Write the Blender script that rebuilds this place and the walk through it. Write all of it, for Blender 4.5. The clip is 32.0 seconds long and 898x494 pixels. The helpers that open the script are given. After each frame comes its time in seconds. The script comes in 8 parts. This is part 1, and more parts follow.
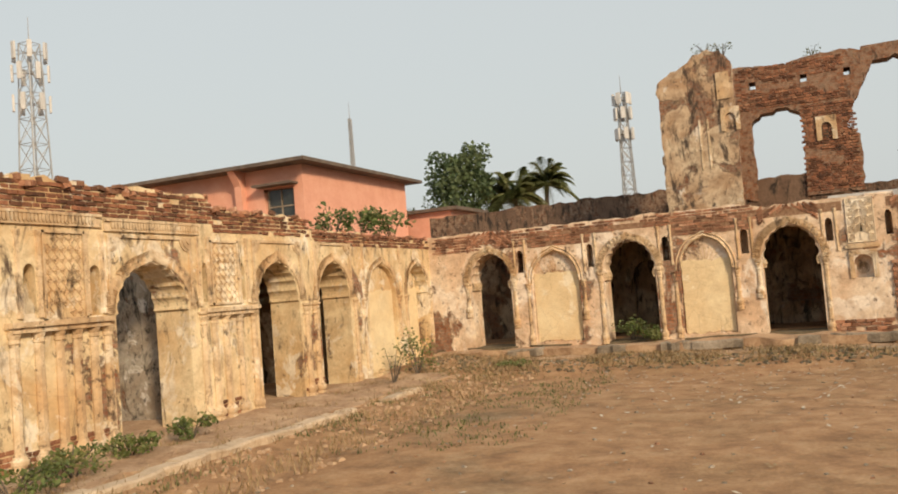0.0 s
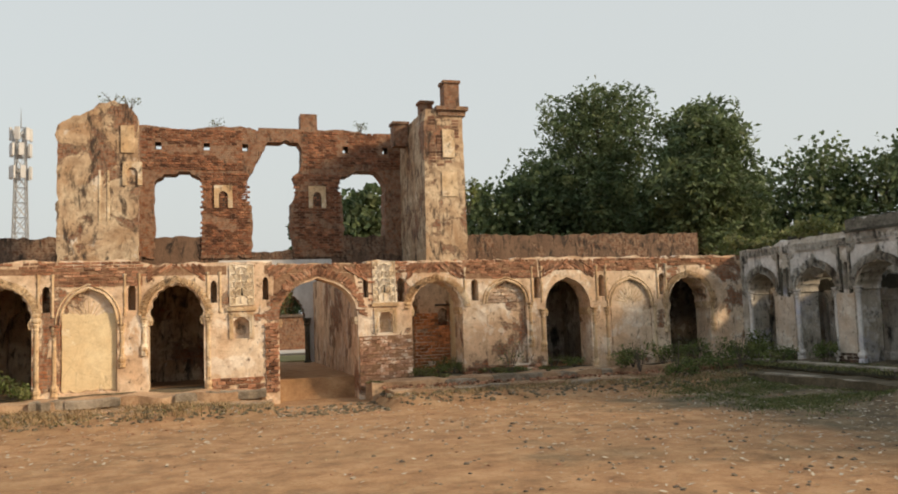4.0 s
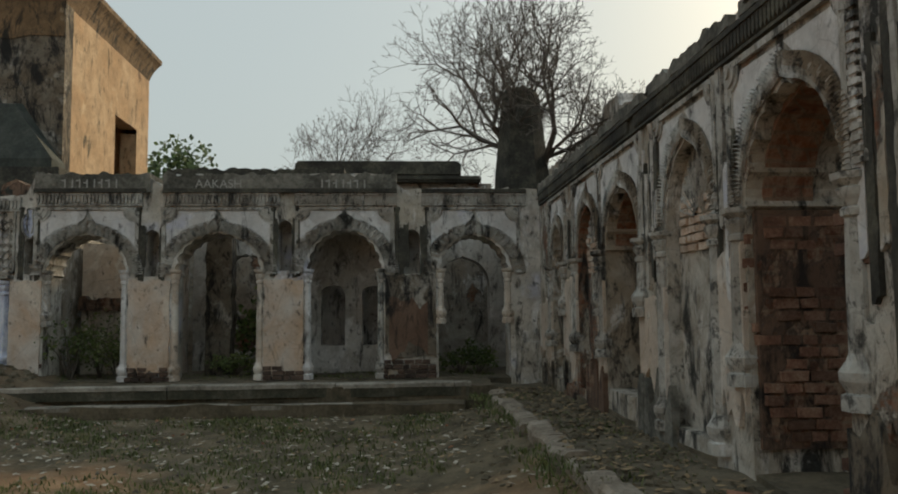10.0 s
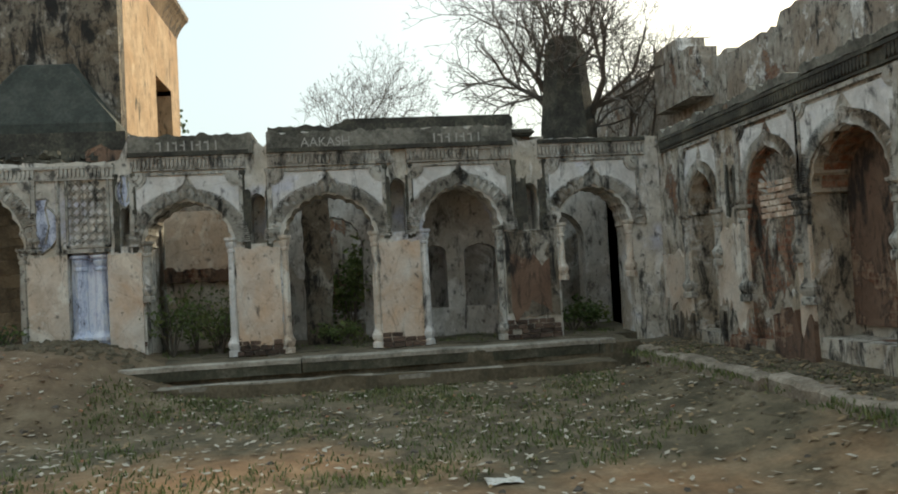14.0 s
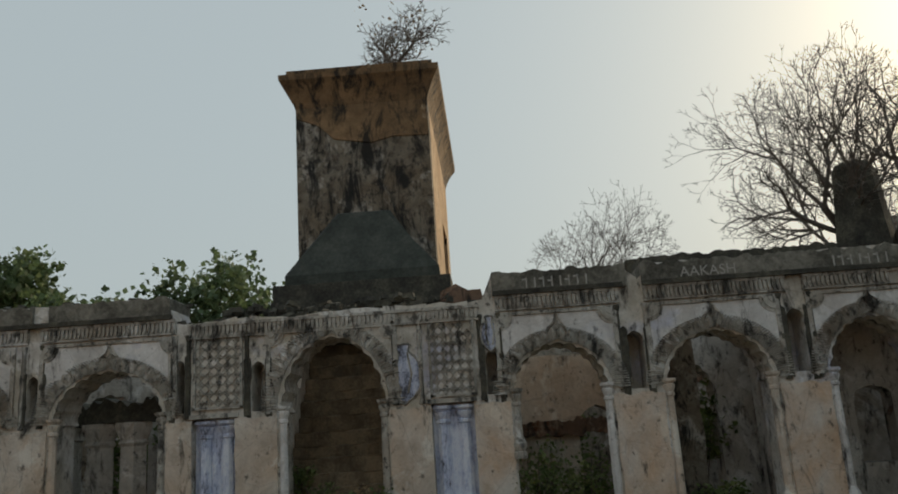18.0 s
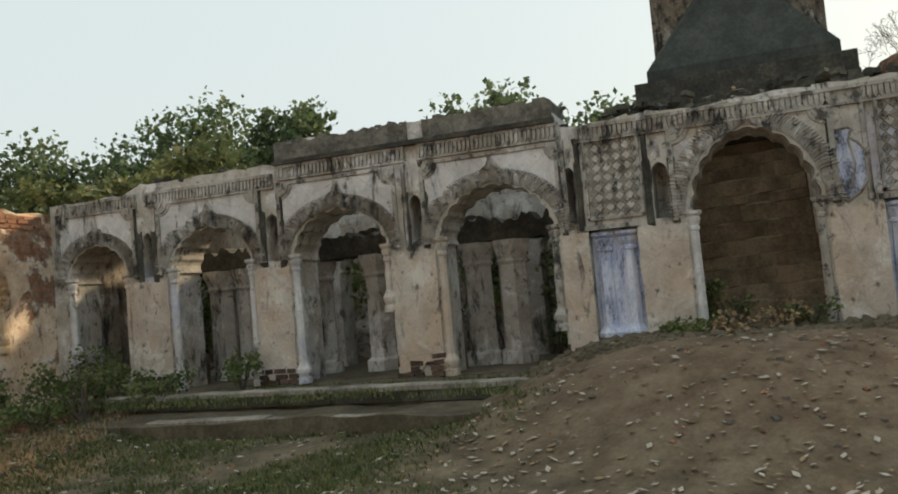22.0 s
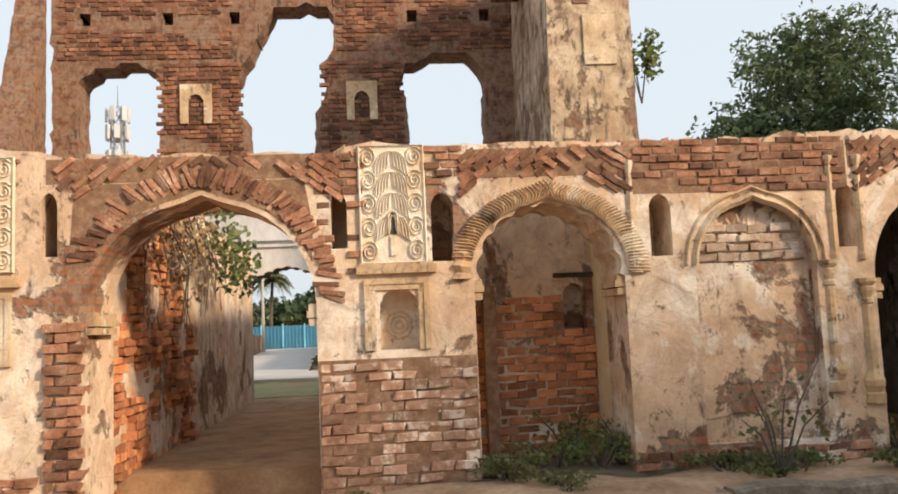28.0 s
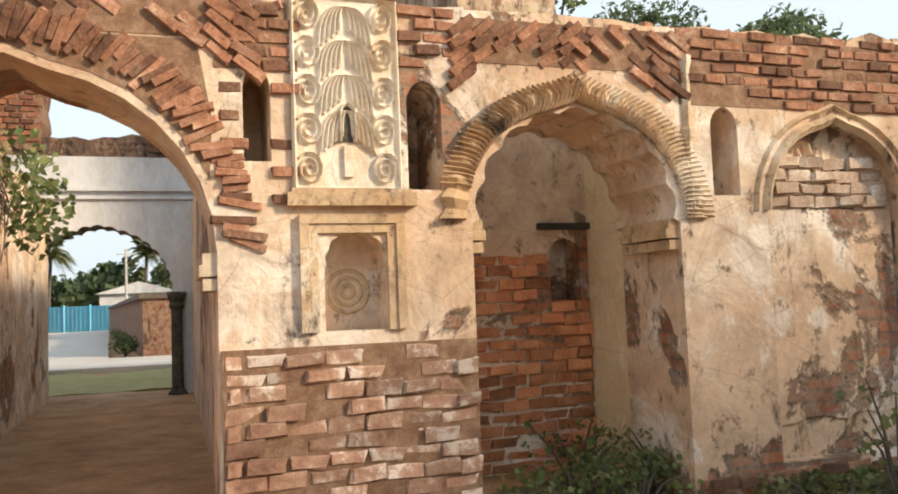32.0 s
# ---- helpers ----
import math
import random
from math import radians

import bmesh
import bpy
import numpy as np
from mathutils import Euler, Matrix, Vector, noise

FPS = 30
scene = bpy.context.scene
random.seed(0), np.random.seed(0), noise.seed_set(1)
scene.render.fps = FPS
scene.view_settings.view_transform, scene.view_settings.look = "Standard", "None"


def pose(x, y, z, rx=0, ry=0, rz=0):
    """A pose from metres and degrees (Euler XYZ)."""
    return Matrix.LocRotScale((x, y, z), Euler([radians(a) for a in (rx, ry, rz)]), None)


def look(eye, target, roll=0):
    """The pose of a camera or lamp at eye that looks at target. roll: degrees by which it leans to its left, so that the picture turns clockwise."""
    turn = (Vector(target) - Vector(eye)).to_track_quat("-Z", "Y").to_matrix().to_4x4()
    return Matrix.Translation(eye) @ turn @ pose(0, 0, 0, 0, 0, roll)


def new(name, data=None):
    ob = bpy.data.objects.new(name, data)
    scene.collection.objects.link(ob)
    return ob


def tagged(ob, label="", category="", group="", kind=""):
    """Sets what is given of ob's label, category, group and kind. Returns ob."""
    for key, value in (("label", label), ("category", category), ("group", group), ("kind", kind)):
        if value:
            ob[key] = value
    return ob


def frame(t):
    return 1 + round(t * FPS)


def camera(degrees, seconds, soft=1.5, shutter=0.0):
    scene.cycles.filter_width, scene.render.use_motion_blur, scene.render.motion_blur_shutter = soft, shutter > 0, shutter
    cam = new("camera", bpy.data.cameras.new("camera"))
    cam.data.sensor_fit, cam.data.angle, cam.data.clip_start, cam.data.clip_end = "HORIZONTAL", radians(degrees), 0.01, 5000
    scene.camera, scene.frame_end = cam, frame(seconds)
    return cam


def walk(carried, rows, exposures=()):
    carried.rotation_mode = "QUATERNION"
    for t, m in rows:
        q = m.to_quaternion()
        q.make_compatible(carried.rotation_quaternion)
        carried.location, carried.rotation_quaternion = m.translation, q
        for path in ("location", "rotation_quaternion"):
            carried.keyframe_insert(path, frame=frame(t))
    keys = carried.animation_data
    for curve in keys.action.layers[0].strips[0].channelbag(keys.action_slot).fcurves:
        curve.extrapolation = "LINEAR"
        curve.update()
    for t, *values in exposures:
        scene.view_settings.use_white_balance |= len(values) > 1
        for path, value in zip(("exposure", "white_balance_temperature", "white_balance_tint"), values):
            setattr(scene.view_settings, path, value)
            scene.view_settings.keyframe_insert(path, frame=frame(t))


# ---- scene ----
cam = camera(57.0, 32.0, soft=1.9)
PATH = [
    (0, (-0.405, -0.106, 1.728), (-1.192, 1.729, 1.834), -4.6),
    (0.5, (-0.404, -0.113, 1.732), (-1.049, 1.776, 1.852), -4.9),
    (1, (-0.409, -0.14, 1.715), (-0.873, 1.799, 1.874), -4.6),
    (1.5, (-0.326, -0.168, 1.717), (-0.62, 1.801, 1.905), -3.4),
    (2, (-0.272, -0.215, 1.749), (-0.383, 1.771, 1.952), -2.2),
    (2.5, (-0.25, -0.203, 1.721), (-0.161, 1.784, 1.926), -1.2),
    (3, (-0.226, -0.154, 1.717), (0.034, 1.82, 1.904), -1.3),
    (3.5, (-0.195, -0.078, 1.684), (0.223, 1.871, 1.853), -1.8),
    (5.5, (-0.11, -0.01, 1.771), (0.941, 1.687, 1.893), -2.9),
    (6, (-0.021, 0.071, 1.77), (1.215, 1.643, 1.826), -3.4),
    (6.5, (0.12, 0.092, 1.697), (1.62, 1.415, 1.707), -2.3),
    (7, (0.159, 0.107, 1.603), (1.936, 1.022, 1.66), -0.4),
    (7.5, (0.409, 0.204, 1.479), (2.345, 0.692, 1.601), -1.3),
    (8, (0.484, 0.448, 1.465), (2.466, 0.679, 1.607), -2.4),
    (8.5, (0.51, 0.676, 1.423), (2.499, 0.82, 1.57), -1.7),
    (9, (0.519, 0.931, 1.386), (2.513, 0.965, 1.539), -1.9),
    (9.5, (0.583, 1.195, 1.371), (2.575, 1.124, 1.541), -1.6),
    (10, (0.708, 1.437, 1.342), (2.698, 1.314, 1.502), -0.5),
    (10.5, (0.772, 1.751, 1.32), (2.758, 1.555, 1.455), -0.3),
    (11, (0.859, 1.987, 1.316), (2.833, 1.676, 1.405), -1.7),
    (11.5, (1.056, 2.202, 1.319), (3.002, 1.746, 1.387), -1.4),
    (12, (1.183, 2.47, 1.323), (3.101, 1.908, 1.399), -0.9),
    (12.5, (1.231, 2.774, 1.343), (3.15, 2.219, 1.434), -1.6),
    (13, (1.326, 3.071, 1.367), (3.257, 2.562, 1.478), -1.6),
    (13.5, (1.393, 3.354, 1.377), (3.339, 2.9, 1.465), -1.6),
    (14, (1.458, 3.716, 1.384), (3.443, 3.475, 1.445), -3.0),
    (14.5, (1.641, 4.026, 1.442), (3.639, 4.026, 1.545), -4.3),
    (16.5, (2.406, 5.526, 1.355), (4.399, 5.646, 1.472), -5.5),
    (17, (2.56, 5.907, 1.344), (4.547, 6.08, 1.492), -6.2),
    (17.5, (2.72, 6.238, 1.341), (4.698, 6.396, 1.592), -5.4),
    (18, (2.833, 6.524, 1.404), (4.777, 6.608, 1.868), -3.7),
    (18.5, (2.993, 6.795, 1.433), (4.887, 6.88, 2.071), -3.5),
    (19, (3.107, 7.024, 1.427), (4.995, 7.087, 2.084), -2.6),
    (19.5, (3.177, 7.291, 1.399), (5.107, 7.374, 1.914), -2.3),
    (20, (3.295, 7.546, 1.418), (5.261, 7.764, 1.711), -3.0),
    (20.5, (3.416, 7.801, 1.408), (5.386, 8.103, 1.581), -2.9),
    (21, (3.51, 8.029, 1.376), (5.47, 8.411, 1.488), -3.0),
    (21.5, (3.668, 8.254, 1.349), (5.588, 8.81, 1.436), -4.4),
    (22, (3.796, 8.497, 1.334), (5.675, 9.174, 1.449), -5.1),
    (22.5, (3.875, 8.756, 1.406), (5.722, 9.515, 1.512), -4.8),
    (23, (4.02, 8.951, 1.449), (5.805, 9.848, 1.544), -5.0),
    (23.5, (4.095, 9.207, 1.484), (5.815, 10.224, 1.578), -4.5),
    (24, (4.082, 9.477, 1.476), (5.756, 10.565, 1.584), -3.6),
    (24.5, (4.038, 9.781, 1.47), (5.673, 10.925, 1.602), -3.3),
    (25, (4.028, 10.182, 1.489), (5.573, 11.444, 1.618), -3.1),
    (25.5, (3.951, 10.508, 1.479), (5.338, 11.944, 1.593), -3.8),
    (26, (3.887, 10.605, 1.531), (4.963, 12.287, 1.65), -4.9),
    (26.5, (3.888, 10.774, 1.538), (4.559, 12.65, 1.715), -4.9),
    (28.5, (3.327, 11.389, 1.499), (3.445, 13.378, 1.676), -1.8),
    (29, (3.252, 11.703, 1.487), (3.315, 13.699, 1.612), -1.0),
    (29.5, (3.154, 12.003, 1.442), (3.163, 14.002, 1.522), 0.0),
    (30, (3.064, 12.339, 1.454), (3.084, 14.338, 1.514), 0.0),
    (30.5, (3.029, 12.696, 1.479), (3.115, 14.693, 1.551), -1.6),
    (31, (2.942, 12.98, 1.479), (3.181, 14.961, 1.617), -1.3),
    (31.5, (2.844, 13.279, 1.472), (3.248, 15.23, 1.644), -1.4),
    (32, (2.793, 13.627, 1.471), (3.425, 15.52, 1.604), -2.2),
]
walk(cam, [(t, look(eye, target, roll)) for t, eye, target, roll in PATH],
     exposures=[(0, 0.02, 6900, 11), (3, 0.07, 6900, 10), (5.8, 0.15, 6900, 14), (6.3, 0.2, 6900, 13), (7, 0.42, 6700, 9), (7.6, 0.2, 6600, 7), (8, -0.08, 6500, 5), (9, 0.06, 6500, 4), (10, -0.3, 6500, 4), (11, 0.1, 6500, 2), (12, 0.7, 6500, 3), (12.5, 0.75, 6500, 3), (13, 0.45, 6500, 2), (14, 0.48, 6300, 1),
                (17, -0.12, 6500, 4), (18, -0.45, 6400, 5), (19, -0.85, 6500, 5), (20, -0.45, 6500, 6), (21, -0.08, 6600, 6), (22, 0.3, 6700, 6), (23, 0.15, 6700, 6), (24.3, 0.08, 6600, 5), (26, 0.2, 6500, 10), (28.5, 0.47, 6400, 13), (30, 0.58, 6350, 12), (32, 0.62, 6300, 10)])

# ---- light ----
SUN_AZ, SUN_EL = 128.0, 25.0  # clockwise from +y
world = bpy.data.worlds.new("sky")
scene.world = world
world.use_nodes = True
wn = world.node_tree.nodes
sky = wn.new("ShaderNodeTexSky")
sky.sky_type = "NISHITA"
sky.sun_disc = False
sky.sun_elevation, sky.sun_rotation = radians(SUN_EL), radians(SUN_AZ)
sky.dust_density, sky.air_density, sky.ozone_density = 6.0, 1.6, 1.5
wn["Background"].inputs["Strength"].default_value = 0.13
haze = wn.new("ShaderNodeMix")
haze.data_type = "RGBA"
haze.inputs[0].default_value = 0.83
haze.inputs[7].default_value = (5.0, 5.5, 5.75, 1)
world.node_tree.links.new(sky.outputs[0], haze.inputs[6])
world.node_tree.links.new(haze.outputs[2], wn["Background"].inputs["Color"])
lamp = bpy.data.lights.new("sun", "SUN")
lamp.energy, lamp.angle, lamp.color = 3.7, radians(7.0), (1.0, 0.78, 0.53)
sun = new("sun", lamp)
saz, sel = radians(SUN_AZ), radians(SUN_EL)
sun_dir = Vector((math.sin(saz) * math.cos(sel), math.cos(saz) * math.cos(sel), math.sin(sel)))
sun.matrix_world = look(sun_dir * 60, (0, 0, 0))


# ---- materials ----
def material(name, rough=0.9, metal=0.0):
    m = bpy.data.materials.new(name)
    m.use_nodes = True
    b = m.node_tree.nodes["Principled BSDF"]
    b.inputs["Roughness"].default_value = rough
    b.inputs["Metallic"].default_value = metal
    return m, m.node_tree.nodes, m.node_tree.links, b


def coords(nodes, links, scale=(1, 1, 1)):
    geo = nodes.new("ShaderNodeNewGeometry")
    mp = nodes.new("ShaderNodeMapping")
    mp.inputs["Scale"].default_value = scale
    links.new(geo.outputs["Position"], mp.inputs["Vector"])
    return mp.outputs[0]


def noise_tex(nodes, links, vec, scale, detail=6, rough=0.6, dist=0.0):
    n = nodes.new("ShaderNodeTexNoise")
    n.inputs["Scale"].default_value, n.inputs["Detail"].default_value = scale, detail
    n.inputs["Roughness"].default_value, n.inputs["Distortion"].default_value = rough, dist
    links.new(vec, n.inputs["Vector"])
    return n.outputs["Fac"]


def ramp(nodes, links, fac, stops):
    r = nodes.new("ShaderNodeValToRGB")
    el = r.color_ramp.elements
    while len(el) < len(stops):
        el.new(0.5)
    for e, (p, c) in zip(el, stops):
        e.position = p
        e.color = (*c, 1) if not isinstance(c, (int, float)) else (c, c, c, 1)
    links.new(fac, r.inputs[0])
    return r.outputs[0]


def mix(nodes, links, fac, a, b, mode="MIX"):
    m = nodes.new("ShaderNodeMix")
    m.data_type, m.blend_type = "RGBA", mode
    for sock, v in ((m.inputs[0], fac), (m.inputs[6], a), (m.inputs[7], b)):
        if isinstance(v, (int, float)):
            sock.default_value = v
        elif isinstance(v, tuple):
            sock.default_value = (*v, 1)
        else:
            links.new(v, sock)
    return m.outputs[2]


def bump(nodes, links, bsdf, height, strength=0.4, dist=0.03):
    b = nodes.new("ShaderNodeBump")
    b.inputs["Strength"].default_value, b.inputs["Distance"].default_value = strength, dist
    links.new(height, b.inputs["Height"])
    links.new(b.outputs[0], bsdf.inputs["Normal"])


def add_rand(nodes, links, color, amount=0.35):
    """Vary a colour from object to object."""
    oi = nodes.new("ShaderNodeObjectInfo")
    geo = nodes.new("ShaderNodeNewGeometry")
    s = nodes.new("ShaderNodeMath")
    s.operation = "ADD"
    fr = nodes.new("ShaderNodeMath")
    fr.operation = "FRACT"
    links.new(oi.outputs["Random"], s.inputs[0]), links.new(geo.outputs["Random Per Island"], s.inputs[1])
    links.new(s.outputs[0], fr.inputs[0])
    v = ramp(nodes, links, fr.outputs[0], [(0, 1 - amount), (1, 1 + amount * 0.6)])
    return mix(nodes, links, 1.0, color, v, "MULTIPLY")


def plaster(name, light, warm, mould, mould_at, brick_at, blue=None, lime=(0.72, 0.66, 0.58), lime_at=0.60, dirt=0.5, fired=1.0, spot_at=0.60):
    """Old lime plaster: tints, lime remnants, black mould in streaks and spots, cracks, patches where brick shows."""
    m, n, l, b = material(name, 0.92)
    p = coords(n, l)
    st = coords(n, l, (1.6, 1.6, 0.55))
    big = noise_tex(n, l, p, 0.9, 8, 0.62, 0.6)
    mid = noise_tex(n, l, p, 3.6, 9, 0.68, 0.4)
    fine = noise_tex(n, l, p, 26, 5, 0.7)
    streak = noise_tex(n, l, st, 3.0, 10, 0.72, 0.5)
    spots = noise_tex(n, l, coords(n, l, (1, 1, 0.8)), 9, 7, 0.75)
    col = mix(n, l, ramp(n, l, big, [(0.40, 0.0), (0.60, 1.0)]), light, warm)
    limes = noise_tex(n, l, coords(n, l, (1.1, 1.1, 0.9)), 1.5, 9, 0.7, 0.5)
    col = mix(n, l, ramp(n, l, limes, [(lime_at, 0.0), (lime_at + 0.04, 0.85)]), col, lime)
    if blue:
        bz = noise_tex(n, l, coords(n, l, (1, 1, 1.3)), 0.8, 6, 0.65)
        col = mix(n, l, ramp(n, l, bz, [(0.57, 0.0), (0.68, 0.85)]), col, blue)
    # broad rust and dirt
    col = mix(n, l, ramp(n, l, mid, [(0.42, 0.0), (0.66, dirt)]), col, mix(n, l, 0.45, warm, mould))
    # red brick behind fallen plaster
    br = n.new("ShaderNodeTexBrick")
    br.inputs["Color1"].default_value, br.inputs["Color2"].default_value = (0.36 * fired, 0.135 * fired, 0.06 * fired, 1), (0.20 * fired, 0.075 * fired, 0.04 * fired, 1)
    br.inputs["Mortar"].default_value = (0.16, 0.10, 0.065, 1)
    br.inputs["Scale"].default_value = 1.0
    br.inputs["Brick Width"].default_value, br.inputs["Row Height"].default_value, br.inputs["Mortar Size"].default_value = 0.17, 0.072, 0.010
    wob = n.new("ShaderNodeVectorMath")
    wob.operation = "SCALE"
    nz = n.new("ShaderNodeTexNoise")
    nz.inputs["Scale"].default_value = 5.0
    l.new(p, nz.inputs["Vector"])
    l.new(nz.outputs["Color"], wob.inputs[0])
    wob.inputs["Scale"].default_value = 0.05
    av = n.new("ShaderNodeVectorMath")
    av.operation = "ADD"
    l.new(p, av.inputs[0]), l.new(wob.outputs[0], av.inputs[1])
    sx = n.new("ShaderNodeSeparateXYZ")
    l.new(av.outputs[0], sx.inputs[0])
    ad = n.new("ShaderNodeMath")
    ad.operation = "ADD"
    l.new(sx.outputs[0], ad.inputs[0]), l.new(sx.outputs[1], ad.inputs[1])
    cb = n.new("ShaderNodeCombineXYZ")
    l.new(ad.outputs[0], cb.inputs[0]), l.new(sx.outputs[2], cb.inputs[1])
    l.new(cb.outputs[0], br.inputs["Vector"])
    patch = noise_tex(n, l, coords(n, l, (1, 1, 0.85)), 0.85, 10, 0.7, 0.35)
    pm = ramp(n, l, patch, [(brick_at, 0.0), (brick_at + 0.02, 1.0)])
    bcol = mix(n, l, ramp(n, l, spots, [(0.42, 0.0), (0.66, 0.75)]), br.outputs["Color"], (0.44, 0.33, 0.24))
    col = mix(n, l, pm, col, bcol)
    # broken rim of the plaster
    rim = ramp(n, l, patch, [(brick_at - 0.012, 0.0), (brick_at, 0.7), (brick_at + 0.02, 0.0)])
    col = mix(n, l, rim, col, (0.09, 0.06, 0.045))
    # mould
    col = mix(n, l, ramp(n, l, streak, [(mould_at, 0.0), (mould_at + 0.11, 0.95)]), col, mould)
    col = mix(n, l, ramp(n, l, spots, [(spot_at, 0.0), (spot_at + 0.08, 0.8)]), col, mould)
    vor = n.new("ShaderNodeTexVoronoi")
    vor.feature = "DISTANCE_TO_EDGE"
    vor.inputs["Scale"].default_value = 1.7
    l.new(av.outputs[0], vor.inputs["Vector"])
    crack = ramp(n, l, vor.outputs["Distance"], [(0.0, 0.28), (0.007, 0.0)])
    col = mix(n, l, crack, col, mould)
    col = mix(n, l, 0.3, col, ramp(n, l, fine, [(0.28, 0.5), (0.72, 1.0)]), "MULTIPLY")
    l.new(col, b.inputs["Base Color"])
    h = mix(n, l, 0.14, mid, fine)
    inv = n.new("ShaderNodeMath")
    inv.operation = "MULTIPLY_ADD"
    l.new(br.outputs["Fac"], inv.inputs[0])
    inv.inputs[1].default_value, inv.inputs[2].default_value = -0.45, 0.2
    h = mix(n, l, pm, h, inv.outputs[0])
    bump(n, l, b, h, 0.7, 0.04)
    return m


def plain(name, stops, scale=6, rough=0.9, metal=0.0, bumpy=0.3, vary=0.0, stretch=(1, 1, 1)):
    """A surface coloured by noise at two scales."""
    m, n, l, b = material(name, rough, metal)
    p = coords(n, l, stretch)
    a = noise_tex(n, l, p, scale, 8, 0.65)
    f = noise_tex(n, l, p, scale * 9, 4, 0.7)
    col = ramp(n, l, mix(n, l, 0.35, a, f), stops)
    if vary:
        col = add_rand(n, l, col, vary)
    l.new(col, b.inputs["Base Color"])
    if bumpy:
        bump(n, l, b, mix(n, l, 0.5, a, f), bumpy, 0.02)
    return m


M = {}
M["north"] = plaster("cream_plaster", (0.83, 0.70, 0.55), (0.70, 0.49, 0.33), (0.08, 0.048, 0.032), 0.58, 0.565, None, (0.88, 0.80, 0.70), 0.525, 0.75, 1.0, 0.58)
M["west"] = plaster("yellow_plaster", (0.80, 0.68, 0.46), (0.66, 0.46, 0.25), (0.08, 0.05, 0.035), 0.555, 0.60, None, (0.86, 0.80, 0.68), 0.54, 0.6)
M["east"] = plaster("grey_plaster", (0.66, 0.635, 0.585), (0.52, 0.465, 0.38), (0.018, 0.018, 0.017), 0.545, 0.67, (0.50, 0.52, 0.66), (0.80, 0.79, 0.77), 0.53, 0.7, 0.6, 0.56)
M["south"] = plaster("mouldy_plaster", (0.58, 0.55, 0.49), (0.40, 0.33, 0.245), (0.014, 0.015, 0.013), 0.495, 0.56, None, (0.78, 0.76, 0.72), 0.55, 0.75, 0.7, 0.55)
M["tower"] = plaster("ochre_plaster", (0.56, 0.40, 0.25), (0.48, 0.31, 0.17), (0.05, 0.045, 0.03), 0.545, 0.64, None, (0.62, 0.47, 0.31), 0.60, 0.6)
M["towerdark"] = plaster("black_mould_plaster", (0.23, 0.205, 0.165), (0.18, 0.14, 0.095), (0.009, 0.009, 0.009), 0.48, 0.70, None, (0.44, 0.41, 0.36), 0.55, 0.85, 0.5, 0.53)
M["towertop"] = plaster("ochre_cornice", (0.28, 0.18, 0.095), (0.19, 0.12, 0.06), (0.016, 0.015, 0.012), 0.49, 0.8, dirt=0.8, lime=(0.36, 0.27, 0.17))
M["inner"] = plaster("inner_plaster", (0.48, 0.46, 0.41), (0.33, 0.27, 0.21), (0.016, 0.016, 0.015), 0.525, 0.585, None, (0.78, 0.76, 0.73), 0.545, 0.7, 0.6, 0.56)
M["ruin"] = plaster("ruin_brick", (0.40, 0.25, 0.15), (0.28, 0.14, 0.075), (0.035, 0.025, 0.02), 0.555, 0.38, fired=0.72, spot_at=0.57)
M["ruin_dark"] = plaster("blackened_brick", (0.20, 0.13, 0.09), (0.15, 0.09, 0.06), (0.02, 0.016, 0.014), 0.50, 0.50, fired=0.4, lime_at=0.72)
M["block"] = plaster("block_plaster", (0.66, 0.54, 0.39), (0.46, 0.30, 0.18), (0.05, 0.034, 0.026), 0.51, 0.555, dirt=0.85, fired=0.8, spot_at=0.58)
M["brick"] = plain("red_brick", [(0.3, (0.11, 0.045, 0.025)), (0.46, (0.30, 0.115, 0.052)), (0.6, (0.40, 0.17, 0.08)), (0.75, (0.50, 0.33, 0.21))], 7, 0.93, 0, 0.7, 0.6)
M["mortar"] = plain("old_mortar", [(0.3, (0.11, 0.06, 0.038)), (0.5, (0.24, 0.14, 0.085)), (0.68, (0.40, 0.29, 0.20))], 14, 0.97, 0, 0.5)
M["stone"] = plain("kerb_stone", [(0.32, (0.07, 0.06, 0.045)), (0.47, (0.20, 0.165, 0.125)), (0.6, (0.36, 0.31, 0.25)), (0.75, (0.50, 0.45, 0.38))], 3, 0.9, 0, 0.4)
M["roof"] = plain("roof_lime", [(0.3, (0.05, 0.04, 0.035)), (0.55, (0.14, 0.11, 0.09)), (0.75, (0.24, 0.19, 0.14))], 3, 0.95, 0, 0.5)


# ---- builders ----
def part(name, bm, mat, parent=None, label=""):
    me = bpy.data.meshes.new(name)
    bmesh.ops.recalc_face_normals(bm, faces=bm.faces[:])
    bm.to_mesh(me)
    bm.free()
    me.materials.append(mat)
    ob = new(name, me)
    if parent is not None:
        ob.parent = parent
    if label:
        ob["label"] = label
    return ob


def structure(name, bm, mat, label, category):
    return tagged(part(name, bm, mat), label, category, kind="structure")


def thing(name, label, category, group="", at=(0, 0, 0)):
    ob = new(name)
    ob.location = at
    return tagged(ob, label, category, group)


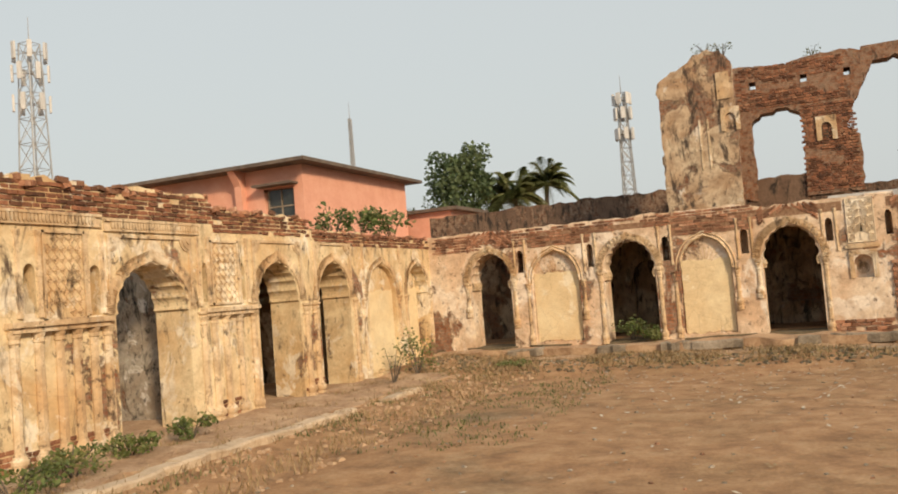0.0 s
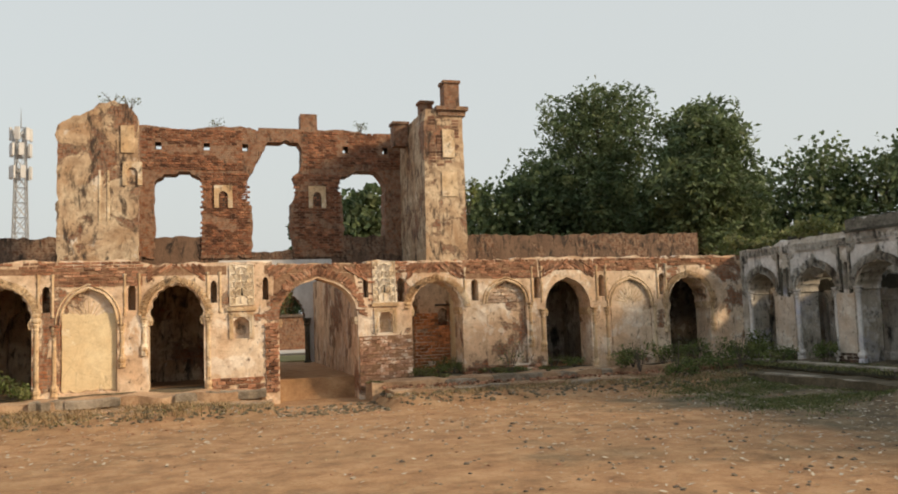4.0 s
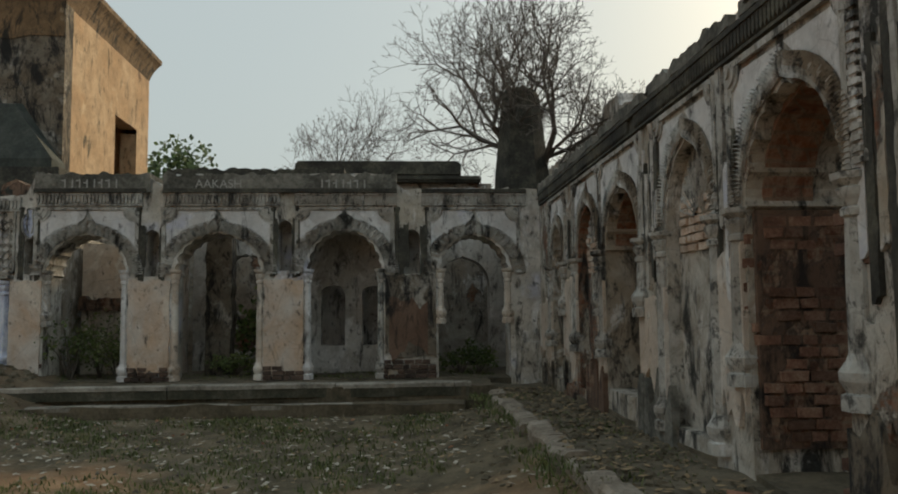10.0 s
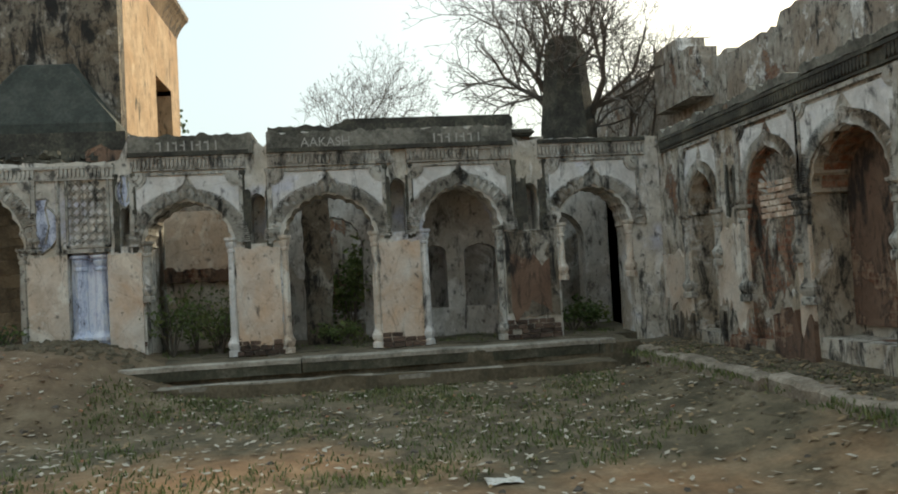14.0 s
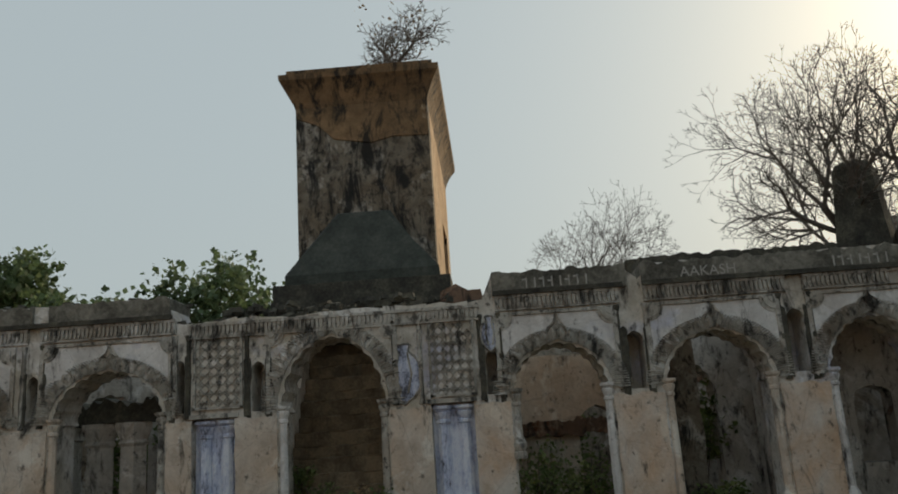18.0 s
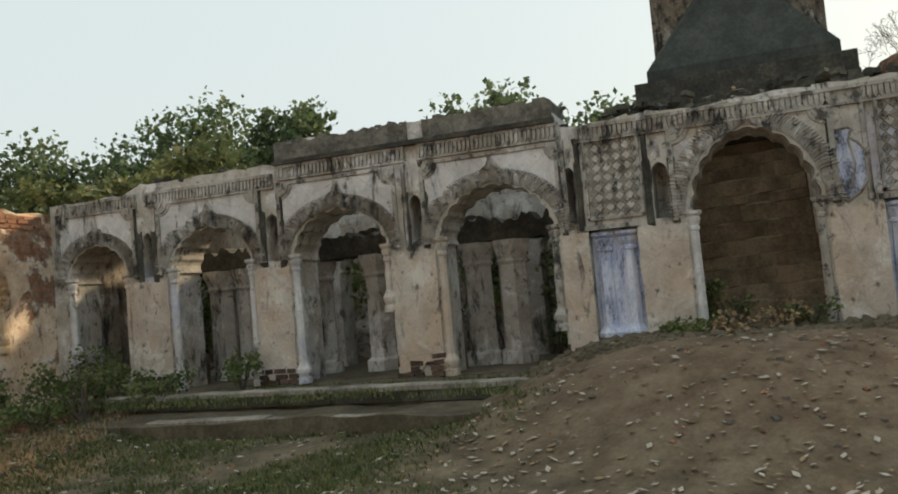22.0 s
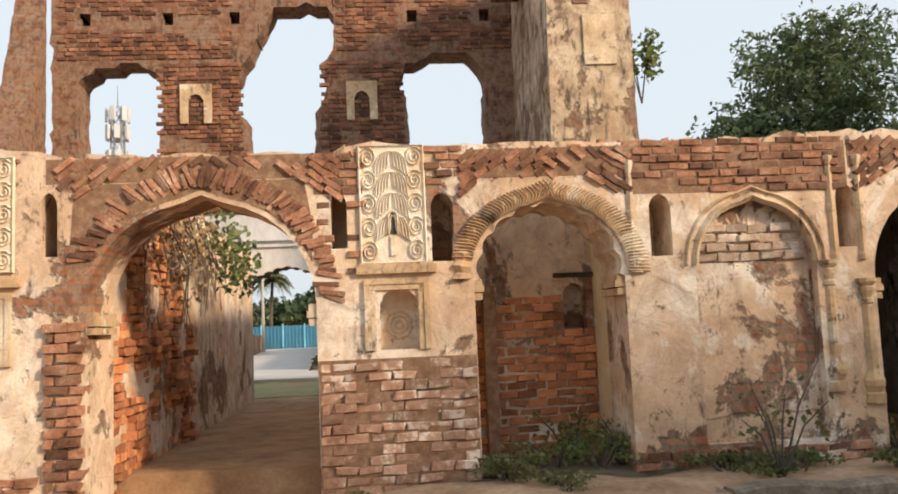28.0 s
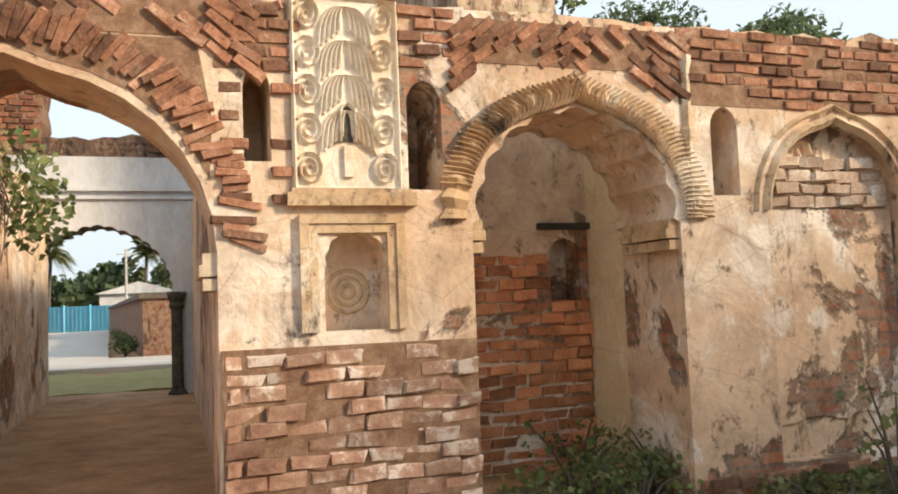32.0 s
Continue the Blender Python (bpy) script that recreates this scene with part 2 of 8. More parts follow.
NORTH_Y, EAST_X, SOUTH_Y, WEST_X = 17.3, 12.46, -0.6, -8.4
SIDES = {
    "n": lambda u, d, z: (u, NORTH_Y + d, z),
    "e": lambda u, d, z: (EAST_X + d, u - 0.1, z),
    "s": lambda u, d, z: (u, SOUTH_Y - d, z),
    "w": lambda u, d, z: (WEST_X - d, u, z),
}


def prism(bm, poly, place, d0, d1):
    """An outline in (along, up), drawn out from depth d0 to d1 of a wall."""
    fr = [bm.verts.new(place(u, d0, z)) for u, z in poly]
    bk = [bm.verts.new(place(u, d1, z)) for u, z in poly]
    bm.faces.new(fr)
    bm.faces.new(bk[::-1])
    for i in range(len(poly)):
        j = (i + 1) % len(poly)
        bm.faces.new((fr[i], bk[i], bk[j], fr[j]))


def box(bm, x0, x1, y0, y1, z0, z1):
    prism(bm, [(x0, z0), (x1, z0), (x1, z1), (x0, z1)], lambda u, d, z: (u, d, z), y0, y1)


def slab(bm, place, u0, u1, d0, d1, z0, z1):
    prism(bm, [(u0, z0), (u1, z0), (u1, z1), (u0, z1)], place, d0, d1)


def arch(a, b, spring, crown, lobes=0, grow=0.0, flat=False):
    """Points of an arch from (a, spring) over the crown to (b, spring); scalloped with lobes."""
    c, h = (a + b) / 2, crown - spring + grow
    if flat:
        return [(a, spring), (a, crown), (b, crown), (b, spring)]
    n = lobes or 16
    w = (b - a) / 2 * (0.93 if lobes else 1.0) + grow

    def at(s):
        s = max(-1.0, min(1.0, s))
        k = math.sqrt(max(0.0, 1 - abs(s) ** 2.1))
        tip = max(0.0, 1 - abs(s) * 5) * 0.06
        return (c + w * s, spring + h * (k * 0.94 + tip))
    base = [at(-math.cos(math.pi * i / n)) for i in range(n + 1)]
    if not lobes:
        return base
    out = [(a - grow, spring - 0.02)]
    for (u0, z0), (u1, z1) in zip(base, base[1:]):
        nu, nz = -(z1 - z0), u1 - u0
        for f, g in ((0.0, 0.0), (0.25, 0.15), (0.5, 0.2), (0.75, 0.15)):
            out.append((u0 + (u1 - u0) * f + nu * g, z0 + (z1 - z0) * f + nz * g))
    out += [base[-1], (b + grow, spring - 0.02)]
    return out


def top_line(u0, u1, top, rough):
    n = max(1, int(abs(u1 - u0) / 0.16))
    return [(u0 + (u1 - u0) * i / n, top(u0 + (u1 - u0) * i / n) + rough * noise.noise((u0 * 3.1 + (u1 - u0) * i / n * 4.3, top(u0), 0.7))) for i in range(n + 1)]


class Hole:
    def __init__(self, a, b, spring, crown, kind="open", sill=-0.5, lobes=0, depth=0.25, flat=False, grow=0.0):
        self.a, self.b, self.spring, self.crown, self.kind = a, b, spring, crown, kind
        self.sill, self.lobes, self.depth, self.flat, self.grow = sill, lobes, depth, flat, grow

    def curve(self, grow=0.0):
        return arch(self.a, self.b, self.spring, self.crown, self.lobes, grow, self.flat)


def wall_mesh(side, u0, u1, holes, top, thick=0.6, base=-0.5, rough=0.05):
    """A wall with real openings and recesses; top is a function of the place along it."""
    bm, place = bmesh.new(), SIDES[side] if isinstance(side, str) else side
    at = u0
    for h in sorted(holes, key=lambda h: h.a):
        if h.a > at + 1e-4:
            prism(bm, [(at, base), (h.a, base)] + top_line(h.a, at, top, rough), place, 0, thick)
        deep = thick if h.kind == "open" else h.depth
        if h.sill > base:
            prism(bm, [(h.a, base), (h.b, base), (h.b, h.sill), (h.a, h.sill)], place, 0, deep)
        prism(bm, h.curve() + top_line(h.b, h.a, top, rough), place, 0, deep)
        if h.kind != "open":
            prism(bm, [(h.a, base), (h.b, base)] + top_line(h.b, h.a, top, rough), place, deep, thick)
        at = h.b
    if u1 > at + 1e-4:
        prism(bm, [(at, base), (u1, base)] + top_line(u1, at, top, rough), place, 0, thick)
    return bm


# ---- more materials ----
M["stucco"] = plaster("lime_stucco", (0.74, 0.60, 0.42), (0.58, 0.39, 0.22), (0.06, 0.04, 0.028), 0.555, 0.64, None, (0.82, 0.74, 0.60), 0.55, 0.7, 0.9, 0.57)
M["grey_stucco"] = plaster("grey_stucco", (0.54, 0.53, 0.49), (0.38, 0.345, 0.295), (0.018, 0.018, 0.017), 0.515, 0.72, None, (0.74, 0.73, 0.71), 0.57, 0.75, 0.6, 0.53)
M["dark_stucco"] = plain("weathered_shade_lime", [(0.34, (0.014, 0.014, 0.012)), (0.5, (0.055, 0.052, 0.042)), (0.62, (0.12, 0.115, 0.085)), (0.75, (0.30, 0.28, 0.24))], 2.4, 0.95, 0, 0.7)
M["peach"] = plaster("peach_plaster", (0.66, 0.60, 0.53), (0.60, 0.48, 0.37), (0.045, 0.04, 0.034), 0.57, 0.68, None, (0.76, 0.72, 0.65), 0.525, 0.6, 0.8, 0.58)
M["rusty"] = plaster("rust_stained_plaster", (0.66, 0.61, 0.55), (0.62, 0.44, 0.30), (0.045, 0.04, 0.034), 0.57, 0.72, None, (0.74, 0.66, 0.56), 0.56, 0.5, 0.8, 0.58)
M["old_blue"] = plain("mouldy_blue_wash", [(0.40, (0.03, 0.03, 0.034)), (0.47, (0.16, 0.17, 0.22)), (0.54, (0.40, 0.44, 0.58)), (0.64, (0.60, 0.62, 0.68)), (0.72, (0.10, 0.10, 0.12))], 6.5, 0.92, 0, 0.5, 0, (1, 1, 0.5))
M["blue"] = plain("blue_wash", [(0.36, (0.06, 0.06, 0.07)), (0.44, (0.42, 0.47, 0.64)), (0.56, (0.72, 0.75, 0.83)), (0.68, (0.48, 0.52, 0.68)), (0.8, (0.60, 0.55, 0.48))], 5.5, 0.9, 0, 0.35, 0, (1, 1, 0.4))
M["white_brick"] = plain("whitewashed_brick", [(0.3, (0.26, 0.13, 0.08)), (0.5, (0.50, 0.38, 0.29)), (0.62, (0.70, 0.64, 0.56))], 7, 0.95, 0, 0.5, 0.3)
M["pale_brick"] = plain("weathered_brick", [(0.33, (0.07, 0.038, 0.026)), (0.45, (0.25, 0.115, 0.065)), (0.56, (0.36, 0.19, 0.12)), (0.68, (0.54, 0.40, 0.29))], 5, 0.95, 0, 0.9, 0.6)
M["ruin_face"] = plain("dark_red_brick", [(0.33, (0.04, 0.024, 0.018)), (0.45, (0.17, 0.07, 0.04)), (0.57, (0.27, 0.12, 0.065)), (0.7, (0.42, 0.29, 0.19))], 4, 0.95, 0, 0.8, 0.6)
M["old_brick"] = plain("blackened_brick_face", [(0.3, (0.05, 0.03, 0.022)), (0.46, (0.17, 0.085, 0.055)), (0.58, (0.26, 0.16, 0.11)), (0.72, (0.44, 0.36, 0.28))], 6, 0.95, 0, 0.7, 0.5)


M["pier_brick"] = plain("limed_brick", [(0.32, (0.14, 0.08, 0.055)), (0.42, (0.32, 0.175, 0.115)), (0.51, (0.44, 0.28, 0.20)), (0.555, (0.66, 0.56, 0.48)), (0.7, (0.74, 0.67, 0.60))], 2.0, 0.95, 0, 0.8, 0.4)
M["orange_brick"] = plain("fired_orange_brick", [(0.3, (0.17, 0.065, 0.035)), (0.45, (0.46, 0.18, 0.08)), (0.6, (0.62, 0.29, 0.14)), (0.75, (0.58, 0.38, 0.24))], 6, 0.95, 0, 0.8, 0.5)
M["panel"] = plaster("plain_yellow_plaster", (0.82, 0.70, 0.47), (0.76, 0.60, 0.37), (0.16, 0.10, 0.06), 0.64, 0.72, None, (0.86, 0.78, 0.62), 0.57, 0.35, 1.0, 0.66)
M["hip"] = plain("mossy_shade_lime", [(0.3, (0.016, 0.019, 0.016)), (0.5, (0.045, 0.052, 0.045)), (0.72, (0.10, 0.105, 0.09))], 2.0, 0.95, 0, 0.5)


def leaf_mat(name, stops, scale):
    """Thin leaves: part of the light comes through."""
    m, n, l, s = material(name, 0.65)
    a = noise_tex(n, l, coords(n, l), scale, 5, 0.65)
    col = add_rand(n, l, ramp(n, l, a, stops), 0.45)
    l.new(col, s.inputs["Base Color"])
    tr = n.new("ShaderNodeBsdfTranslucent")
    l.new(col, tr.inputs["Color"])
    mx = n.new("ShaderNodeMixShader")
    mx.inputs[0].default_value = 0.4
    l.new(s.outputs[0], mx.inputs[1]), l.new(tr.outputs[0], mx.inputs[2])
    l.new(mx.outputs[0], n["Material Output"].inputs["Surface"])
    return m


M["leaf"] = leaf_mat("green_leaf", [(0.3, (0.055, 0.09, 0.03)), (0.5, (0.14, 0.19, 0.06)), (0.72, (0.30, 0.31, 0.13))], 2.2)
M["palm_leaf"] = leaf_mat("palm_frond", [(0.3, (0.12, 0.15, 0.055)), (0.5, (0.22, 0.25, 0.10)), (0.72, (0.36, 0.34, 0.17))], 1.2)
M["leaf_far"] = leaf_mat("far_leaf", [(0.3, (0.06, 0.10, 0.05)), (0.5, (0.115, 0.165, 0.075)), (0.72, (0.20, 0.235, 0.105))], 0.35)
M["dry_leaf"] = plain("dry_leaf", [(0.3, (0.16, 0.10, 0.05)), (0.6, (0.34, 0.25, 0.14))], 8, 0.9, 0, 0)
M["bark"] = plain("grey_bark", [(0.3, (0.05, 0.04, 0.032)), (0.6, (0.13, 0.11, 0.09))], 6, 0.95, 0, 0.4)
M["twig"] = plain("bare_twig", [(0.3, (0.09, 0.075, 0.065)), (0.6, (0.17, 0.15, 0.13))], 6, 0.95, 0, 0)
M["pink"] = plain("pink_wall_paint", [(0.25, (0.56, 0.27, 0.20)), (0.5, (0.66, 0.34, 0.25)), (0.75, (0.72, 0.42, 0.33))], 1.4, 0.85, 0, 0.1)
M["metal"] = plain("galvanised_steel", [(0.3, (0.34, 0.35, 0.36)), (0.7, (0.48, 0.48, 0.48))], 3, 0.5, 0.6, 0)
M["bluepaint"] = plain("blue_sheet_metal", [(0.3, (0.16, 0.55, 0.80)), (0.7, (0.26, 0.66, 0.88))], 1.5, 0.5, 0.0, 0.05)
M["concrete"] = plain("road_concrete", [(0.3, (0.36, 0.34, 0.31)), (0.7, (0.52, 0.50, 0.47))], 1.2, 0.9, 0, 0.2)
M["dark"] = plain("dark_glass", [(0.3, (0.02, 0.025, 0.025)), (0.7, (0.05, 0.06, 0.06))], 3, 0.25, 0, 0)
M["turf"] = plain("dry_turf", [(0.3, (0.16, 0.15, 0.05)), (0.7, (0.34, 0.29, 0.12))], 4, 0.95, 0, 0.4)
M["grass"] = leaf_mat("grass_blade", [(0.3, (0.07, 0.115, 0.035)), (0.55, (0.16, 0.18, 0.065)), (0.8, (0.34, 0.30, 0.16))], 3)

rng = random.Random(7)


def pts_mesh(name, verts, faces, mat, parent=None, label=""):
    me = bpy.data.meshes.new(name)
    me.from_pydata(verts, [], faces)
    me.materials.append(mat)
    ob = new(name, me)
    if parent is not None:
        ob.parent = parent
    if label:
        ob["label"] = label
    return ob


def lathe(bm, profile, sides=8, at=(0, 0, 0), turn=math.pi / 8):
    rings = [[bm.verts.new((at[0] + r * math.cos(turn + 2 * math.pi * i / sides), at[1] + r * math.sin(turn + 2 * math.pi * i / sides), at[2] + z)) for i in range(sides)] for r, z in profile]
    for a, b in zip(rings, rings[1:]):
        for i in range(sides):
            j = (i + 1) % sides
            bm.faces.new((a[i], a[j], b[j], b[i]))
    bm.faces.new(rings[0][::-1])
    bm.faces.new(rings[-1])


def tube(bm, path, radii, sides=5):
    rings = []
    for k, (p, r) in enumerate(zip(path, radii)):
        d = (Vector(path[min(k + 1, len(path) - 1)]) - Vector(path[max(k - 1, 0)])).normalized()
        s = d.cross(Vector((0.31, 0.17, 0.93))).normalized()
        t = d.cross(s)
        rings.append([bm.verts.new(Vector(p) + r * (math.cos(2 * math.pi * i / sides) * s + math.sin(2 * math.pi * i / sides) * t)) for i in range(sides)])
    for a, b in zip(rings, rings[1:]):
        for i in range(sides):
            j = (i + 1) % sides
            bm.faces.new((a[i], a[j], b[j], b[i]))
    bm.faces.new(rings[-1])


def ridge(bm, place, pts, w=0.012, h=0.014, d0=0.0):
    """A raised bead along a line on a wall."""
    rows = []
    for k, (u, z) in enumerate(pts):
        a, b = pts[max(k - 1, 0)], pts[min(k + 1, len(pts) - 1)]
        du, dz = b[0] - a[0], b[1] - a[1]
        q = math.hypot(du, dz) or 1
        nu, nz = -dz / q * w, du / q * w
        rows.append([bm.verts.new(place(u + nu, d0, z + nz)), bm.verts.new(place(u, d0 - h, z)), bm.verts.new(place(u - nu, d0, z - nz))])
    for a, b in zip(rows, rows[1:]):
        for i in (0, 1):
            bm.faces.new((a[i], a[i + 1], b[i + 1], b[i]))


SHARED = {}


def pilaster(parent, side, u, z0, z1, r, mat, name="pilaster", d=0.0, label=""):
    """An engaged column: stepped foot, swelling base, shaft with ribs, ringed capital."""
    key = (name, round(z1 - z0, 2), round(r, 3), mat.name)
    if key not in SHARED:
        h = z1 - z0
        bm = bmesh.new()
        prof = [(1.5, 0), (1.5, 0.07), (1.15, 0.08), (1.55, 0.13), (1.6, 0.17), (1.1, 0.22), (0.92, 0.25), (0.9, 0.55 * h), (0.8, h - 0.2), (1.05, h - 0.19), (1.05, h - 0.16),
                (0.85, h - 0.15), (1.2, h - 0.10), (1.3, h - 0.07), (1.0, h - 0.06), (1.55, h - 0.03), (1.6, h)]
        lathe(bm, [(p * r, z) for p, z in prof], 8)
        me = bpy.data.meshes.new(name)
        bmesh.ops.recalc_face_normals(bm, faces=bm.faces[:])
        bm.to_mesh(me)
        bm.free()
        me.materials.append(mat)
        SHARED[key] = me
    ob = new(name, SHARED[key])
    ob.parent = parent
    ob.location = SIDES[side](u, d, z0)
    return ob


def colonnette(parent, side, u, z0, z1, r, mat):
    key = ("colonnette", round(z1 - z0, 2), r, mat.name)
    if key not in SHARED:
        bm = bmesh.new()
        h = z1 - z0
        lathe(bm, [(r * 1.3, 0), (r * 1.3, 0.04), (r, 0.06), (r, h * 0.45), (r * 1.25, h * 0.47), (r * 1.25, h * 0.52), (r, h * 0.54), (r, h - 0.08), (r * 1.5, h - 0.03), (r * 1.5, h)], 6)
        me = bpy.data.meshes.new("colonnette")
        bmesh.ops.recalc_face_normals(bm, faces=bm.faces[:])
        bm.to_mesh(me)
        bm.free()
        me.materials.append(mat)
        SHARED[key] = me
    ob = new("colonnette", SHARED[key])
    ob.parent = parent
    ob.location = SIDES[side](u, 0.0, z0)
    return ob


def archivolt(parent, side, h, mat, wide=0.15, proud=0.035, finial=False):
    """A fluted band of stucco round an arch."""
    place = SIDES[side]
    bm = bmesh.new()
    n = 84
    inner = arch(h.a, h.b, h.spring, h.crown, 0, 0.03)
    outer = arch(h.a, h.b, h.spring, h.crown, 0, 0.03 + wide)

    def along(c, f):
        x = f * (len(c) - 1)
        i = min(int(x), len(c) - 2)
        return tuple(c[i][k] + (c[i + 1][k] - c[i][k]) * (x - i) for k in (0, 1))
    rows = []
    for i in range(n + 1):
        f = i / n
        a, b = along(inner, f), along(outer, f)
        k = (1.0, 0.55, 0.2, 0.55)[i % 4]
        worn = 0.55 + 0.9 * abs(noise.noise((a[0] * 2.3, a[1] * 2.3, 5)))
        p = proud * (0.35 + 0.9 * k) * worn
        g = 0.72 + 0.28 * k
        b = (a[0] + (b[0] - a[0]) * g, a[1] + (b[1] - a[1]) * g)
        q = (a[0] + (b[0] - a[0]) * 0.6, a[1] + (b[1] - a[1]) * 0.6)
        rows.append([bm.verts.new(place(a[0], 0.01, a[1])), bm.verts.new(place(a[0], -p * 0.5, a[1])), bm.verts.new(place(q[0], -p, q[1])), bm.verts.new(place(b[0], -p * 0.5, b[1])), bm.verts.new(place(b[0], 0.01, b[1]))])
    for a, b in zip(rows, rows[1:]):
        for i in range(4):
            bm.faces.new((a[i], a[i + 1], b[i + 1], b[i]))
    # carved leaves: curling beads from the inner to the outer edge
    g1 = 0.03 + wide
    m = 84
    for i in range(1, m):
        f = i / m
        a, b = along(inner, f), along(outer, f)
        d = (0.5 - f) * 0.5
        if noise.noise((a[0] * 4, a[1] * 4, 8)) < -0.45:
            continue
        s = 0.05 if f < 0.5 else -0.05
        pts = [(a[0] + (b[0] - a[0]) * 1.2 * q + s * math.sin(q * 3.0), a[1] + (b[1] - a[1]) * 1.2 * q - 0.02 * q * q) for q in (0.0, 0.25, 0.5, 0.75, 1.0)]
        ridge(bm, place, pts, 0.007, 0.016, -proud * 0.55)
    if finial:
        c, z = (h.a + h.b) / 2, h.crown + wide * 0.9
        for s in (-1, 1):
            ridge(bm, place, [(c + s * 0.13, z - 0.06), (c + s * 0.09, z + 0.02), (c + s * 0.03, z + 0.06), (c, z + 0.13)], 0.02, 0.04)
        prism(bm, [(c - 0.03, z), (c + 0.03, z), (c + 0.035, z + 0.06), (c, z + 0.14), (c - 0.035, z + 0.06)], place, -0.03, 0.01)
    return part("archivolt", bm, mat, parent)


def spandrel(parent, side, a, b, z0, z1, mat, r=0.17):
    """Corner roundels and a raised border above an arch."""
    place = SIDES[side]
    for u, s in ((a, 1), (b, -1)):
        bm = bmesh.new()
        for rr, d in ((r, 0.02), (r * 0.78, 0.035), (r * 0.4, 0.05)):
            pts = [(u, z1)] + [(u + s * rr * math.cos(t * math.pi / 16), z1 - rr * math.sin(t * math.pi / 16)) for t in range(9)]
            prism(bm, pts, place, -d, 0.01)
        part("roundel", bm, mat, parent)
    bm = bmesh.new()
    for u0, u1, za, zb in ((a - 0.05, a, z0, z1 + 0.04), (b, b + 0.05, z0, z1 + 0.04), (a, b, z1, z1 + 0.04)):
        slab(bm, place, u0, u1, -0.03, 0.01, za, zb)
    return part("border", bm, mat, parent)


def frieze(parent, side, a, b, z0, z1, mat, teeth=0.05):
    """A moulded band: fillets above and below a row of pendant leaves."""
    place = SIDES[side]
    bm = bmesh.new()
    slab(bm, place, a, b, -0.02, 0.01, z0, z1)
    slab(bm, place, a, b, -0.055, -0.02, z1 - 0.035, z1)
    slab(bm, place, a, b, -0.04, -0.02, z0, z0 + 0.02)
    n = int((b - a) / teeth)
    for i in range(n):
        u, t = a + (i + 0.5) * (b - a) / n, (b - a) / n * 0.38
        if noise.noise((u * 2.3, z0, 1)) < -0.42:
            continue
        prism(bm, [(u - t, z1 - 0.035), (u - t * 0.9, z0 + 0.06), (u, z0 + 0.025), (u + t * 0.9, z0 + 0.06), (u + t, z1 - 0.035)], place, -0.045, -0.02)
    return part("frieze", bm, mat, parent)


def ragged(side, a, b, z0, z1, amp, d0, d1, seed, crest=0.02):
    """An outline with a broken lower edge and slightly worn sides, as a slab."""
    bm = bmesh.new()
    n = max(3, int((b - a) / 0.05))
    low = [(a + (b - a) * i / n, z0 + amp * (noise.noise((a + (b - a) * i / n * 5, seed, 0.3)) + 0.6 * noise.noise((a * 3 + i * 1.7, seed, 5)))) for i in range(n + 1)]
    m = max(3, int((z1 - z0) / 0.1))
    right = [(b + 0.02 * noise.noise((seed, k * 0.9, 7)), z0 + amp + (z1 - z0 - amp) * k / m) for k in range(1, m)]
    up = [(b - (b - a) * i / n, z1 + crest * noise.noise((i * 0.35, seed, 9)) + crest * 0.5 * noise.noise((i * 0.9, seed, 4))) for i in range(n + 1)]
    left = [(a + 0.02 * noise.noise((seed, k * 0.9, 17)), z0 + amp + (z1 - z0 - amp) * k / m) for k in range(m - 1, 0, -1)]
    prism(bm, low + right + up + left, SIDES[side], d0, d1)
    return bm


def jag(pts, amp, seed):
    """Break the straight sides of an outline into brick-sized steps."""
    out = []
    for (u0, z0), (u1, z1) in zip(pts, pts[1:] + pts[:1]):
        n = max(1, int(math.hypot(u1 - u0, z1 - z0) / 0.13))
        for i in range(n):
            f = i / n
            q = 0.085
            out.append((u0 + (u1 - u0) * f + amp * noise.noise((i * 3.3, seed, z0)), round((z0 + (z1 - z0) * f + amp * 0.6 * noise.noise((i * 2.7, seed, u0))) / q) * q))
    clean = [out[0]]
    for p in out[1:]:
        if math.hypot(p[0] - clean[-1][0], p[1] - clean[-1][1]) > 0.02:
            clean.append(p)
    return clean


BRICKS = {}


def brick_mesh(kind, mat, long=0.16, high=0.06, deep=0.11):
    """A worn brick, centred on its front face; a few shapes to choose from."""
    key = (kind, mat.name, long)
    if key not in BRICKS:
        bm = bmesh.new()
        rr = random.Random(kind + 3)
        v = []
        for sx in (-1, 1):
            for sz in (-1, 1):
                for sy, k in ((0, 1), (0.14, 1.06), (1, 1.06)):
                    v.append(bm.verts.new((sx * long / 2 * (k - 0.06) + rr.uniform(-0.016, 0.016), sy * deep + rr.uniform(-0.004, 0.004), sz * high / 2 * (k - 0.06) + rr.uniform(-0.011, 0.011))))
        ll, lh, hl, hh = v[0:3], v[3:6], v[6:9], v[9:12]
        for i in (0, 1):
            for a, b in ((ll, lh), (lh, hh), (hh, hl), (hl, ll)):
                bm.faces.new((a[i], b[i], b[i + 1], a[i + 1]))
        bm.faces.new((ll[0], hl[0], hh[0], lh[0]))
        bmesh.ops.recalc_face_normals(bm, faces=bm.faces[:])
        me = bpy.data.meshes.new("brick")
        bm.to_mesh(me)
        bm.free()
        me.materials.append(mat)
        BRICKS[key] = me
    return BRICKS[key]


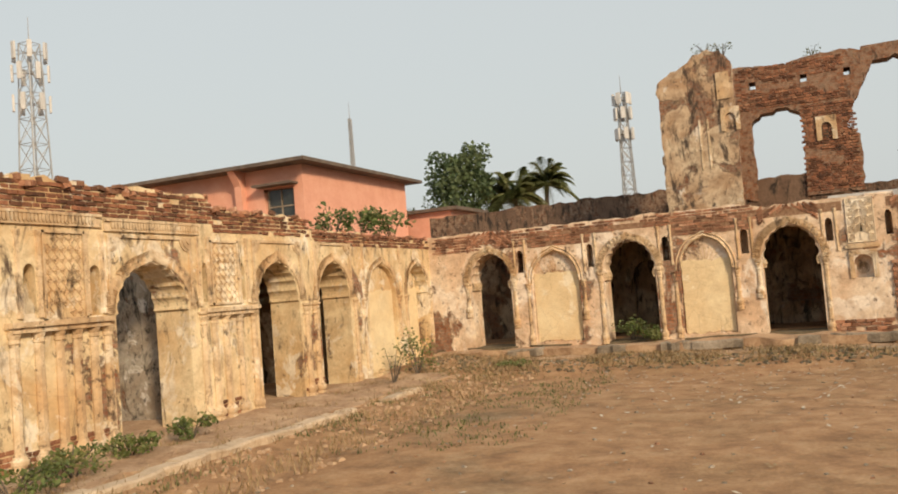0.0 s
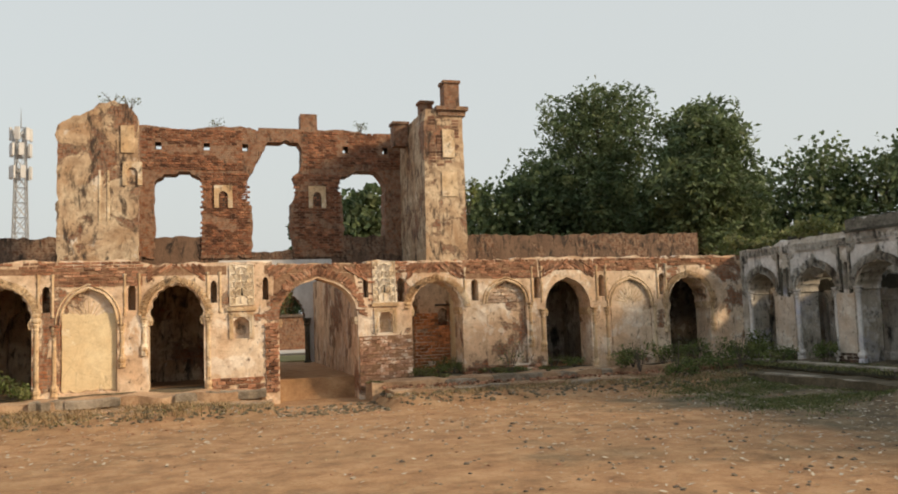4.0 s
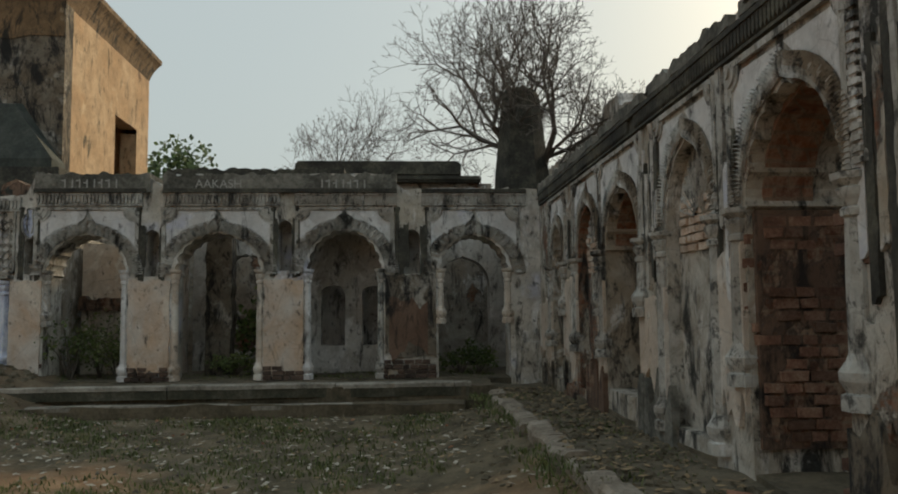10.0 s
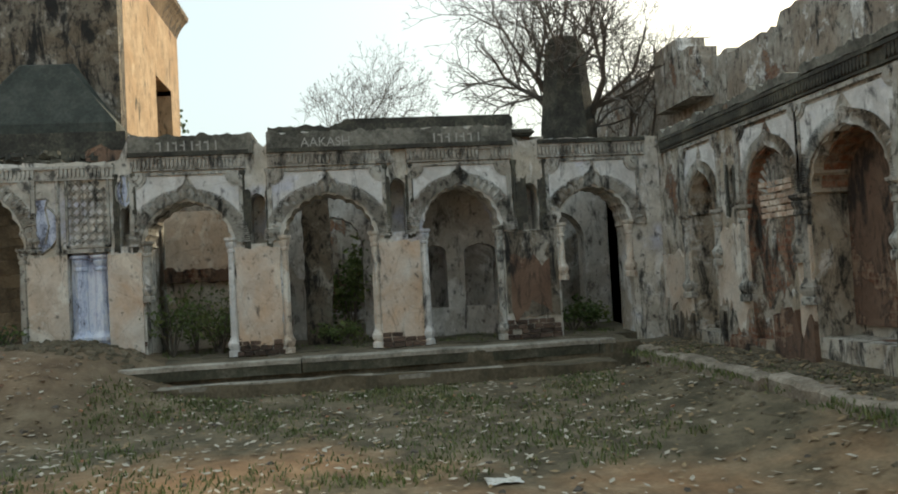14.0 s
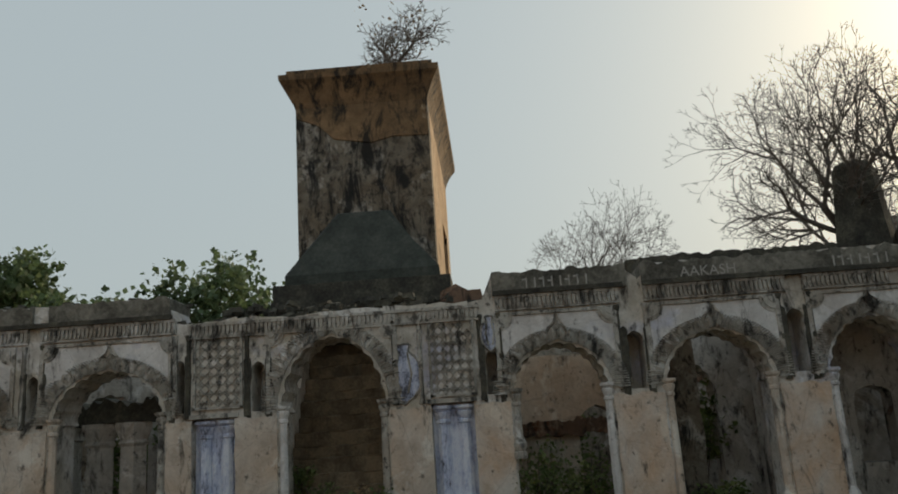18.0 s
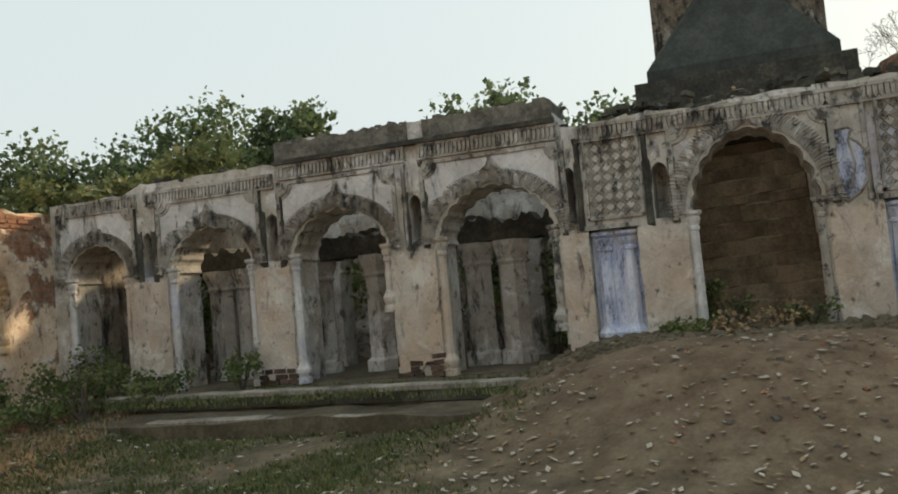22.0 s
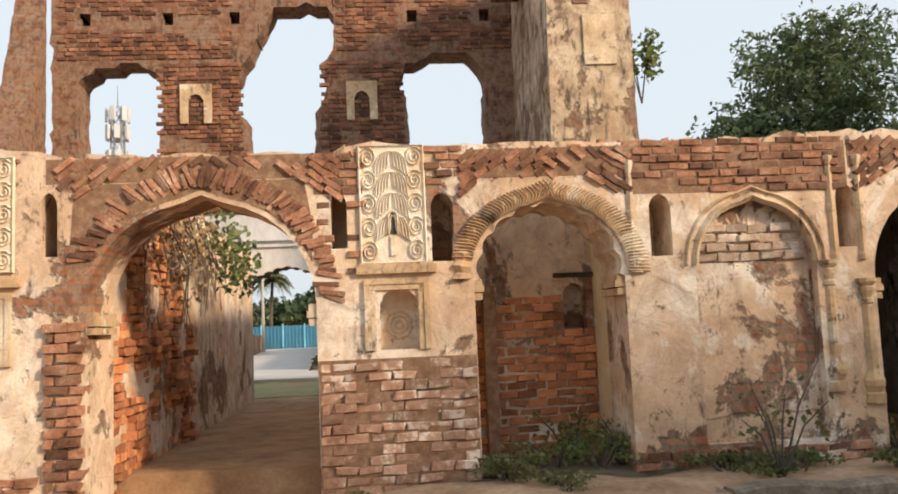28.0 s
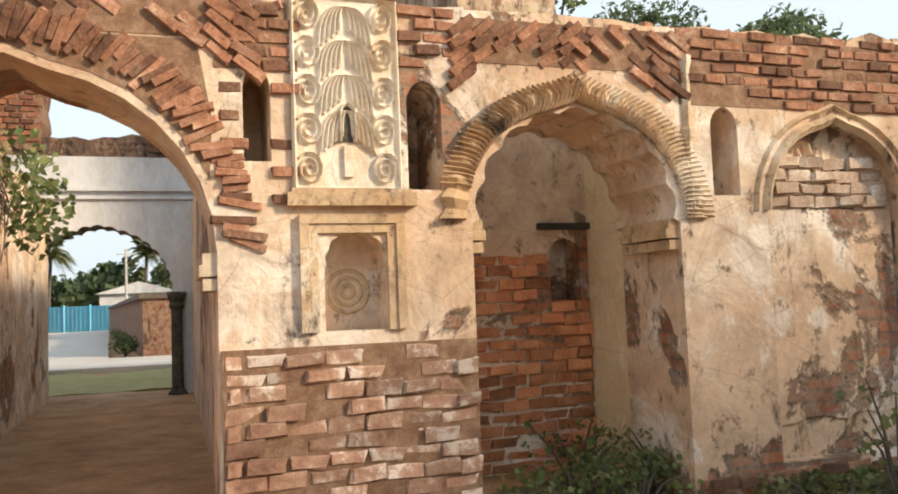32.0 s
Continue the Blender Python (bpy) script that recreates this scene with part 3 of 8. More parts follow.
TURN = {"n": 0.0, "s": math.pi, "e": -math.pi / 2, "w": math.pi / 2}


def lay_brick(parent, side, u, d, z, tilt, mat, long=0.16):
    ob = new("brick", brick_mesh(rng.randrange(6), mat, long))
    ob.parent = parent
    ob.matrix_basis = Matrix.Translation(SIDES[side](u, d + rng.uniform(-0.014, 0.022), z)) @ Euler((0, 0, TURN[side])).to_matrix().to_4x4() @ Euler((rng.uniform(-0.03, 0.03), tilt, rng.uniform(-0.05, 0.05))).to_matrix().to_4x4()
    return ob


def courses(parent, side, a, b, z0, z1, d, mat_of, keep=lambda u, z: True, row=0.074, long=0.16):
    k, z = 0, z0 + row / 2
    while z < z1:
        u = a - (0.5 * (long + 0.015) if k % 2 else 0)
        while u < b:
            lo, hi = max(u, a), min(u + long, b)
            if hi - lo > 0.06 and keep((lo + hi) / 2, z) and rng.random() > 0.03:
                lay_brick(parent, side, (lo + hi) / 2, d, z + rng.uniform(-0.005, 0.005), rng.uniform(-0.05, 0.05), mat_of(z), round((hi - lo) / 0.05) * 0.05 if hi - lo < long - 0.02 else long)
            u += long + 0.014
        z += row
        k += 1


def bricks_joined(side, cells, mat_name, parent, label, high=0.068):
    """Many small bricks as one mesh: cells of (along, depth, up, tilt, length)."""
    verts, faces = [], []
    place = SIDES[side] if isinstance(side, str) else side
    for u, d, z, tilt, long in cells:
        c, s = math.cos(tilt), math.sin(tilt)
        i0 = len(verts)
        p = rng.uniform(-0.012, 0.014)
        for dd, k in ((d - p, 0.92), (d - p + 0.01, 1.0), (d + 0.06, 1.0)):
            for a, b in ((-1, -1), (1, -1), (1, 1), (-1, 1)):
                x, y = a * long / 2 * k + rng.uniform(-0.006, 0.006), b * high / 2 * k + rng.uniform(-0.004, 0.004)
                verts.append(place(u + x * c - y * s, dd, z + x * s + y * c))
        faces += [(i0, i0 + 1, i0 + 2, i0 + 3)]
        for r in (0, 4):
            for k in range(4):
                faces.append((i0 + r + k, i0 + r + (k + 1) % 4, i0 + r + 4 + (k + 1) % 4, i0 + r + 4 + k))
    ob = pts_mesh("brickwork", verts, faces, M[mat_name], parent, label)
    ob["kind"] = "stuff"
    return ob


# ---- ground ----
def ground_z(x, y):
    def ease(v):
        v = max(0.0, min(1.0, v))
        return v * v * (3 - 2 * v)
    inside = -9 < x < 13 and -2 < y < 18
    z = 0.0
    if inside:
        z += 0.1 * ease((x - 9.4) / 1.5) + 0.27 * ease((1.5 - y) / 1.4) * (1 - ease((x - 9) / 3)) + 0.17 * ease((y - 14.2) / 1.5) * (0.0 if 1.0 < x < 3.2 else 1.0) * (1 + 0.4 * noise.noise((x * 0.7, y, 2))) + 0.1 * ease((-5.4 - x) / 1.2)
        r = math.hypot((x - 12.6) / 2.8, (y - 8.45) / 2.6)
        z += 0.66 * ease(1.42 - r)
    elif y >= 18 or x >= 13:
        z = 0.42
    return z + 0.025 * noise.noise((x * 0.8, y * 0.8, 0)) + 0.008 * noise.noise((x * 4, y * 4, 3))


def axis(lo, hi, step, far):
    a = [lo + step * i for i in range(int(round((hi - lo) / step)) + 1)]
    out, s, v = [], step * 2, hi
    while v < far:
        v += s
        s *= 1.5
        out.append(v)
    back, s, v = [], step * 2, lo
    while v > -far:
        v -= s
        s *= 1.5
        back.append(v)
    return back[::-1] + a + out


xs, ys = axis(-9.5, 14.5, 0.2, 2500), axis(-2.5, 19.5, 0.2, 2500)
verts = [(x, y, ground_z(x, y)) for y in ys for x in xs]
W = len(xs)
faces = [(j * W + i, j * W + i + 1, (j + 1) * W + i + 1, (j + 1) * W + i) for j in range(len(ys) - 1) for i in range(W - 1)]
gm = bpy.data.meshes.new("ground")
gm.from_pydata(verts, [], faces)
for p in gm.polygons:
    p.use_smooth = True
m, n, l, b = material("dry_earth", 0.97)
p = coords(n, l)
a0 = noise_tex(n, l, p, 0.35, 6, 0.6)
a1 = noise_tex(n, l, p, 2.2, 8, 0.7)
a2 = noise_tex(n, l, p, 30, 5, 0.75)
soil = ramp(n, l, a1, [(0.3, (0.24, 0.125, 0.06)), (0.5, (0.41, 0.235, 0.118)), (0.7, (0.55, 0.35, 0.195))])
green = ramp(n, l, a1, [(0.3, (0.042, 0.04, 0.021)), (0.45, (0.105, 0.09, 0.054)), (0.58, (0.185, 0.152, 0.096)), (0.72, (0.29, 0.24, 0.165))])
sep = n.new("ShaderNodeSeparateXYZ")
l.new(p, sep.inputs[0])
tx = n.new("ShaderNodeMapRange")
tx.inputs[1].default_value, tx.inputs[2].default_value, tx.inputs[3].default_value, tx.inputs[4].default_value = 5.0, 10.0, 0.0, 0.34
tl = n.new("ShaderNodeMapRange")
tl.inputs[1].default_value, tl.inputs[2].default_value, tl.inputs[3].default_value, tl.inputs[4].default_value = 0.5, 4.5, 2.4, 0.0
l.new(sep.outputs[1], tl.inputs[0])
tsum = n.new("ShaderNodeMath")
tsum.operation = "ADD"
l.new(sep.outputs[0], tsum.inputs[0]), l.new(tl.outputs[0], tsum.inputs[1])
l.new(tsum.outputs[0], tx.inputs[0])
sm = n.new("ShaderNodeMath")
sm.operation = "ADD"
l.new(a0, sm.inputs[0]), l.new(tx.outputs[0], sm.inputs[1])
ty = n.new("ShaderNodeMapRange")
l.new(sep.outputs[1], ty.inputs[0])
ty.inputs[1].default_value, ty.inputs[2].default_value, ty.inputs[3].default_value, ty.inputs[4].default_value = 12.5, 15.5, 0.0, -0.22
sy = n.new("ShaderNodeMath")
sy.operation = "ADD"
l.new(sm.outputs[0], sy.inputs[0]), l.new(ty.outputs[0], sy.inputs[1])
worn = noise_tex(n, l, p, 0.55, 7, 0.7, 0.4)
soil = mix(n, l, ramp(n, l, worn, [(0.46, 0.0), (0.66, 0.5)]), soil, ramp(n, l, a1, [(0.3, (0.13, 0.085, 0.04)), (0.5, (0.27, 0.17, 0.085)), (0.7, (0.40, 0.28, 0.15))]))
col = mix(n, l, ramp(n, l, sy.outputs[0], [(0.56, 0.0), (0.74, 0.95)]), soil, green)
md = n.new("ShaderNodeVectorMath")
md.operation = "DISTANCE"
l.new(p, md.inputs[0])
md.inputs[1].default_value = (11.6, 8.4, 0.5)
ms = n.new("ShaderNodeMath")
ms.operation = "MULTIPLY_ADD"
l.new(a1, ms.inputs[0])
ms.inputs[1].default_value = 2.4
l.new(md.outputs["Value"], ms.inputs[2])
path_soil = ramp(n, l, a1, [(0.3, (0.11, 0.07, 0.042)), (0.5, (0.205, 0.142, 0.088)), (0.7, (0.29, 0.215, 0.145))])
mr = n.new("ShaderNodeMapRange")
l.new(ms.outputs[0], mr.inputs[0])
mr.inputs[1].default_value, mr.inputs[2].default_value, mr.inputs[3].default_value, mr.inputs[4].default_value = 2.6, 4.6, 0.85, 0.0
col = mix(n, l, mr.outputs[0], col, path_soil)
col = mix(n, l, 0.55, col, ramp(n, l, a2, [(0.3, 0.4), (0.7, 1.0)]), "MULTIPLY")
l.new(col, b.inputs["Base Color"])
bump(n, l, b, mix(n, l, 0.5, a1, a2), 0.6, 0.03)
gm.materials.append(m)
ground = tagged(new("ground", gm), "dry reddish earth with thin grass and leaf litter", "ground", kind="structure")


# ---- the walls of the court ----
def flat(v):
    return lambda u: v


def steps(*marks):
    """Heights along a wall: pairs of (from, height)."""
    def at(u):
        h = marks[0][1]
        for s, v in marks:
            if u >= s:
                h = v
        return h
    return at


def slot(u, z0=2.0, z1=2.5, w=0.15, depth=0.42):
    return Hole(u - w / 2, u + w / 2, z1 - 0.12, z1, "blind", z0, 0, depth)


n_open = [Hole(-7.4, -6.45, 1.85, 2.5, lobes=9), Hole(-4.36, -3.28, 1.85, 2.5, lobes=9), Hole(-1.2, -0.15, 1.85, 2.5, lobes=9), Hole(1.33, 2.97, 1.72, 2.55),
          Hole(4.14, 5.29, 1.86, 2.42, lobes=9), Hole(7.26, 8.38, 1.75, 2.46), Hole(10.42, 11.53, 1.8, 2.4, lobes=9)]
n_blind = [Hole(-5.96, -4.9, 1.75, 2.46, "blind", 0.45, depth=0.10), Hole(-2.8, -1.77, 1.75, 2.46, "blind", 0.45, depth=0.10),
           Hole(5.84, 6.8, 1.9, 2.42, "blind", 0.55, depth=0.10), Hole(8.88, 9.95, 1.75, 2.4, "blind", 0.55, depth=0.05)]
n_slots = [slot(u) for u in (-6.2, -4.63, -3.04, -1.5, 7.07, 8.68, 10.26)] + [slot(3.15, 2.12, 2.55, 0.12), slot(3.92, 2.0, 2.52, 0.17), slot(1.07, 2.13, 2.6, 0.12), slot(5.59, 1.98, 2.46, 0.17), slot(0.05, 2.1, 2.55, 0.13)]
n_niche = [Hole(0.42, 0.74, 1.66, 1.79, "blind", 1.36, 7, 0.2), Hole(3.43, 3.72, 1.66, 1.82, "blind", 1.36, 7, 0.2)]
wall_n = structure("wall_north", wall_mesh("n", WEST_X, EAST_X, n_open + n_blind + n_slots + n_niche, steps((-9, 2.98), (-1.4, 2.9), (1.1, 2.86), (3.2, 2.9)), rough=0.07), M["north"],
                   "cream plastered brick arcade wall with peeling stucco and bare brick", "wall")

e_open = [Hole(16.15, 17.15, 1.92, 2.39, lobes=9), Hole(14.27, 15.5, 1.92, 2.44, lobes=9), Hole(12.45, 13.72, 1.92, 2.46, lobes=9), Hole(10.48, 11.85, 1.92, 2.5, lobes=11),
          Hole(7.87, 9.12, 1.9, 2.74, lobes=11), Hole(5.3, 6.42, 1.92, 2.48, lobes=11), Hole(3.44, 4.68, 1.92, 2.5, lobes=11), Hole(1.75, 2.84, 1.92, 2.55, lobes=11), Hole(-0.06, 0.97, 1.92, 2.46, lobes=11)]
e_doors = [Hole(9.64, 10.15, 1.8, 1.87, "blind", 0.3, depth=0.14, flat=True), Hole(6.87, 7.36, 1.8, 1.87, "blind", 0.3, depth=0.14, flat=True)]
e_slots = [slot(15.82, 1.9, 2.47, 0.15), slot(13.96, 1.93, 2.5, 0.17), slot(12.08, 1.98, 2.5, 0.14), slot(10.3, 1.95, 2.57, 0.11), slot(9.37, 1.92, 2.5, 0.16),
           slot(6.63, 1.93, 2.45, 0.14), slot(4.97, 1.89, 2.55, 0.2), slot(3.13, 1.96, 2.68, 0.2), slot(1.34, 1.91, 2.55, 0.22)]
e_top = steps((-1, 3.12), (1.5, 3.33), (4.84, 3.16), (4.97, 3.33), (6.6, 3.02), (10.4, 3.33), (13.85, 3.1), (15.9, 2.98))
wall_e = structure("wall_east", wall_mesh("e", SOUTH_Y + 0.1, NORTH_Y + 0.1, e_open + e_doors + e_slots, e_top, rough=0.05), M["east"], "grey mould-stained plaster arcade wall with faded blue wash", "wall")

s_holes = [Hole(10.75, 11.5, 1.95, 2.45, "blind", 0.5, 7, 0.3), Hole(9.0, 9.95, 1.95, 2.5, "blind", 0.5, depth=0.1), Hole(7.55, 8.72, 1.95, 2.48, "blind", 0.6, 9, 0.42),
           Hole(5.94, 6.85, 1.95, 2.56, "blind", 0.5, depth=0.1), Hole(4.33, 5.42, 1.95, 2.55, lobes=9), slot(10.3, 1.95, 2.4, 0.12), slot(7.25, 1.95, 2.45, 0.12), slot(5.66, 1.95, 2.6, 0.14), slot(3.95, 1.95, 2.5, 0.16)]
s_west = [Hole(-1.3, 2.3, 1.9, 2.6), Hole(-5.2, -2.6, 1.9, 2.6)]
wall_s = structure("wall_south", wall_mesh("s", WEST_X, EAST_X + 0.6, s_holes + s_west, lambda u: 3.1 + 0.05 * math.sin(u * 1.3)), M["south"],
                   "mould-blackened plaster wall with blind arches and bare brick", "wall")

w_open = [Hole(4.3, 5.9, 1.75, 2.4, lobes=9), Hole(7.78, 9.12, 1.78, 2.42, lobes=11), Hole(10.72, 11.88, 1.78, 2.44, lobes=11), Hole(12.5, 13.58, 1.78, 2.44, lobes=9)]
w_blind = [Hole(14.3, 15.5, 1.75, 2.4, "blind", 0.2, depth=0.1), Hole(16.05, 17.1, 1.75, 2.4, "blind", 0.2, 7, 0.3)]
w_slots = [slot(6.55, 1.85, 2.42, 0.16), slot(7.48, 1.78, 2.4, 0.17), slot(9.5, 1.85, 2.42, 0.12), slot(10.36, 1.85, 2.42, 0.12)]
wall_w = structure("wall_west", wall_mesh("w", -1.2, NORTH_Y, w_open + w_blind + w_slots, steps((-2, 3.4), (7.5, 3.3), (8.0, 3.42), (9.7, 3.22), (12.2, 3.0), (14.2, 2.9)), rough=0.09), M["west"],
                   "yellow-cream plaster arcade wall with a broken brick top", "wall")

# ---- stucco dress of the walls ----
M["white_lime"] = plaster("white_limewash", (0.74, 0.73, 0.72), (0.60, 0.58, 0.56), (0.03, 0.028, 0.028), 0.56, 0.8, (0.52, 0.54, 0.68), (0.80, 0.79, 0.78), 0.5, 0.45)
for h in e_open:
    archivolt(wall_e, "e", h, M["grey_stucco"], 0.17, 0.05, True)
    for u in (h.a + 0.03, h.b - 0.03):
        pilaster(wall_e, "e", u, rng.choice((0.44, 0.44, 0.44, 0.85, 1.2)), h.spring + 0.06, 0.06, M[rng.choice(("white_lime", "peach", "peach", "grey_stucco"))], "pilaster", 0.03)
    if h.a > -0.5:
        spandrel(wall_e, "e", h.a - 0.1, h.b + 0.1, 1.9, 2.82, M["grey_stucco"])
for h in e_open:
    bm = bmesh.new()
    arc = arch(h.a, h.b, h.spring, h.crown, 0, 0.16)
    lo, hi = max(h.a - 0.1, SOUTH_Y + 0.01), min(h.b + 0.1, NORTH_Y - 0.01)
    arc = [(min(max(u, lo), hi), min(z, 2.80)) for u, z in arc]
    arc = [p for k, p in enumerate(arc) if k == 0 or math.hypot(p[0] - arc[k - 1][0], p[1] - arc[k - 1][1]) > 0.004]
    half = len(arc) // 2
    left = [p for p in arc[:half] if p[1] > h.spring + 0.12 and p[0] > lo]
    right = [p for p in arc[half:] if p[1] > h.spring + 0.12 and p[0] < hi]
    if h.crown < 2.6 and len(left) > 2 and len(right) > 2:
        prism(bm, [(lo, left[0][1])] + left + [((lo + hi) / 2 - 0.02, 2.81), (lo, 2.815)], SIDES["e"], -0.007, 0.01)
        prism(bm, right + [(hi, right[-1][1]), (hi, 2.815), ((lo + hi) / 2 + 0.02, 2.81)], SIDES["e"], -0.007, 0.01)
        part("spandrel_plaster", bm, M["white_lime"], wall_e, "flaking white limewash")
for a, b in ((-0.3, 1.2), (1.55, 3.0), (3.2, 4.82), (5.1, 6.55), (6.75, 10.2), (10.35, 12.0), (12.15, 13.84), (13.9, 15.8), (15.95, 17.2)):
    lift = -0.08 if 6.7 < a < 10 or a > 13.8 else 0.0
    frieze(wall_e, "e", a, b, 2.88 + lift, 3.06 + lift, M["grey_stucco"])
for a, b in ((-0.3, 1.2), (1.55, 4.82), (5.05, 6.57), (10.4, 13.84)):
    bm = bmesh.new()
    slab(bm, SIDES["e"], a, b, -0.085, 0.01, 3.062, 3.095)
    slab(bm, SIDES["e"], a, b, -0.065, 0.01, 3.097, 3.12)
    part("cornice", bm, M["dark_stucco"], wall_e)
M["parapet"] = plain("weathered_parapet_lime", [(0.33, (0.022, 0.021, 0.018)), (0.46, (0.10, 0.096, 0.08)), (0.58, (0.22, 0.21, 0.18)), (0.75, (0.36, 0.345, 0.30))], 2.0, 0.95, 0, 0.6)
for k, (a, b) in enumerate(((1.55, 4.82), (5.0, 6.57), (10.42, 11.9), (12.1, 13.83))):
    bm = ragged("e", a, b, 3.07, e_top((a + b) / 2) + 0.0, 0.0, -0.05, 0.62, k + 3, 0.06)
    part("parapet", bm, M["parapet"], wall_e)
bm = bmesh.new()
bm = ragged("e", 2.3, 4.8, 3.29, 3.42, 0.0, 0.05, 0.6, 31, 0.05)
part("coping", bm, M["dark_stucco"], wall_e)
# patched lower plaster on the piers
edges = sorted([h for h in e_open + e_doors], key=lambda h: h.a)
for k, (lo, hi) in enumerate(zip(edges, edges[1:])):
    a, b = lo.b + (0.03 if lo in e_open else 0.0), hi.a - (0.03 if hi in e_open else 0.0)
    if b - a > 0.12:
        if b < 2.0:
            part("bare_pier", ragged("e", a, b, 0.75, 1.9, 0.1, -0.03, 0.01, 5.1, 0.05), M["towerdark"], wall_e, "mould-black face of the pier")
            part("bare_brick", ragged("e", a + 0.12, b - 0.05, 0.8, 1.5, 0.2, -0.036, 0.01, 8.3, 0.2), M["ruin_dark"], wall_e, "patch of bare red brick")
            continue
        part("plaster_patch", ragged("e", a, b, 0.52, 1.84, 0.2, -0.03, 0.01, k * 1.7, 0.04), M["rusty"] if b < 7.6 else M["peach"], wall_e, "peach plaster with a broken foot")
for u in (16.0, 15.65, 14.12, 13.82, 12.2, 11.97, 10.42, 10.2, 9.5, 9.25, 7.76, 7.46, 6.75, 6.52, 5.15, 4.82, 3.3, 2.95, 1.55, 1.12):
    colonnette(wall_e, "e", u, 1.88, 2.86, 0.03, M["dark_stucco"] if rng.random() < 0.6 else M["grey_stucco"])


def lattice_panel(parent, side, a, b, z0, z1, mat):
    """A stucco panel: border, and a net of lozenges with a boss in each."""
    place = SIDES[side]
    bm = bmesh.new()
    for u0, u1, za, zb in ((a, b, z0, z0 + 0.03), (a, b, z1 - 0.03, z1), (a, a + 0.03, z0, z1), (b - 0.03, b, z0, z1)):
        slab(bm, place, u0, u1, -0.035, 0.01, za, zb)
    nu, nz = 5, 8
    for i in range(nu):
        for j in range(nz):
            u, z = a + 0.03 + (i + 0.5) * (b - a - 0.06) / nu, z0 + 0.03 + (j + 0.5) * (z1 - z0 - 0.06) / nz
            if noise.noise((u * 3, z * 3, 4)) < -0.4:
                continue
            du, dz = (b - a - 0.06) / nu * 0.46, (z1 - z0 - 0.06) / nz * 0.46
            ridge(bm, place, [(u - du, z), (u, z + dz), (u + du, z), (u, z - dz), (u - du, z)], 0.010, 0.016)
            ridge(bm, place, [(u - du * 0.35, z), (u, z + dz * 0.35), (u + du * 0.35, z), (u, z - dz * 0.35), (u - du * 0.35, z)], 0.012, 0.02)
    return part("lattice_panel", bm, mat, parent)


lattice_panel(wall_e, "e", 9.55, 10.14, 1.97, 2.86, M["grey_stucco"])
lattice_panel(wall_e, "e", 6.82, 7.36, 1.94, 2.84, M["grey_stucco"])
lattice_panel(wall_w, "w", 6.72, 7.33, 1.75, 2.8, M["stucco"])
lattice_panel(wall_w, "w", 9.62, 10.26, 1.8, 2.75, M["stucco"])
# blind doors washed blue, with two half columns each
for h in e_doors:
    bm = bmesh.new()
    slab(bm, SIDES["e"], h.a + 0.005, h.b - 0.005, 0.115, 0.145, 0.3, 1.86)
    leaf = part("blind_door", bm, M["blue"], wall_e, "blind door niche washed pale blue")
    for u in (h.a + 0.125, h.b - 0.125):
        pilaster(leaf, "e", u, 0.62, 1.84, 0.088, M["blue"], "half_column", 0.11)
    bm = bmesh.new()
    slab(bm, SIDES["e"], h.a - 0.04, h.b + 0.04, -0.03, 0.03, 1.87, 1.92)
    part("lintel", bm, M["grey_stucco"], wall_e)
# urn-shaped stucco reliefs between the bays
def urn(parent, u, z0, z1, w, fill, rim, label):
    """A vase outline: lip, neck, swelling body and pointed foot, with a raised rim and a stem inside."""
    side = [(0.30, 1.0), (0.42, 0.97), (0.34, 0.92), (0.30, 0.86), (0.62, 0.79), (0.90, 0.68), (1.0, 0.54), (0.98, 0.38), (0.84, 0.24), (0.55, 0.12), (0.22, 0.05), (0.0, 0.0)]
    pts = [(u + 0.5 * w * a, z0 + (z1 - z0) * b) for a, b in side]
    pts += [(2 * u - p, z) for p, z in reversed(pts[:-1])]
    bm = bmesh.new()
    prism(bm, pts, SIDES["e"], -0.012, 0.01)
    body = part("urn_relief", bm, fill, parent, label)
    bm = bmesh.new()
    ridge(bm, SIDES["e"], pts + pts[:1], 0.014, 0.02, -0.012)
    for k in (-1, 1):
        ridge(bm, SIDES["e"], [(u + k * w * 0.1, z0 + (z1 - z0) * 0.18), (u + k * w * 0.22, z0 + (z1 - z0) * 0.5), (u + k * w * 0.12, z0 + (z1 - z0) * 0.85)], 0.012, 0.012, -0.012)
    part("urn_rim", bm, rim, body)


urn(wall_e, 7.66, 1.88, 2.58, 0.42, M["old_blue"], M["grey_stucco"], "flaking blue-washed urn relief")
urn(wall_e, 6.63, 2.42, 2.84, 0.22, M["old_blue"], M["grey_stucco"], "flaking blue-washed urn relief")
# flat dark strips widen the slots: mould and recess shade in one colour
for u, w in ((4.95, 0.34), (3.13, 0.38), (1.28, 0.36)):
    for q, (a, b) in enumerate(((u - w / 2, u - 0.1), (u + 0.1, u + w / 2))):
        part("mould_stain", ragged("e", a, b, 1.98 + 0.03 * q, 2.62, 0.12, -0.016, 0.01, u * 5 + q, 0.1), M["dark_stucco"], wall_e, "dark strip for the mould and shade of an urn recess")
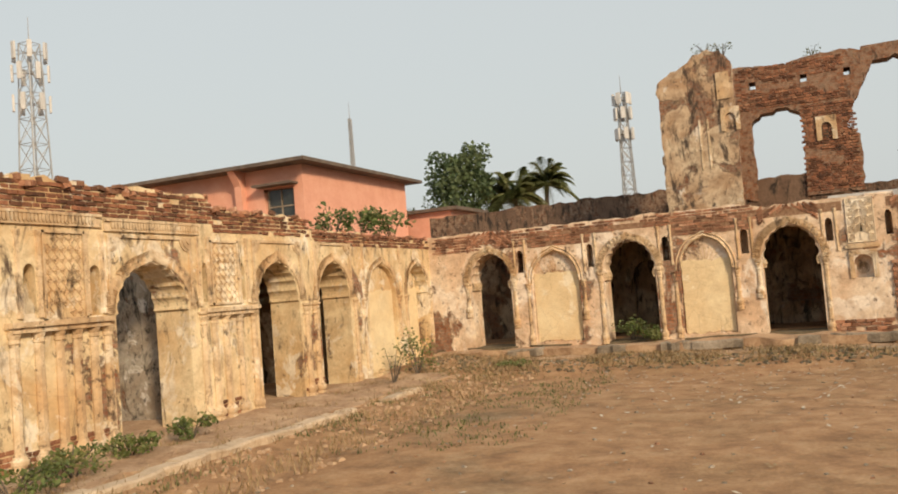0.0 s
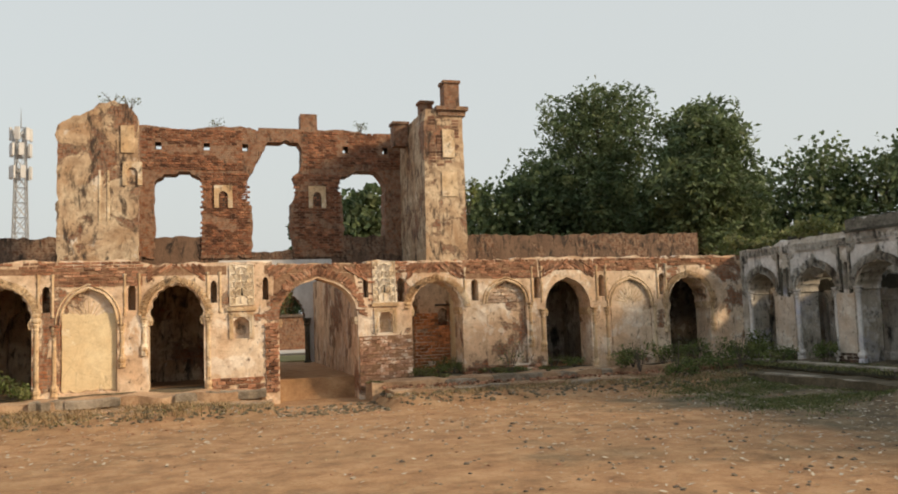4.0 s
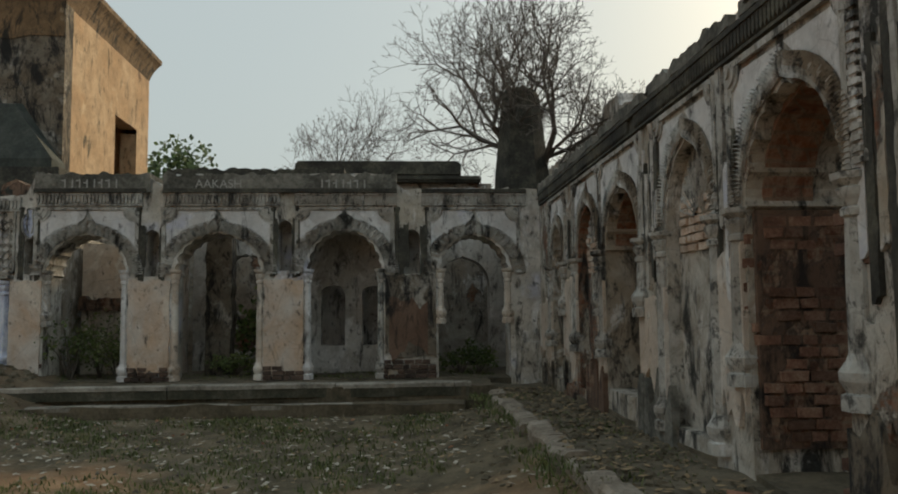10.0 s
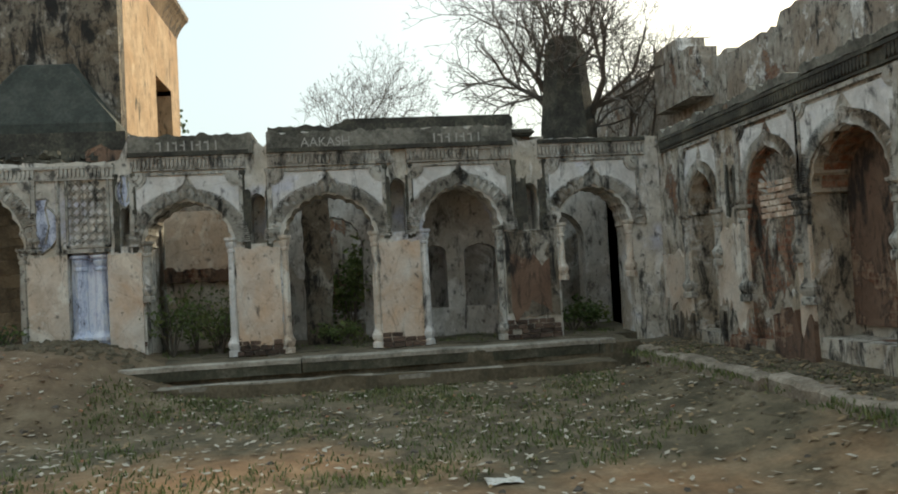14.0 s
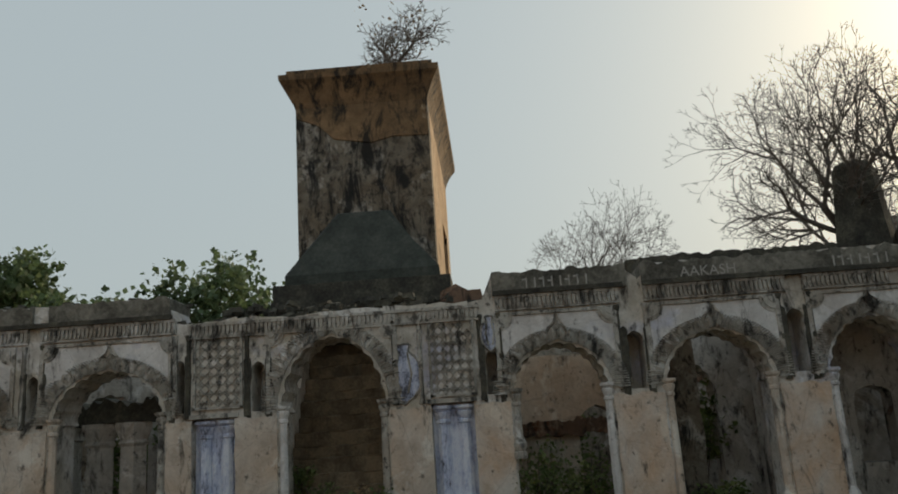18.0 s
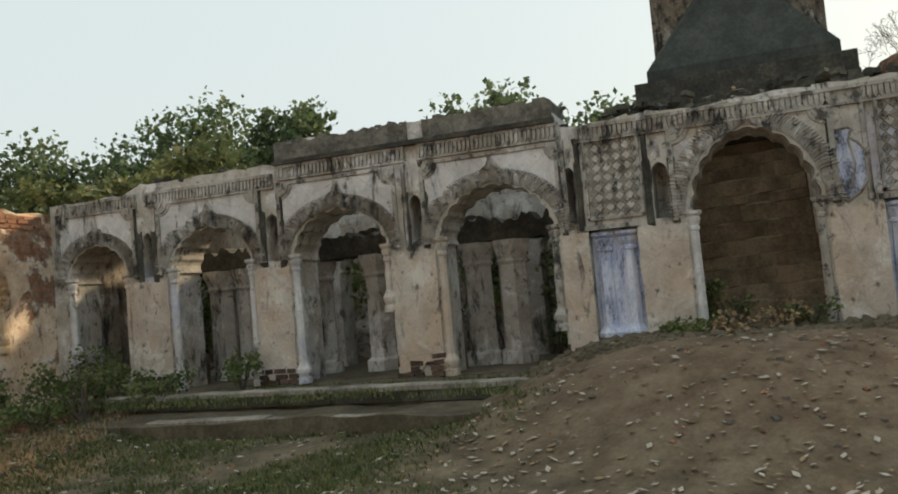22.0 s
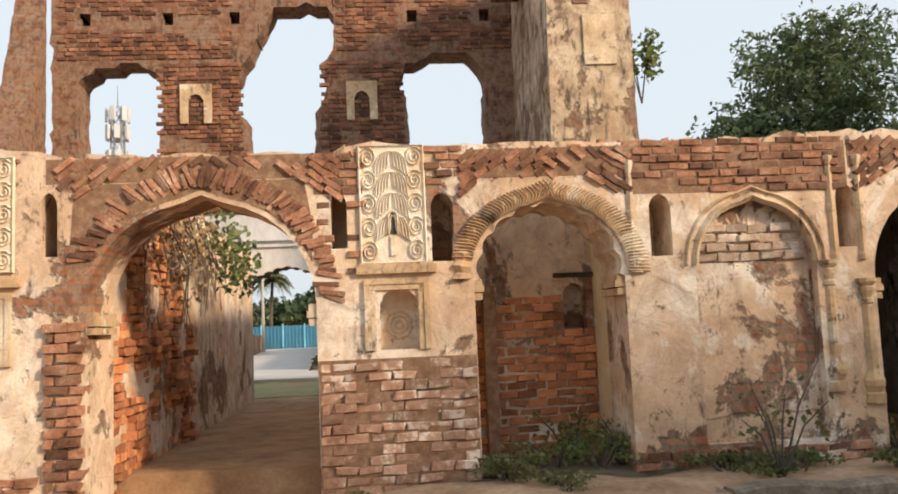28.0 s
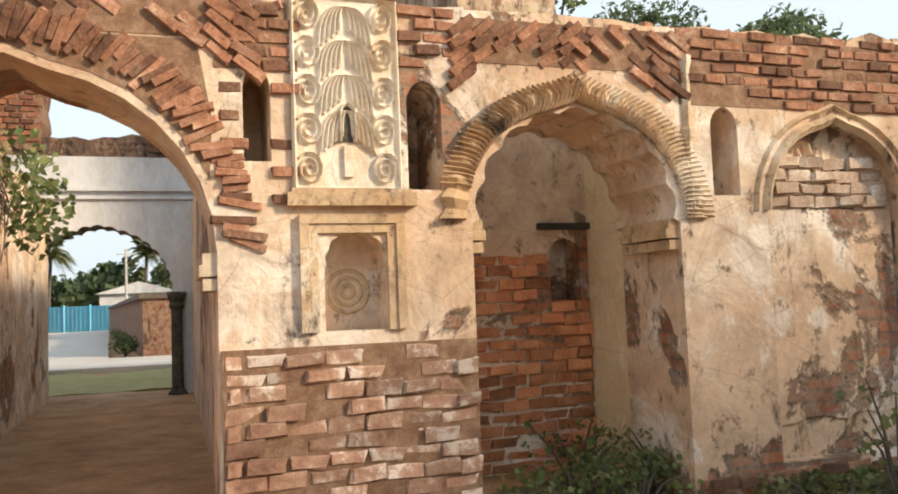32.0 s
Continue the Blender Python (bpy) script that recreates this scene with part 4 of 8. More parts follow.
# scratched letters on the parapets
M["chalk"] = plain("chalk_paint", [(0.3, (0.26, 0.25, 0.23)), (0.7, (0.46, 0.45, 0.42))], 12, 0.95, 0, 0)
fc = bpy.data.curves.new("letters", "FONT")
fc.body, fc.size, fc.extrude, fc.align_x = "AAKASH", 0.17, 0.002, "CENTER"
fo = bpy.data.objects.new("letters", fc)
scene.collection.objects.link(fo)
dg = bpy.context.evaluated_depsgraph_get()
lm = bpy.data.meshes.new_from_object(fo.evaluated_get(dg))
bpy.data.objects.remove(fo)
lm.materials.clear()
lm.materials.append(M["chalk"])
lo = new("letters", lm)
lo.parent = wall_e
lo["label"] = "pale scratched letters"
lo.matrix_basis = Matrix.Translation((EAST_X - 0.058, 3.95, 3.13)) @ Euler((radians(90), 0, radians(-90))).to_matrix().to_4x4()
bm = bmesh.new()
for base, count in ((5.45, 8), (2.0, 7)):
    for i in range(count):
        u = base + i * 0.1
        slab(bm, SIDES["e"], u, u + 0.018, -0.054, -0.048, 3.13, 3.25)
        if i % 3:
            slab(bm, SIDES["e"], u, u + 0.06, -0.054, -0.048, 3.19 + 0.03 * (i % 2), 3.21 + 0.03 * (i % 2))
part("scratches", bm, M["chalk"], wall_e, "pale scratched marks")

# north wall
for h in n_open:
    if abs(h.a - 1.33) < 0.01 or abs(h.a - 7.26) < 0.01:
        continue
    archivolt(wall_n, "n", h, M["stucco"], 0.14, 0.045)
for h in n_open:
    z0 = 0.35
    if abs(h.a - 1.33) > 0.01 and abs(h.a - 4.14) > 0.01:
        for u in (h.a - 0.08, h.b + 0.08):
            pilaster(wall_n, "n", u, rng.choice((z0, z0, 0.8, 1.1)), h.spring, 0.055, M["stucco"], "pilaster", 0.015)
    bm = bmesh.new()
    for a, b in ((h.a - 0.02, h.a + 0.06), (h.b - 0.06, h.b + 0.02)):
        for dz, w in ((0.0, 0.0), (0.06, 0.015), (0.11, 0.0)):
            slab(bm, SIDES["n"], a - w, b + w, 0.02, 0.5, h.spring - 0.16 + dz, h.spring - 0.11 + dz)
    part("impost", bm, M["stucco"], wall_n)
for h in n_blind:
    bm = bmesh.new()
    c = h.curve(0.0)
    ridge(bm, SIDES["n"], c, 0.03, 0.03)
    ridge(bm, SIDES["n"], h.curve(0.07), 0.018, 0.022)
    # shell flutes
    cu, cz = (h.a + h.b) / 2, h.spring + 0.06
    for i in range(1, 12):
        t = math.pi * i / 12
        r = min((h.b - h.a) / 2, h.crown - cz) * 0.75
        ridge(bm, SIDES["n"], [(cu - math.cos(t) * r * 0.25, cz + math.sin(t) * r * 0.25), (cu - math.cos(t) * r, cz + math.sin(t) * r)], 0.012, 0.006, h.depth)
    part("shell_hood", bm, M["stucco"], wall_n)
    for u in (h.a - 0.09, h.b + 0.09):
        if not 5.5 < u < 5.9:
            pilaster(wall_n, "n", u, rng.choice((0.4, 0.4, 0.9)), h.spring, 0.05, M["stucco"], "pilaster", 0.015)
for u in (-6.32, -6.08, -4.76, -4.5, -3.17, -2.92, -1.63, -1.36, -0.07, 0.17, 5.36, 6.95, 7.18, 8.56, 8.79, 10.14, 10.37):
    colonnette(wall_n, "n", u, 1.9, 2.72, 0.028, M["stucco"])


for a, b, z0, z1, d in ((-5.93, -4.93, 0.47, 1.95, 0.1), (-2.77, -1.8, 0.47, 1.95, 0.1), (5.87, 6.77, 0.75, 1.9, 0.1), (8.92, 9.91, 0.6, 1.75, 0.05)):
    part("plaster_infill", ragged("n", a, b, z0, z1, 0.06, d - 0.018, d + 0.005, a, 0.04), M["panel"] if a < 2 else M["north"], wall_n, "plain pale plaster panel")
for a, b in ((14.33, 15.47), (16.1, 17.05)):
    part("plaster_infill", ragged("w", a, b, 0.25, 1.85, 0.06, 0.1 - 0.02 if a < 16 else 0.27, 0.31, a, 0.04), M["panel"], wall_w, "plain pale plaster panel")


def scroll_panel(parent, side, a, b, z0, z1, mat):
    """Stucco relief: a stem of drooping fronds between two rows of spiral curls."""
    place = SIDES[side]
    bm = bmesh.new()
    slab(bm, place, a, b, -0.012, 0.01, z0, z1)
    ridge(bm, place, [(a, z0), (b, z0), (b, z1), (a, z1), (a, z0)], 0.012, 0.02, -0.012)
    w, n = b - a, 5
    ch = (z1 - z0) / n
    cu = (a + b) / 2
    for j in range(n):
        z = z0 + (j + 0.5) * ch
        for s in (-1, 1):
            c = cu + s * w * 0.36
            pts = []
            for i in range(26):
                t = i / 25
                r = ch * 0.46 * (1 - 0.86 * t)
                g = math.pi * (0.2 + 4.6 * t)
                pts.append((c + s * r * math.cos(g) * 0.8, z + r * math.sin(g)))
            ridge(bm, place, pts, 0.008, 0.022, -0.012)
    for zt in (4.75, 3.85, 2.95, 2.0):
        for k in range(5):
            for s in (-1, 1):
                wk, hk = w * (0.05 + 0.05 * k), ch * (0.62 + 0.1 * k)
                pts = [(cu + s * wk * math.sin(math.pi / 2 * t / 7) ** 0.6, z0 + ch * zt - hk * (1 - math.cos(math.pi / 2 * t / 7))) for t in range(8)]
                pts.append((cu + s * (wk + 0.012), z0 + ch * zt - hk * 1.12))
                ridge(bm, place, [(u, max(z, z0 + 0.02)) for u, z in pts], 0.008, 0.022, -0.012)
    slab(bm, place, cu - 0.02, cu + 0.02, -0.03, -0.01, z0 + ch * 0.3, z0 + ch * 1.1)
    # rim of a small arched recess; its shade is a dark flat piece
    rim = arch(cu - w * 0.07, cu + w * 0.07, z0 + ch * 1.9, z0 + ch * 2.2)
    ridge(bm, place, [(rim[0][0], z0 + ch * 1.2)] + rim + [(rim[-1][0], z0 + ch * 1.2)], 0.01, 0.03, -0.012)
    panel = part("scroll_panel", bm, mat, parent, "cream stucco relief of scrolls and fronds")
    bm = bmesh.new()
    prism(bm, [(rim[0][0] + 0.004, z0 + ch * 1.2)] + [(u * 0.9 + cu * 0.1, z) for u, z in rim] + [(rim[-1][0] - 0.004, z0 + ch * 1.2)], place, -0.016, 0.005)
    part("recess", bm, M["dark_stucco"], panel, "dark flat piece painting the shade of a small arched recess")
    return panel


M["carved"] = plaster("pale_carved_stucco", (0.82, 0.74, 0.60), (0.74, 0.61, 0.45), (0.16, 0.11, 0.07), 0.62, 0.8, None, (0.88, 0.82, 0.72), 0.5, 0.4, 1.0, 0.66)
scroll_panel(wall_n, "n", 3.31, 3.79, 2.0, 2.88, M["carved"])
scroll_panel(wall_n, "n", 0.36, 0.83, 2.03, 2.86, M["carved"])
for a, b in ((3.32, 3.8), (0.34, 0.82)):
    bm = bmesh.new()
    for g, d in ((0.0, 0.03), (0.041, 0.02)):
        for u0, u1, za, zb in ((a + g, a + g + 0.04, 1.36, 1.84 - g), (b - g - 0.04, b - g, 1.36, 1.84 - g), (a + g, b - g, 1.841 - g, 1.88 - g)):
            slab(bm, SIDES["n"], u0, u1, -d, 0.01, za, zb)
    slab(bm, SIDES["n"], a - 0.05, b + 0.06, -0.045, 0.01, 1.92, 1.98)
    slab(bm, SIDES["n"], a - 0.03, b + 0.04, -0.03, 0.01, 1.98, 2.0)
    part("niche_frame", bm, M["stucco"], wall_n, "moulded cream niche frame")

for cu in (3.57, 0.58):
    bm = bmesh.new()
    for r in (0.03, 0.065, 0.1):
        ridge(bm, SIDES["n"], [(cu + r * math.cos(2 * math.pi * q / 16), 1.54 + r * math.sin(2 * math.pi * q / 16)) for q in range(17)], 0.012, 0.016, 0.2)
    part("rosette", bm, M["stucco"], wall_n, "worn round stucco rosette in the niche")

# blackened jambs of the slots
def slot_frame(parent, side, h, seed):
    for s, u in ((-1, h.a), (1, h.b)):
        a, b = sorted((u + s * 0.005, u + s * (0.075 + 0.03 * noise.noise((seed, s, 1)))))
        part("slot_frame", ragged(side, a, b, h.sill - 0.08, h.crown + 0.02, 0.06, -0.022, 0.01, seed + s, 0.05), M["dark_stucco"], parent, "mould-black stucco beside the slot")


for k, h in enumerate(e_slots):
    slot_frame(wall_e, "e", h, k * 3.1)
for k, h in enumerate(s_holes[5:]):
    slot_frame(wall_s, "s", h, 50 + k * 3.1)

# south wall
for u0, u1 in ((3.42, 3.58), (4.1, 4.22)):
    part("stucco_strip", ragged("s", u0, u1, 1.9, 2.84, 0.05, -0.02, 0.01, u0, 0.02), M["dark_stucco"], wall_s, "mould-black stucco strip")
    bm = bmesh.new()
    for q in range(17):
        slab(bm, SIDES["s"], u0 + 0.02, u1 - 0.02, -0.042, -0.018, 1.98 + q * 0.05, 2.005 + q * 0.05)
    part("ladder_moulding", bm, M["grey_stucco"], wall_s)
srng = random.Random(91)
for u0, u1, za in ((3.3, 4.28, 1.25), (5.5, 5.9, 1.7), (6.95, 7.5, 1.8)):
    u, k = u0, 0
    while u < u1 - 0.04:
        w = srng.uniform(0.03, 0.09)
        part("peeling_strip", ragged("s", u, u + w, za + srng.uniform(-0.35, 0.5), 2.86 - srng.uniform(0.0, 0.7), 0.12, -0.014 - srng.uniform(0.0, 0.02), 0.01, u * 9, 0.08), M[("dark_stucco", "white_lime", "grey_stucco", "dark_stucco", "south")[k % 5]], wall_s, "peeling strip of stucco")
        u += w + srng.uniform(0.0, 0.03)
        k += 1
for h in s_holes[:5]:
    archivolt(wall_s, "s", h, M["grey_stucco"], 0.14)
    for u in (h.a - 0.09, h.b + 0.09):
        pilaster(wall_s, "s", u, rng.choice((0.45, 0.9, 1.3)), h.spring, 0.068, M["grey_stucco"])
    spandrel(wall_s, "s", h.a - 0.12, h.b + 0.12, 2.0, 2.8, M["grey_stucco"], 0.14)
for u in (11.6, 10.6, 10.15, 10.42, 8.85, 7.38, 7.12, 5.78, 5.54, 4.1, 3.8):
    colonnette(wall_s, "s", u, 1.98, 2.84, 0.028, M["grey_stucco"])
frieze(wall_s, "s", 3.4, 12.3, 2.86, 3.04, M["dark_stucco"])
for k, (a, b) in enumerate(((3.4, 5.3), (5.45, 7.1), (7.3, 8.7), (8.95, 10.2), (10.4, 12.3))):
    part("parapet", ragged("s", a, b, 3.05, 3.14, 0.02, -0.05, 0.4, 60 + k, 0.07), M["parapet"], wall_s, "mould-black parapet")
foot = [3.3] + [v for h in sorted(s_holes[:5], key=lambda h: h.a) for v in ((h.a - 0.01, h.b + 0.01) if not h.depth < 0.2 else ())] + [12.4]
frng = random.Random(17)
for k in range(0, len(foot) - 1, 2):
    u = foot[k]
    while u < foot[k + 1] - 0.12:
        w = min(frng.uniform(0.25, 0.8), foot[k + 1] - u)
        if frng.random() < 0.75:
            part("bare_foot", ragged("s", u, u + w, 0.2, frng.uniform(0.42, 0.85), 0.02, -frng.uniform(0.03, 0.06), 0.01, u * 7, 0.3), M[frng.choice(("parapet", "ruin_dark", "towerdark"))], wall_s, "dark weathered masonry at the wall foot")
        u += w
for h, mat in ((s_holes[4], "ruin"), (s_holes[2], "ruin")):
    outer = arch(h.a + 0.002, h.b - 0.002, h.spring, h.crown, 0, 0.02)
    c = (h.a + h.b) / 2
    inner_line = [(c + (u - c) * 0.93, h.spring + (z - h.spring) * 0.93) for u, z in outer]
    bm = bmesh.new()
    prism(bm, outer + inner_line[::-1], SIDES["s"], 0.1, 0.4 if h.depth < 0.5 else 0.56)
    part("bare_intrados", bm, M[mat], wall_s, "bare ochre brick under the arch")
for h in (s_holes[1], s_holes[3]):
    bm = bmesh.new()
    cu, cz = (h.a + h.b) / 2, h.spring + 0.05
    for i in range(1, 14):
        t = math.pi * i / 14
        r = (h.b - h.a) / 2 * 0.85
        ridge(bm, SIDES["s"], [(cu - math.cos(t) * r * 0.2, cz + math.sin(t) * r * 0.2), (cu - math.cos(t) * r, cz + math.sin(t) * r * 1.1)], 0.025, 0.025, h.depth)
    part("shell_hood", bm, M["grey_stucco"], wall_s)

ends = [3.3] + [v for h in sorted(s_holes[:5], key=lambda h: h.a) for v in (h.a - 0.02, h.b + 0.02)] + [12.4]
for k in range(0, len(ends), 2):
    if ends[k + 1] - ends[k] > 0.15:
        part("plaster_patch", ragged("s", ends[k], ends[k + 1], 0.75, (1.72 if k else 1.3) - 0.25 * (k % 3 == 1), 0.3, -0.03, 0.01, k * 2.3 + 40, 0.12), M["peach"] if k else M["south"], wall_s, "plaster patch with a broken foot")
for k, h in enumerate(s_holes[:5]):
    c, lo, hi = (h.a + h.b) / 2, h.a - 0.1, h.b + 0.1
    for s, e in ((-1, lo), (1, hi)):
        bm = bmesh.new()
        arc = [p for p in arch(h.a, h.b, h.spring, h.crown, 0, 0.17) if s * (p[0] - c) > 0.02 and s * (e - p[0]) > 0 and h.spring + 0.15 < p[1] < 2.74]
        if len(arc) > 2:
            arc = arc if s < 0 else arc[::-1]
            prism(bm, [(e, arc[0][1])] + arc + [(c + s * 0.02, 2.76), (e, 2.765)], SIDES["s"], -0.007, 0.01)
            part("spandrel_plaster", bm, M["white_lime"], wall_s, "flaking white limewash")
        else:
            bm.free()

# west wall
for h in w_open[1:]:
    archivolt(wall_w, "w", h, M["stucco"], 0.15)
    spandrel(wall_w, "w", h.a - 0.05, h.b + 0.05, 1.9, 2.74, M["stucco"])
for h in w_blind:
    archivolt(wall_w, "w", h, M["stucco"], 0.12)
for u in (6.3, 6.62, 6.9, 7.15, 7.4, 7.62, 9.4, 9.62, 9.88, 10.2, 10.55, 12.05, 12.33, 13.75, 14.1, 15.62, 15.95, 17.2):
    pilaster(wall_w, "w", u, 0.1, 1.72, 0.075 if u < 12.6 else 0.055, M["stucco"])
for a, b in ((6.2, 7.62), (9.35, 10.6)):
    bm = bmesh.new()
    slab(bm, SIDES["w"], a, b, -0.14, 0.02, 1.7, 1.76)
    slab(bm, SIDES["w"], a + 0.03, b - 0.03, -0.1, 0.02, 1.64, 1.7)
    part("ledge", bm, M["stucco"], wall_w)
frieze(wall_w, "w", 6.0, 7.6, 2.86, 3.02, M["stucco"])
frieze(wall_w, "w", 7.65, 9.4, 2.82, 2.98, M["stucco"])
for u in (6.4, 6.68, 7.36, 7.6, 9.36, 9.58, 10.28, 10.48, 12.4, 14.15, 15.75):
    colonnette(wall_w, "w", u, 1.8, 2.8, 0.035, M["stucco"])


# ---- terraces and kerbs ----
def rough_slab(name, x0, x1, y0, y1, z0, z1, mat, label, category, step=0.2, amp=0.07):
    """A worn platform: top of uneven small fields, edges broken."""
    nx, ny = max(2, int((x1 - x0) / step)), max(2, int((y1 - y0) / step))
    verts, faces = [], []
    for j in range(ny + 1):
        for i in range(nx + 1):
            x, y = x0 + (x1 - x0) * i / nx, y0 + (y1 - y0) * j / ny
            e = amp if 0 < i < nx and 0 < j < ny else amp * 1.2
            verts.append((x + (0 if 0 < i < nx else e * noise.noise((y * 2.1, x, 4))), y + (0 if 0 < j < ny else e * noise.noise((x * 2.1, y, 8))), z1 + amp * 0.6 * noise.noise((x * 1.7, y * 1.7, 2))))
    w = nx + 1
    faces = [(j * w + i, j * w + i + 1, (j + 1) * w + i + 1, (j + 1) * w + i) for j in range(ny) for i in range(nx)]
    rim = [i for i in range(w)] + [j * w + nx for j in range(1, ny + 1)] + [ny * w + i for i in range(nx - 1, -1, -1)] + [j * w for j in range(ny - 1, 0, -1)]
    base = len(verts)
    verts += [(verts[i][0], verts[i][1], z0) for i in rim]
    for k in range(len(rim)):
        q = (k + 1) % len(rim)
        faces.append((rim[k], base + k, base + q, rim[q]))
    ob = pts_mesh(name, verts, faces, mat)
    return tagged(ob, label, category, kind="structure")


# dark copy for terraces in shade, lighter copy below for the sunlit ones
M["terrace"] = plain("shaded_terrace_lime", [(0.3, (0.035, 0.032, 0.02)), (0.46, (0.09, 0.075, 0.048)), (0.58, (0.16, 0.13, 0.088)), (0.72, (0.07, 0.075, 0.036))], 2.2, 0.96, 0, 0.6)
M["ledge"] = plain("sunlit_worn_ledge", [(0.3, (0.16, 0.095, 0.055)), (0.46, (0.34, 0.22, 0.135)), (0.6, (0.50, 0.36, 0.24)), (0.75, (0.22, 0.19, 0.10))], 2.0, 0.97, 0, 0.8)
rough_slab("terrace_north", WEST_X + 0.3, 1.0, 16.55, 17.34, -0.3, 0.36, M["ledge"], "worn earth and lime terrace along the wall", "terrace", 0.13, 0.12)
rough_slab("terrace_north_east", 3.1, 11.9, 16.5, 17.34, -0.3, 0.38, M["ledge"], "worn earth and lime terrace along the wall", "terrace", 0.13, 0.12)
rough_slab("step_north", WEST_X + 1.2, 1.1, 15.95, 16.56, -0.3, 0.19, M["ledge"], "low worn lime step", "step", 0.13, 0.12)
rough_slab("step_north_east", 3.4, 11.5, 15.85, 16.52, -0.3, 0.24, M["ledge"], "low worn lime step", "step", 0.13, 0.12)
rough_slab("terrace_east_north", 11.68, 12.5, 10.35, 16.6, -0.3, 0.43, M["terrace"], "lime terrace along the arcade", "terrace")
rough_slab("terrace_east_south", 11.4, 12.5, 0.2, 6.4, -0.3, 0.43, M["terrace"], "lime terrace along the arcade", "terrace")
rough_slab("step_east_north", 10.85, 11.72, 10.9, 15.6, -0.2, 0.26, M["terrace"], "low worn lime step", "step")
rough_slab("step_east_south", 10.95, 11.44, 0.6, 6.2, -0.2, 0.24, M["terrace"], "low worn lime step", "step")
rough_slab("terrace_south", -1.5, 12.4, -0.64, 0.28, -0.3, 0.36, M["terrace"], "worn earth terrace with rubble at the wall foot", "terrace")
rough_slab("terrace_west", WEST_X - 0.04, -6.75, -0.6, 16.6, -0.3, 0.15, M["ledge"], "earth terrace at the wall foot", "terrace", 0.15, 0.12)
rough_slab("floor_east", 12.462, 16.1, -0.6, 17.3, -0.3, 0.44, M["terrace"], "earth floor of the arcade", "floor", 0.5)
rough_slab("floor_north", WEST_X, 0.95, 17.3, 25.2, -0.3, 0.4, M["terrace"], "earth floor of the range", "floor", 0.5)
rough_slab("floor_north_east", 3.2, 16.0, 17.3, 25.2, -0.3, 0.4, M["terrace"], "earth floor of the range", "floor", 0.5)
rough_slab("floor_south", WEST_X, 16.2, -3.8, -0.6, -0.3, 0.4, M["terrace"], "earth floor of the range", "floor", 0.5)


# kerb colours: pale for the lit top, dark for moss and the shaded sides
M["lit_cap_kerb"] = plain("lit_lime_kerb", [(0.34, (0.05, 0.048, 0.036)), (0.46, (0.22, 0.20, 0.165)), (0.62, (0.42, 0.385, 0.33))], 2.5, 0.93, 0, 0.5)
M["mossy_shade"] = plain("mossy_shade_lime", [(0.34, (0.022, 0.024, 0.014)), (0.5, (0.065, 0.062, 0.042)), (0.66, (0.15, 0.138, 0.105))], 2.8, 0.95, 0, 0.6)
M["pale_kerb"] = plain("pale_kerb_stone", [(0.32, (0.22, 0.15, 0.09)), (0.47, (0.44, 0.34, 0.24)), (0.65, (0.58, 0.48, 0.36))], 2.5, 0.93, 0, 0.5)


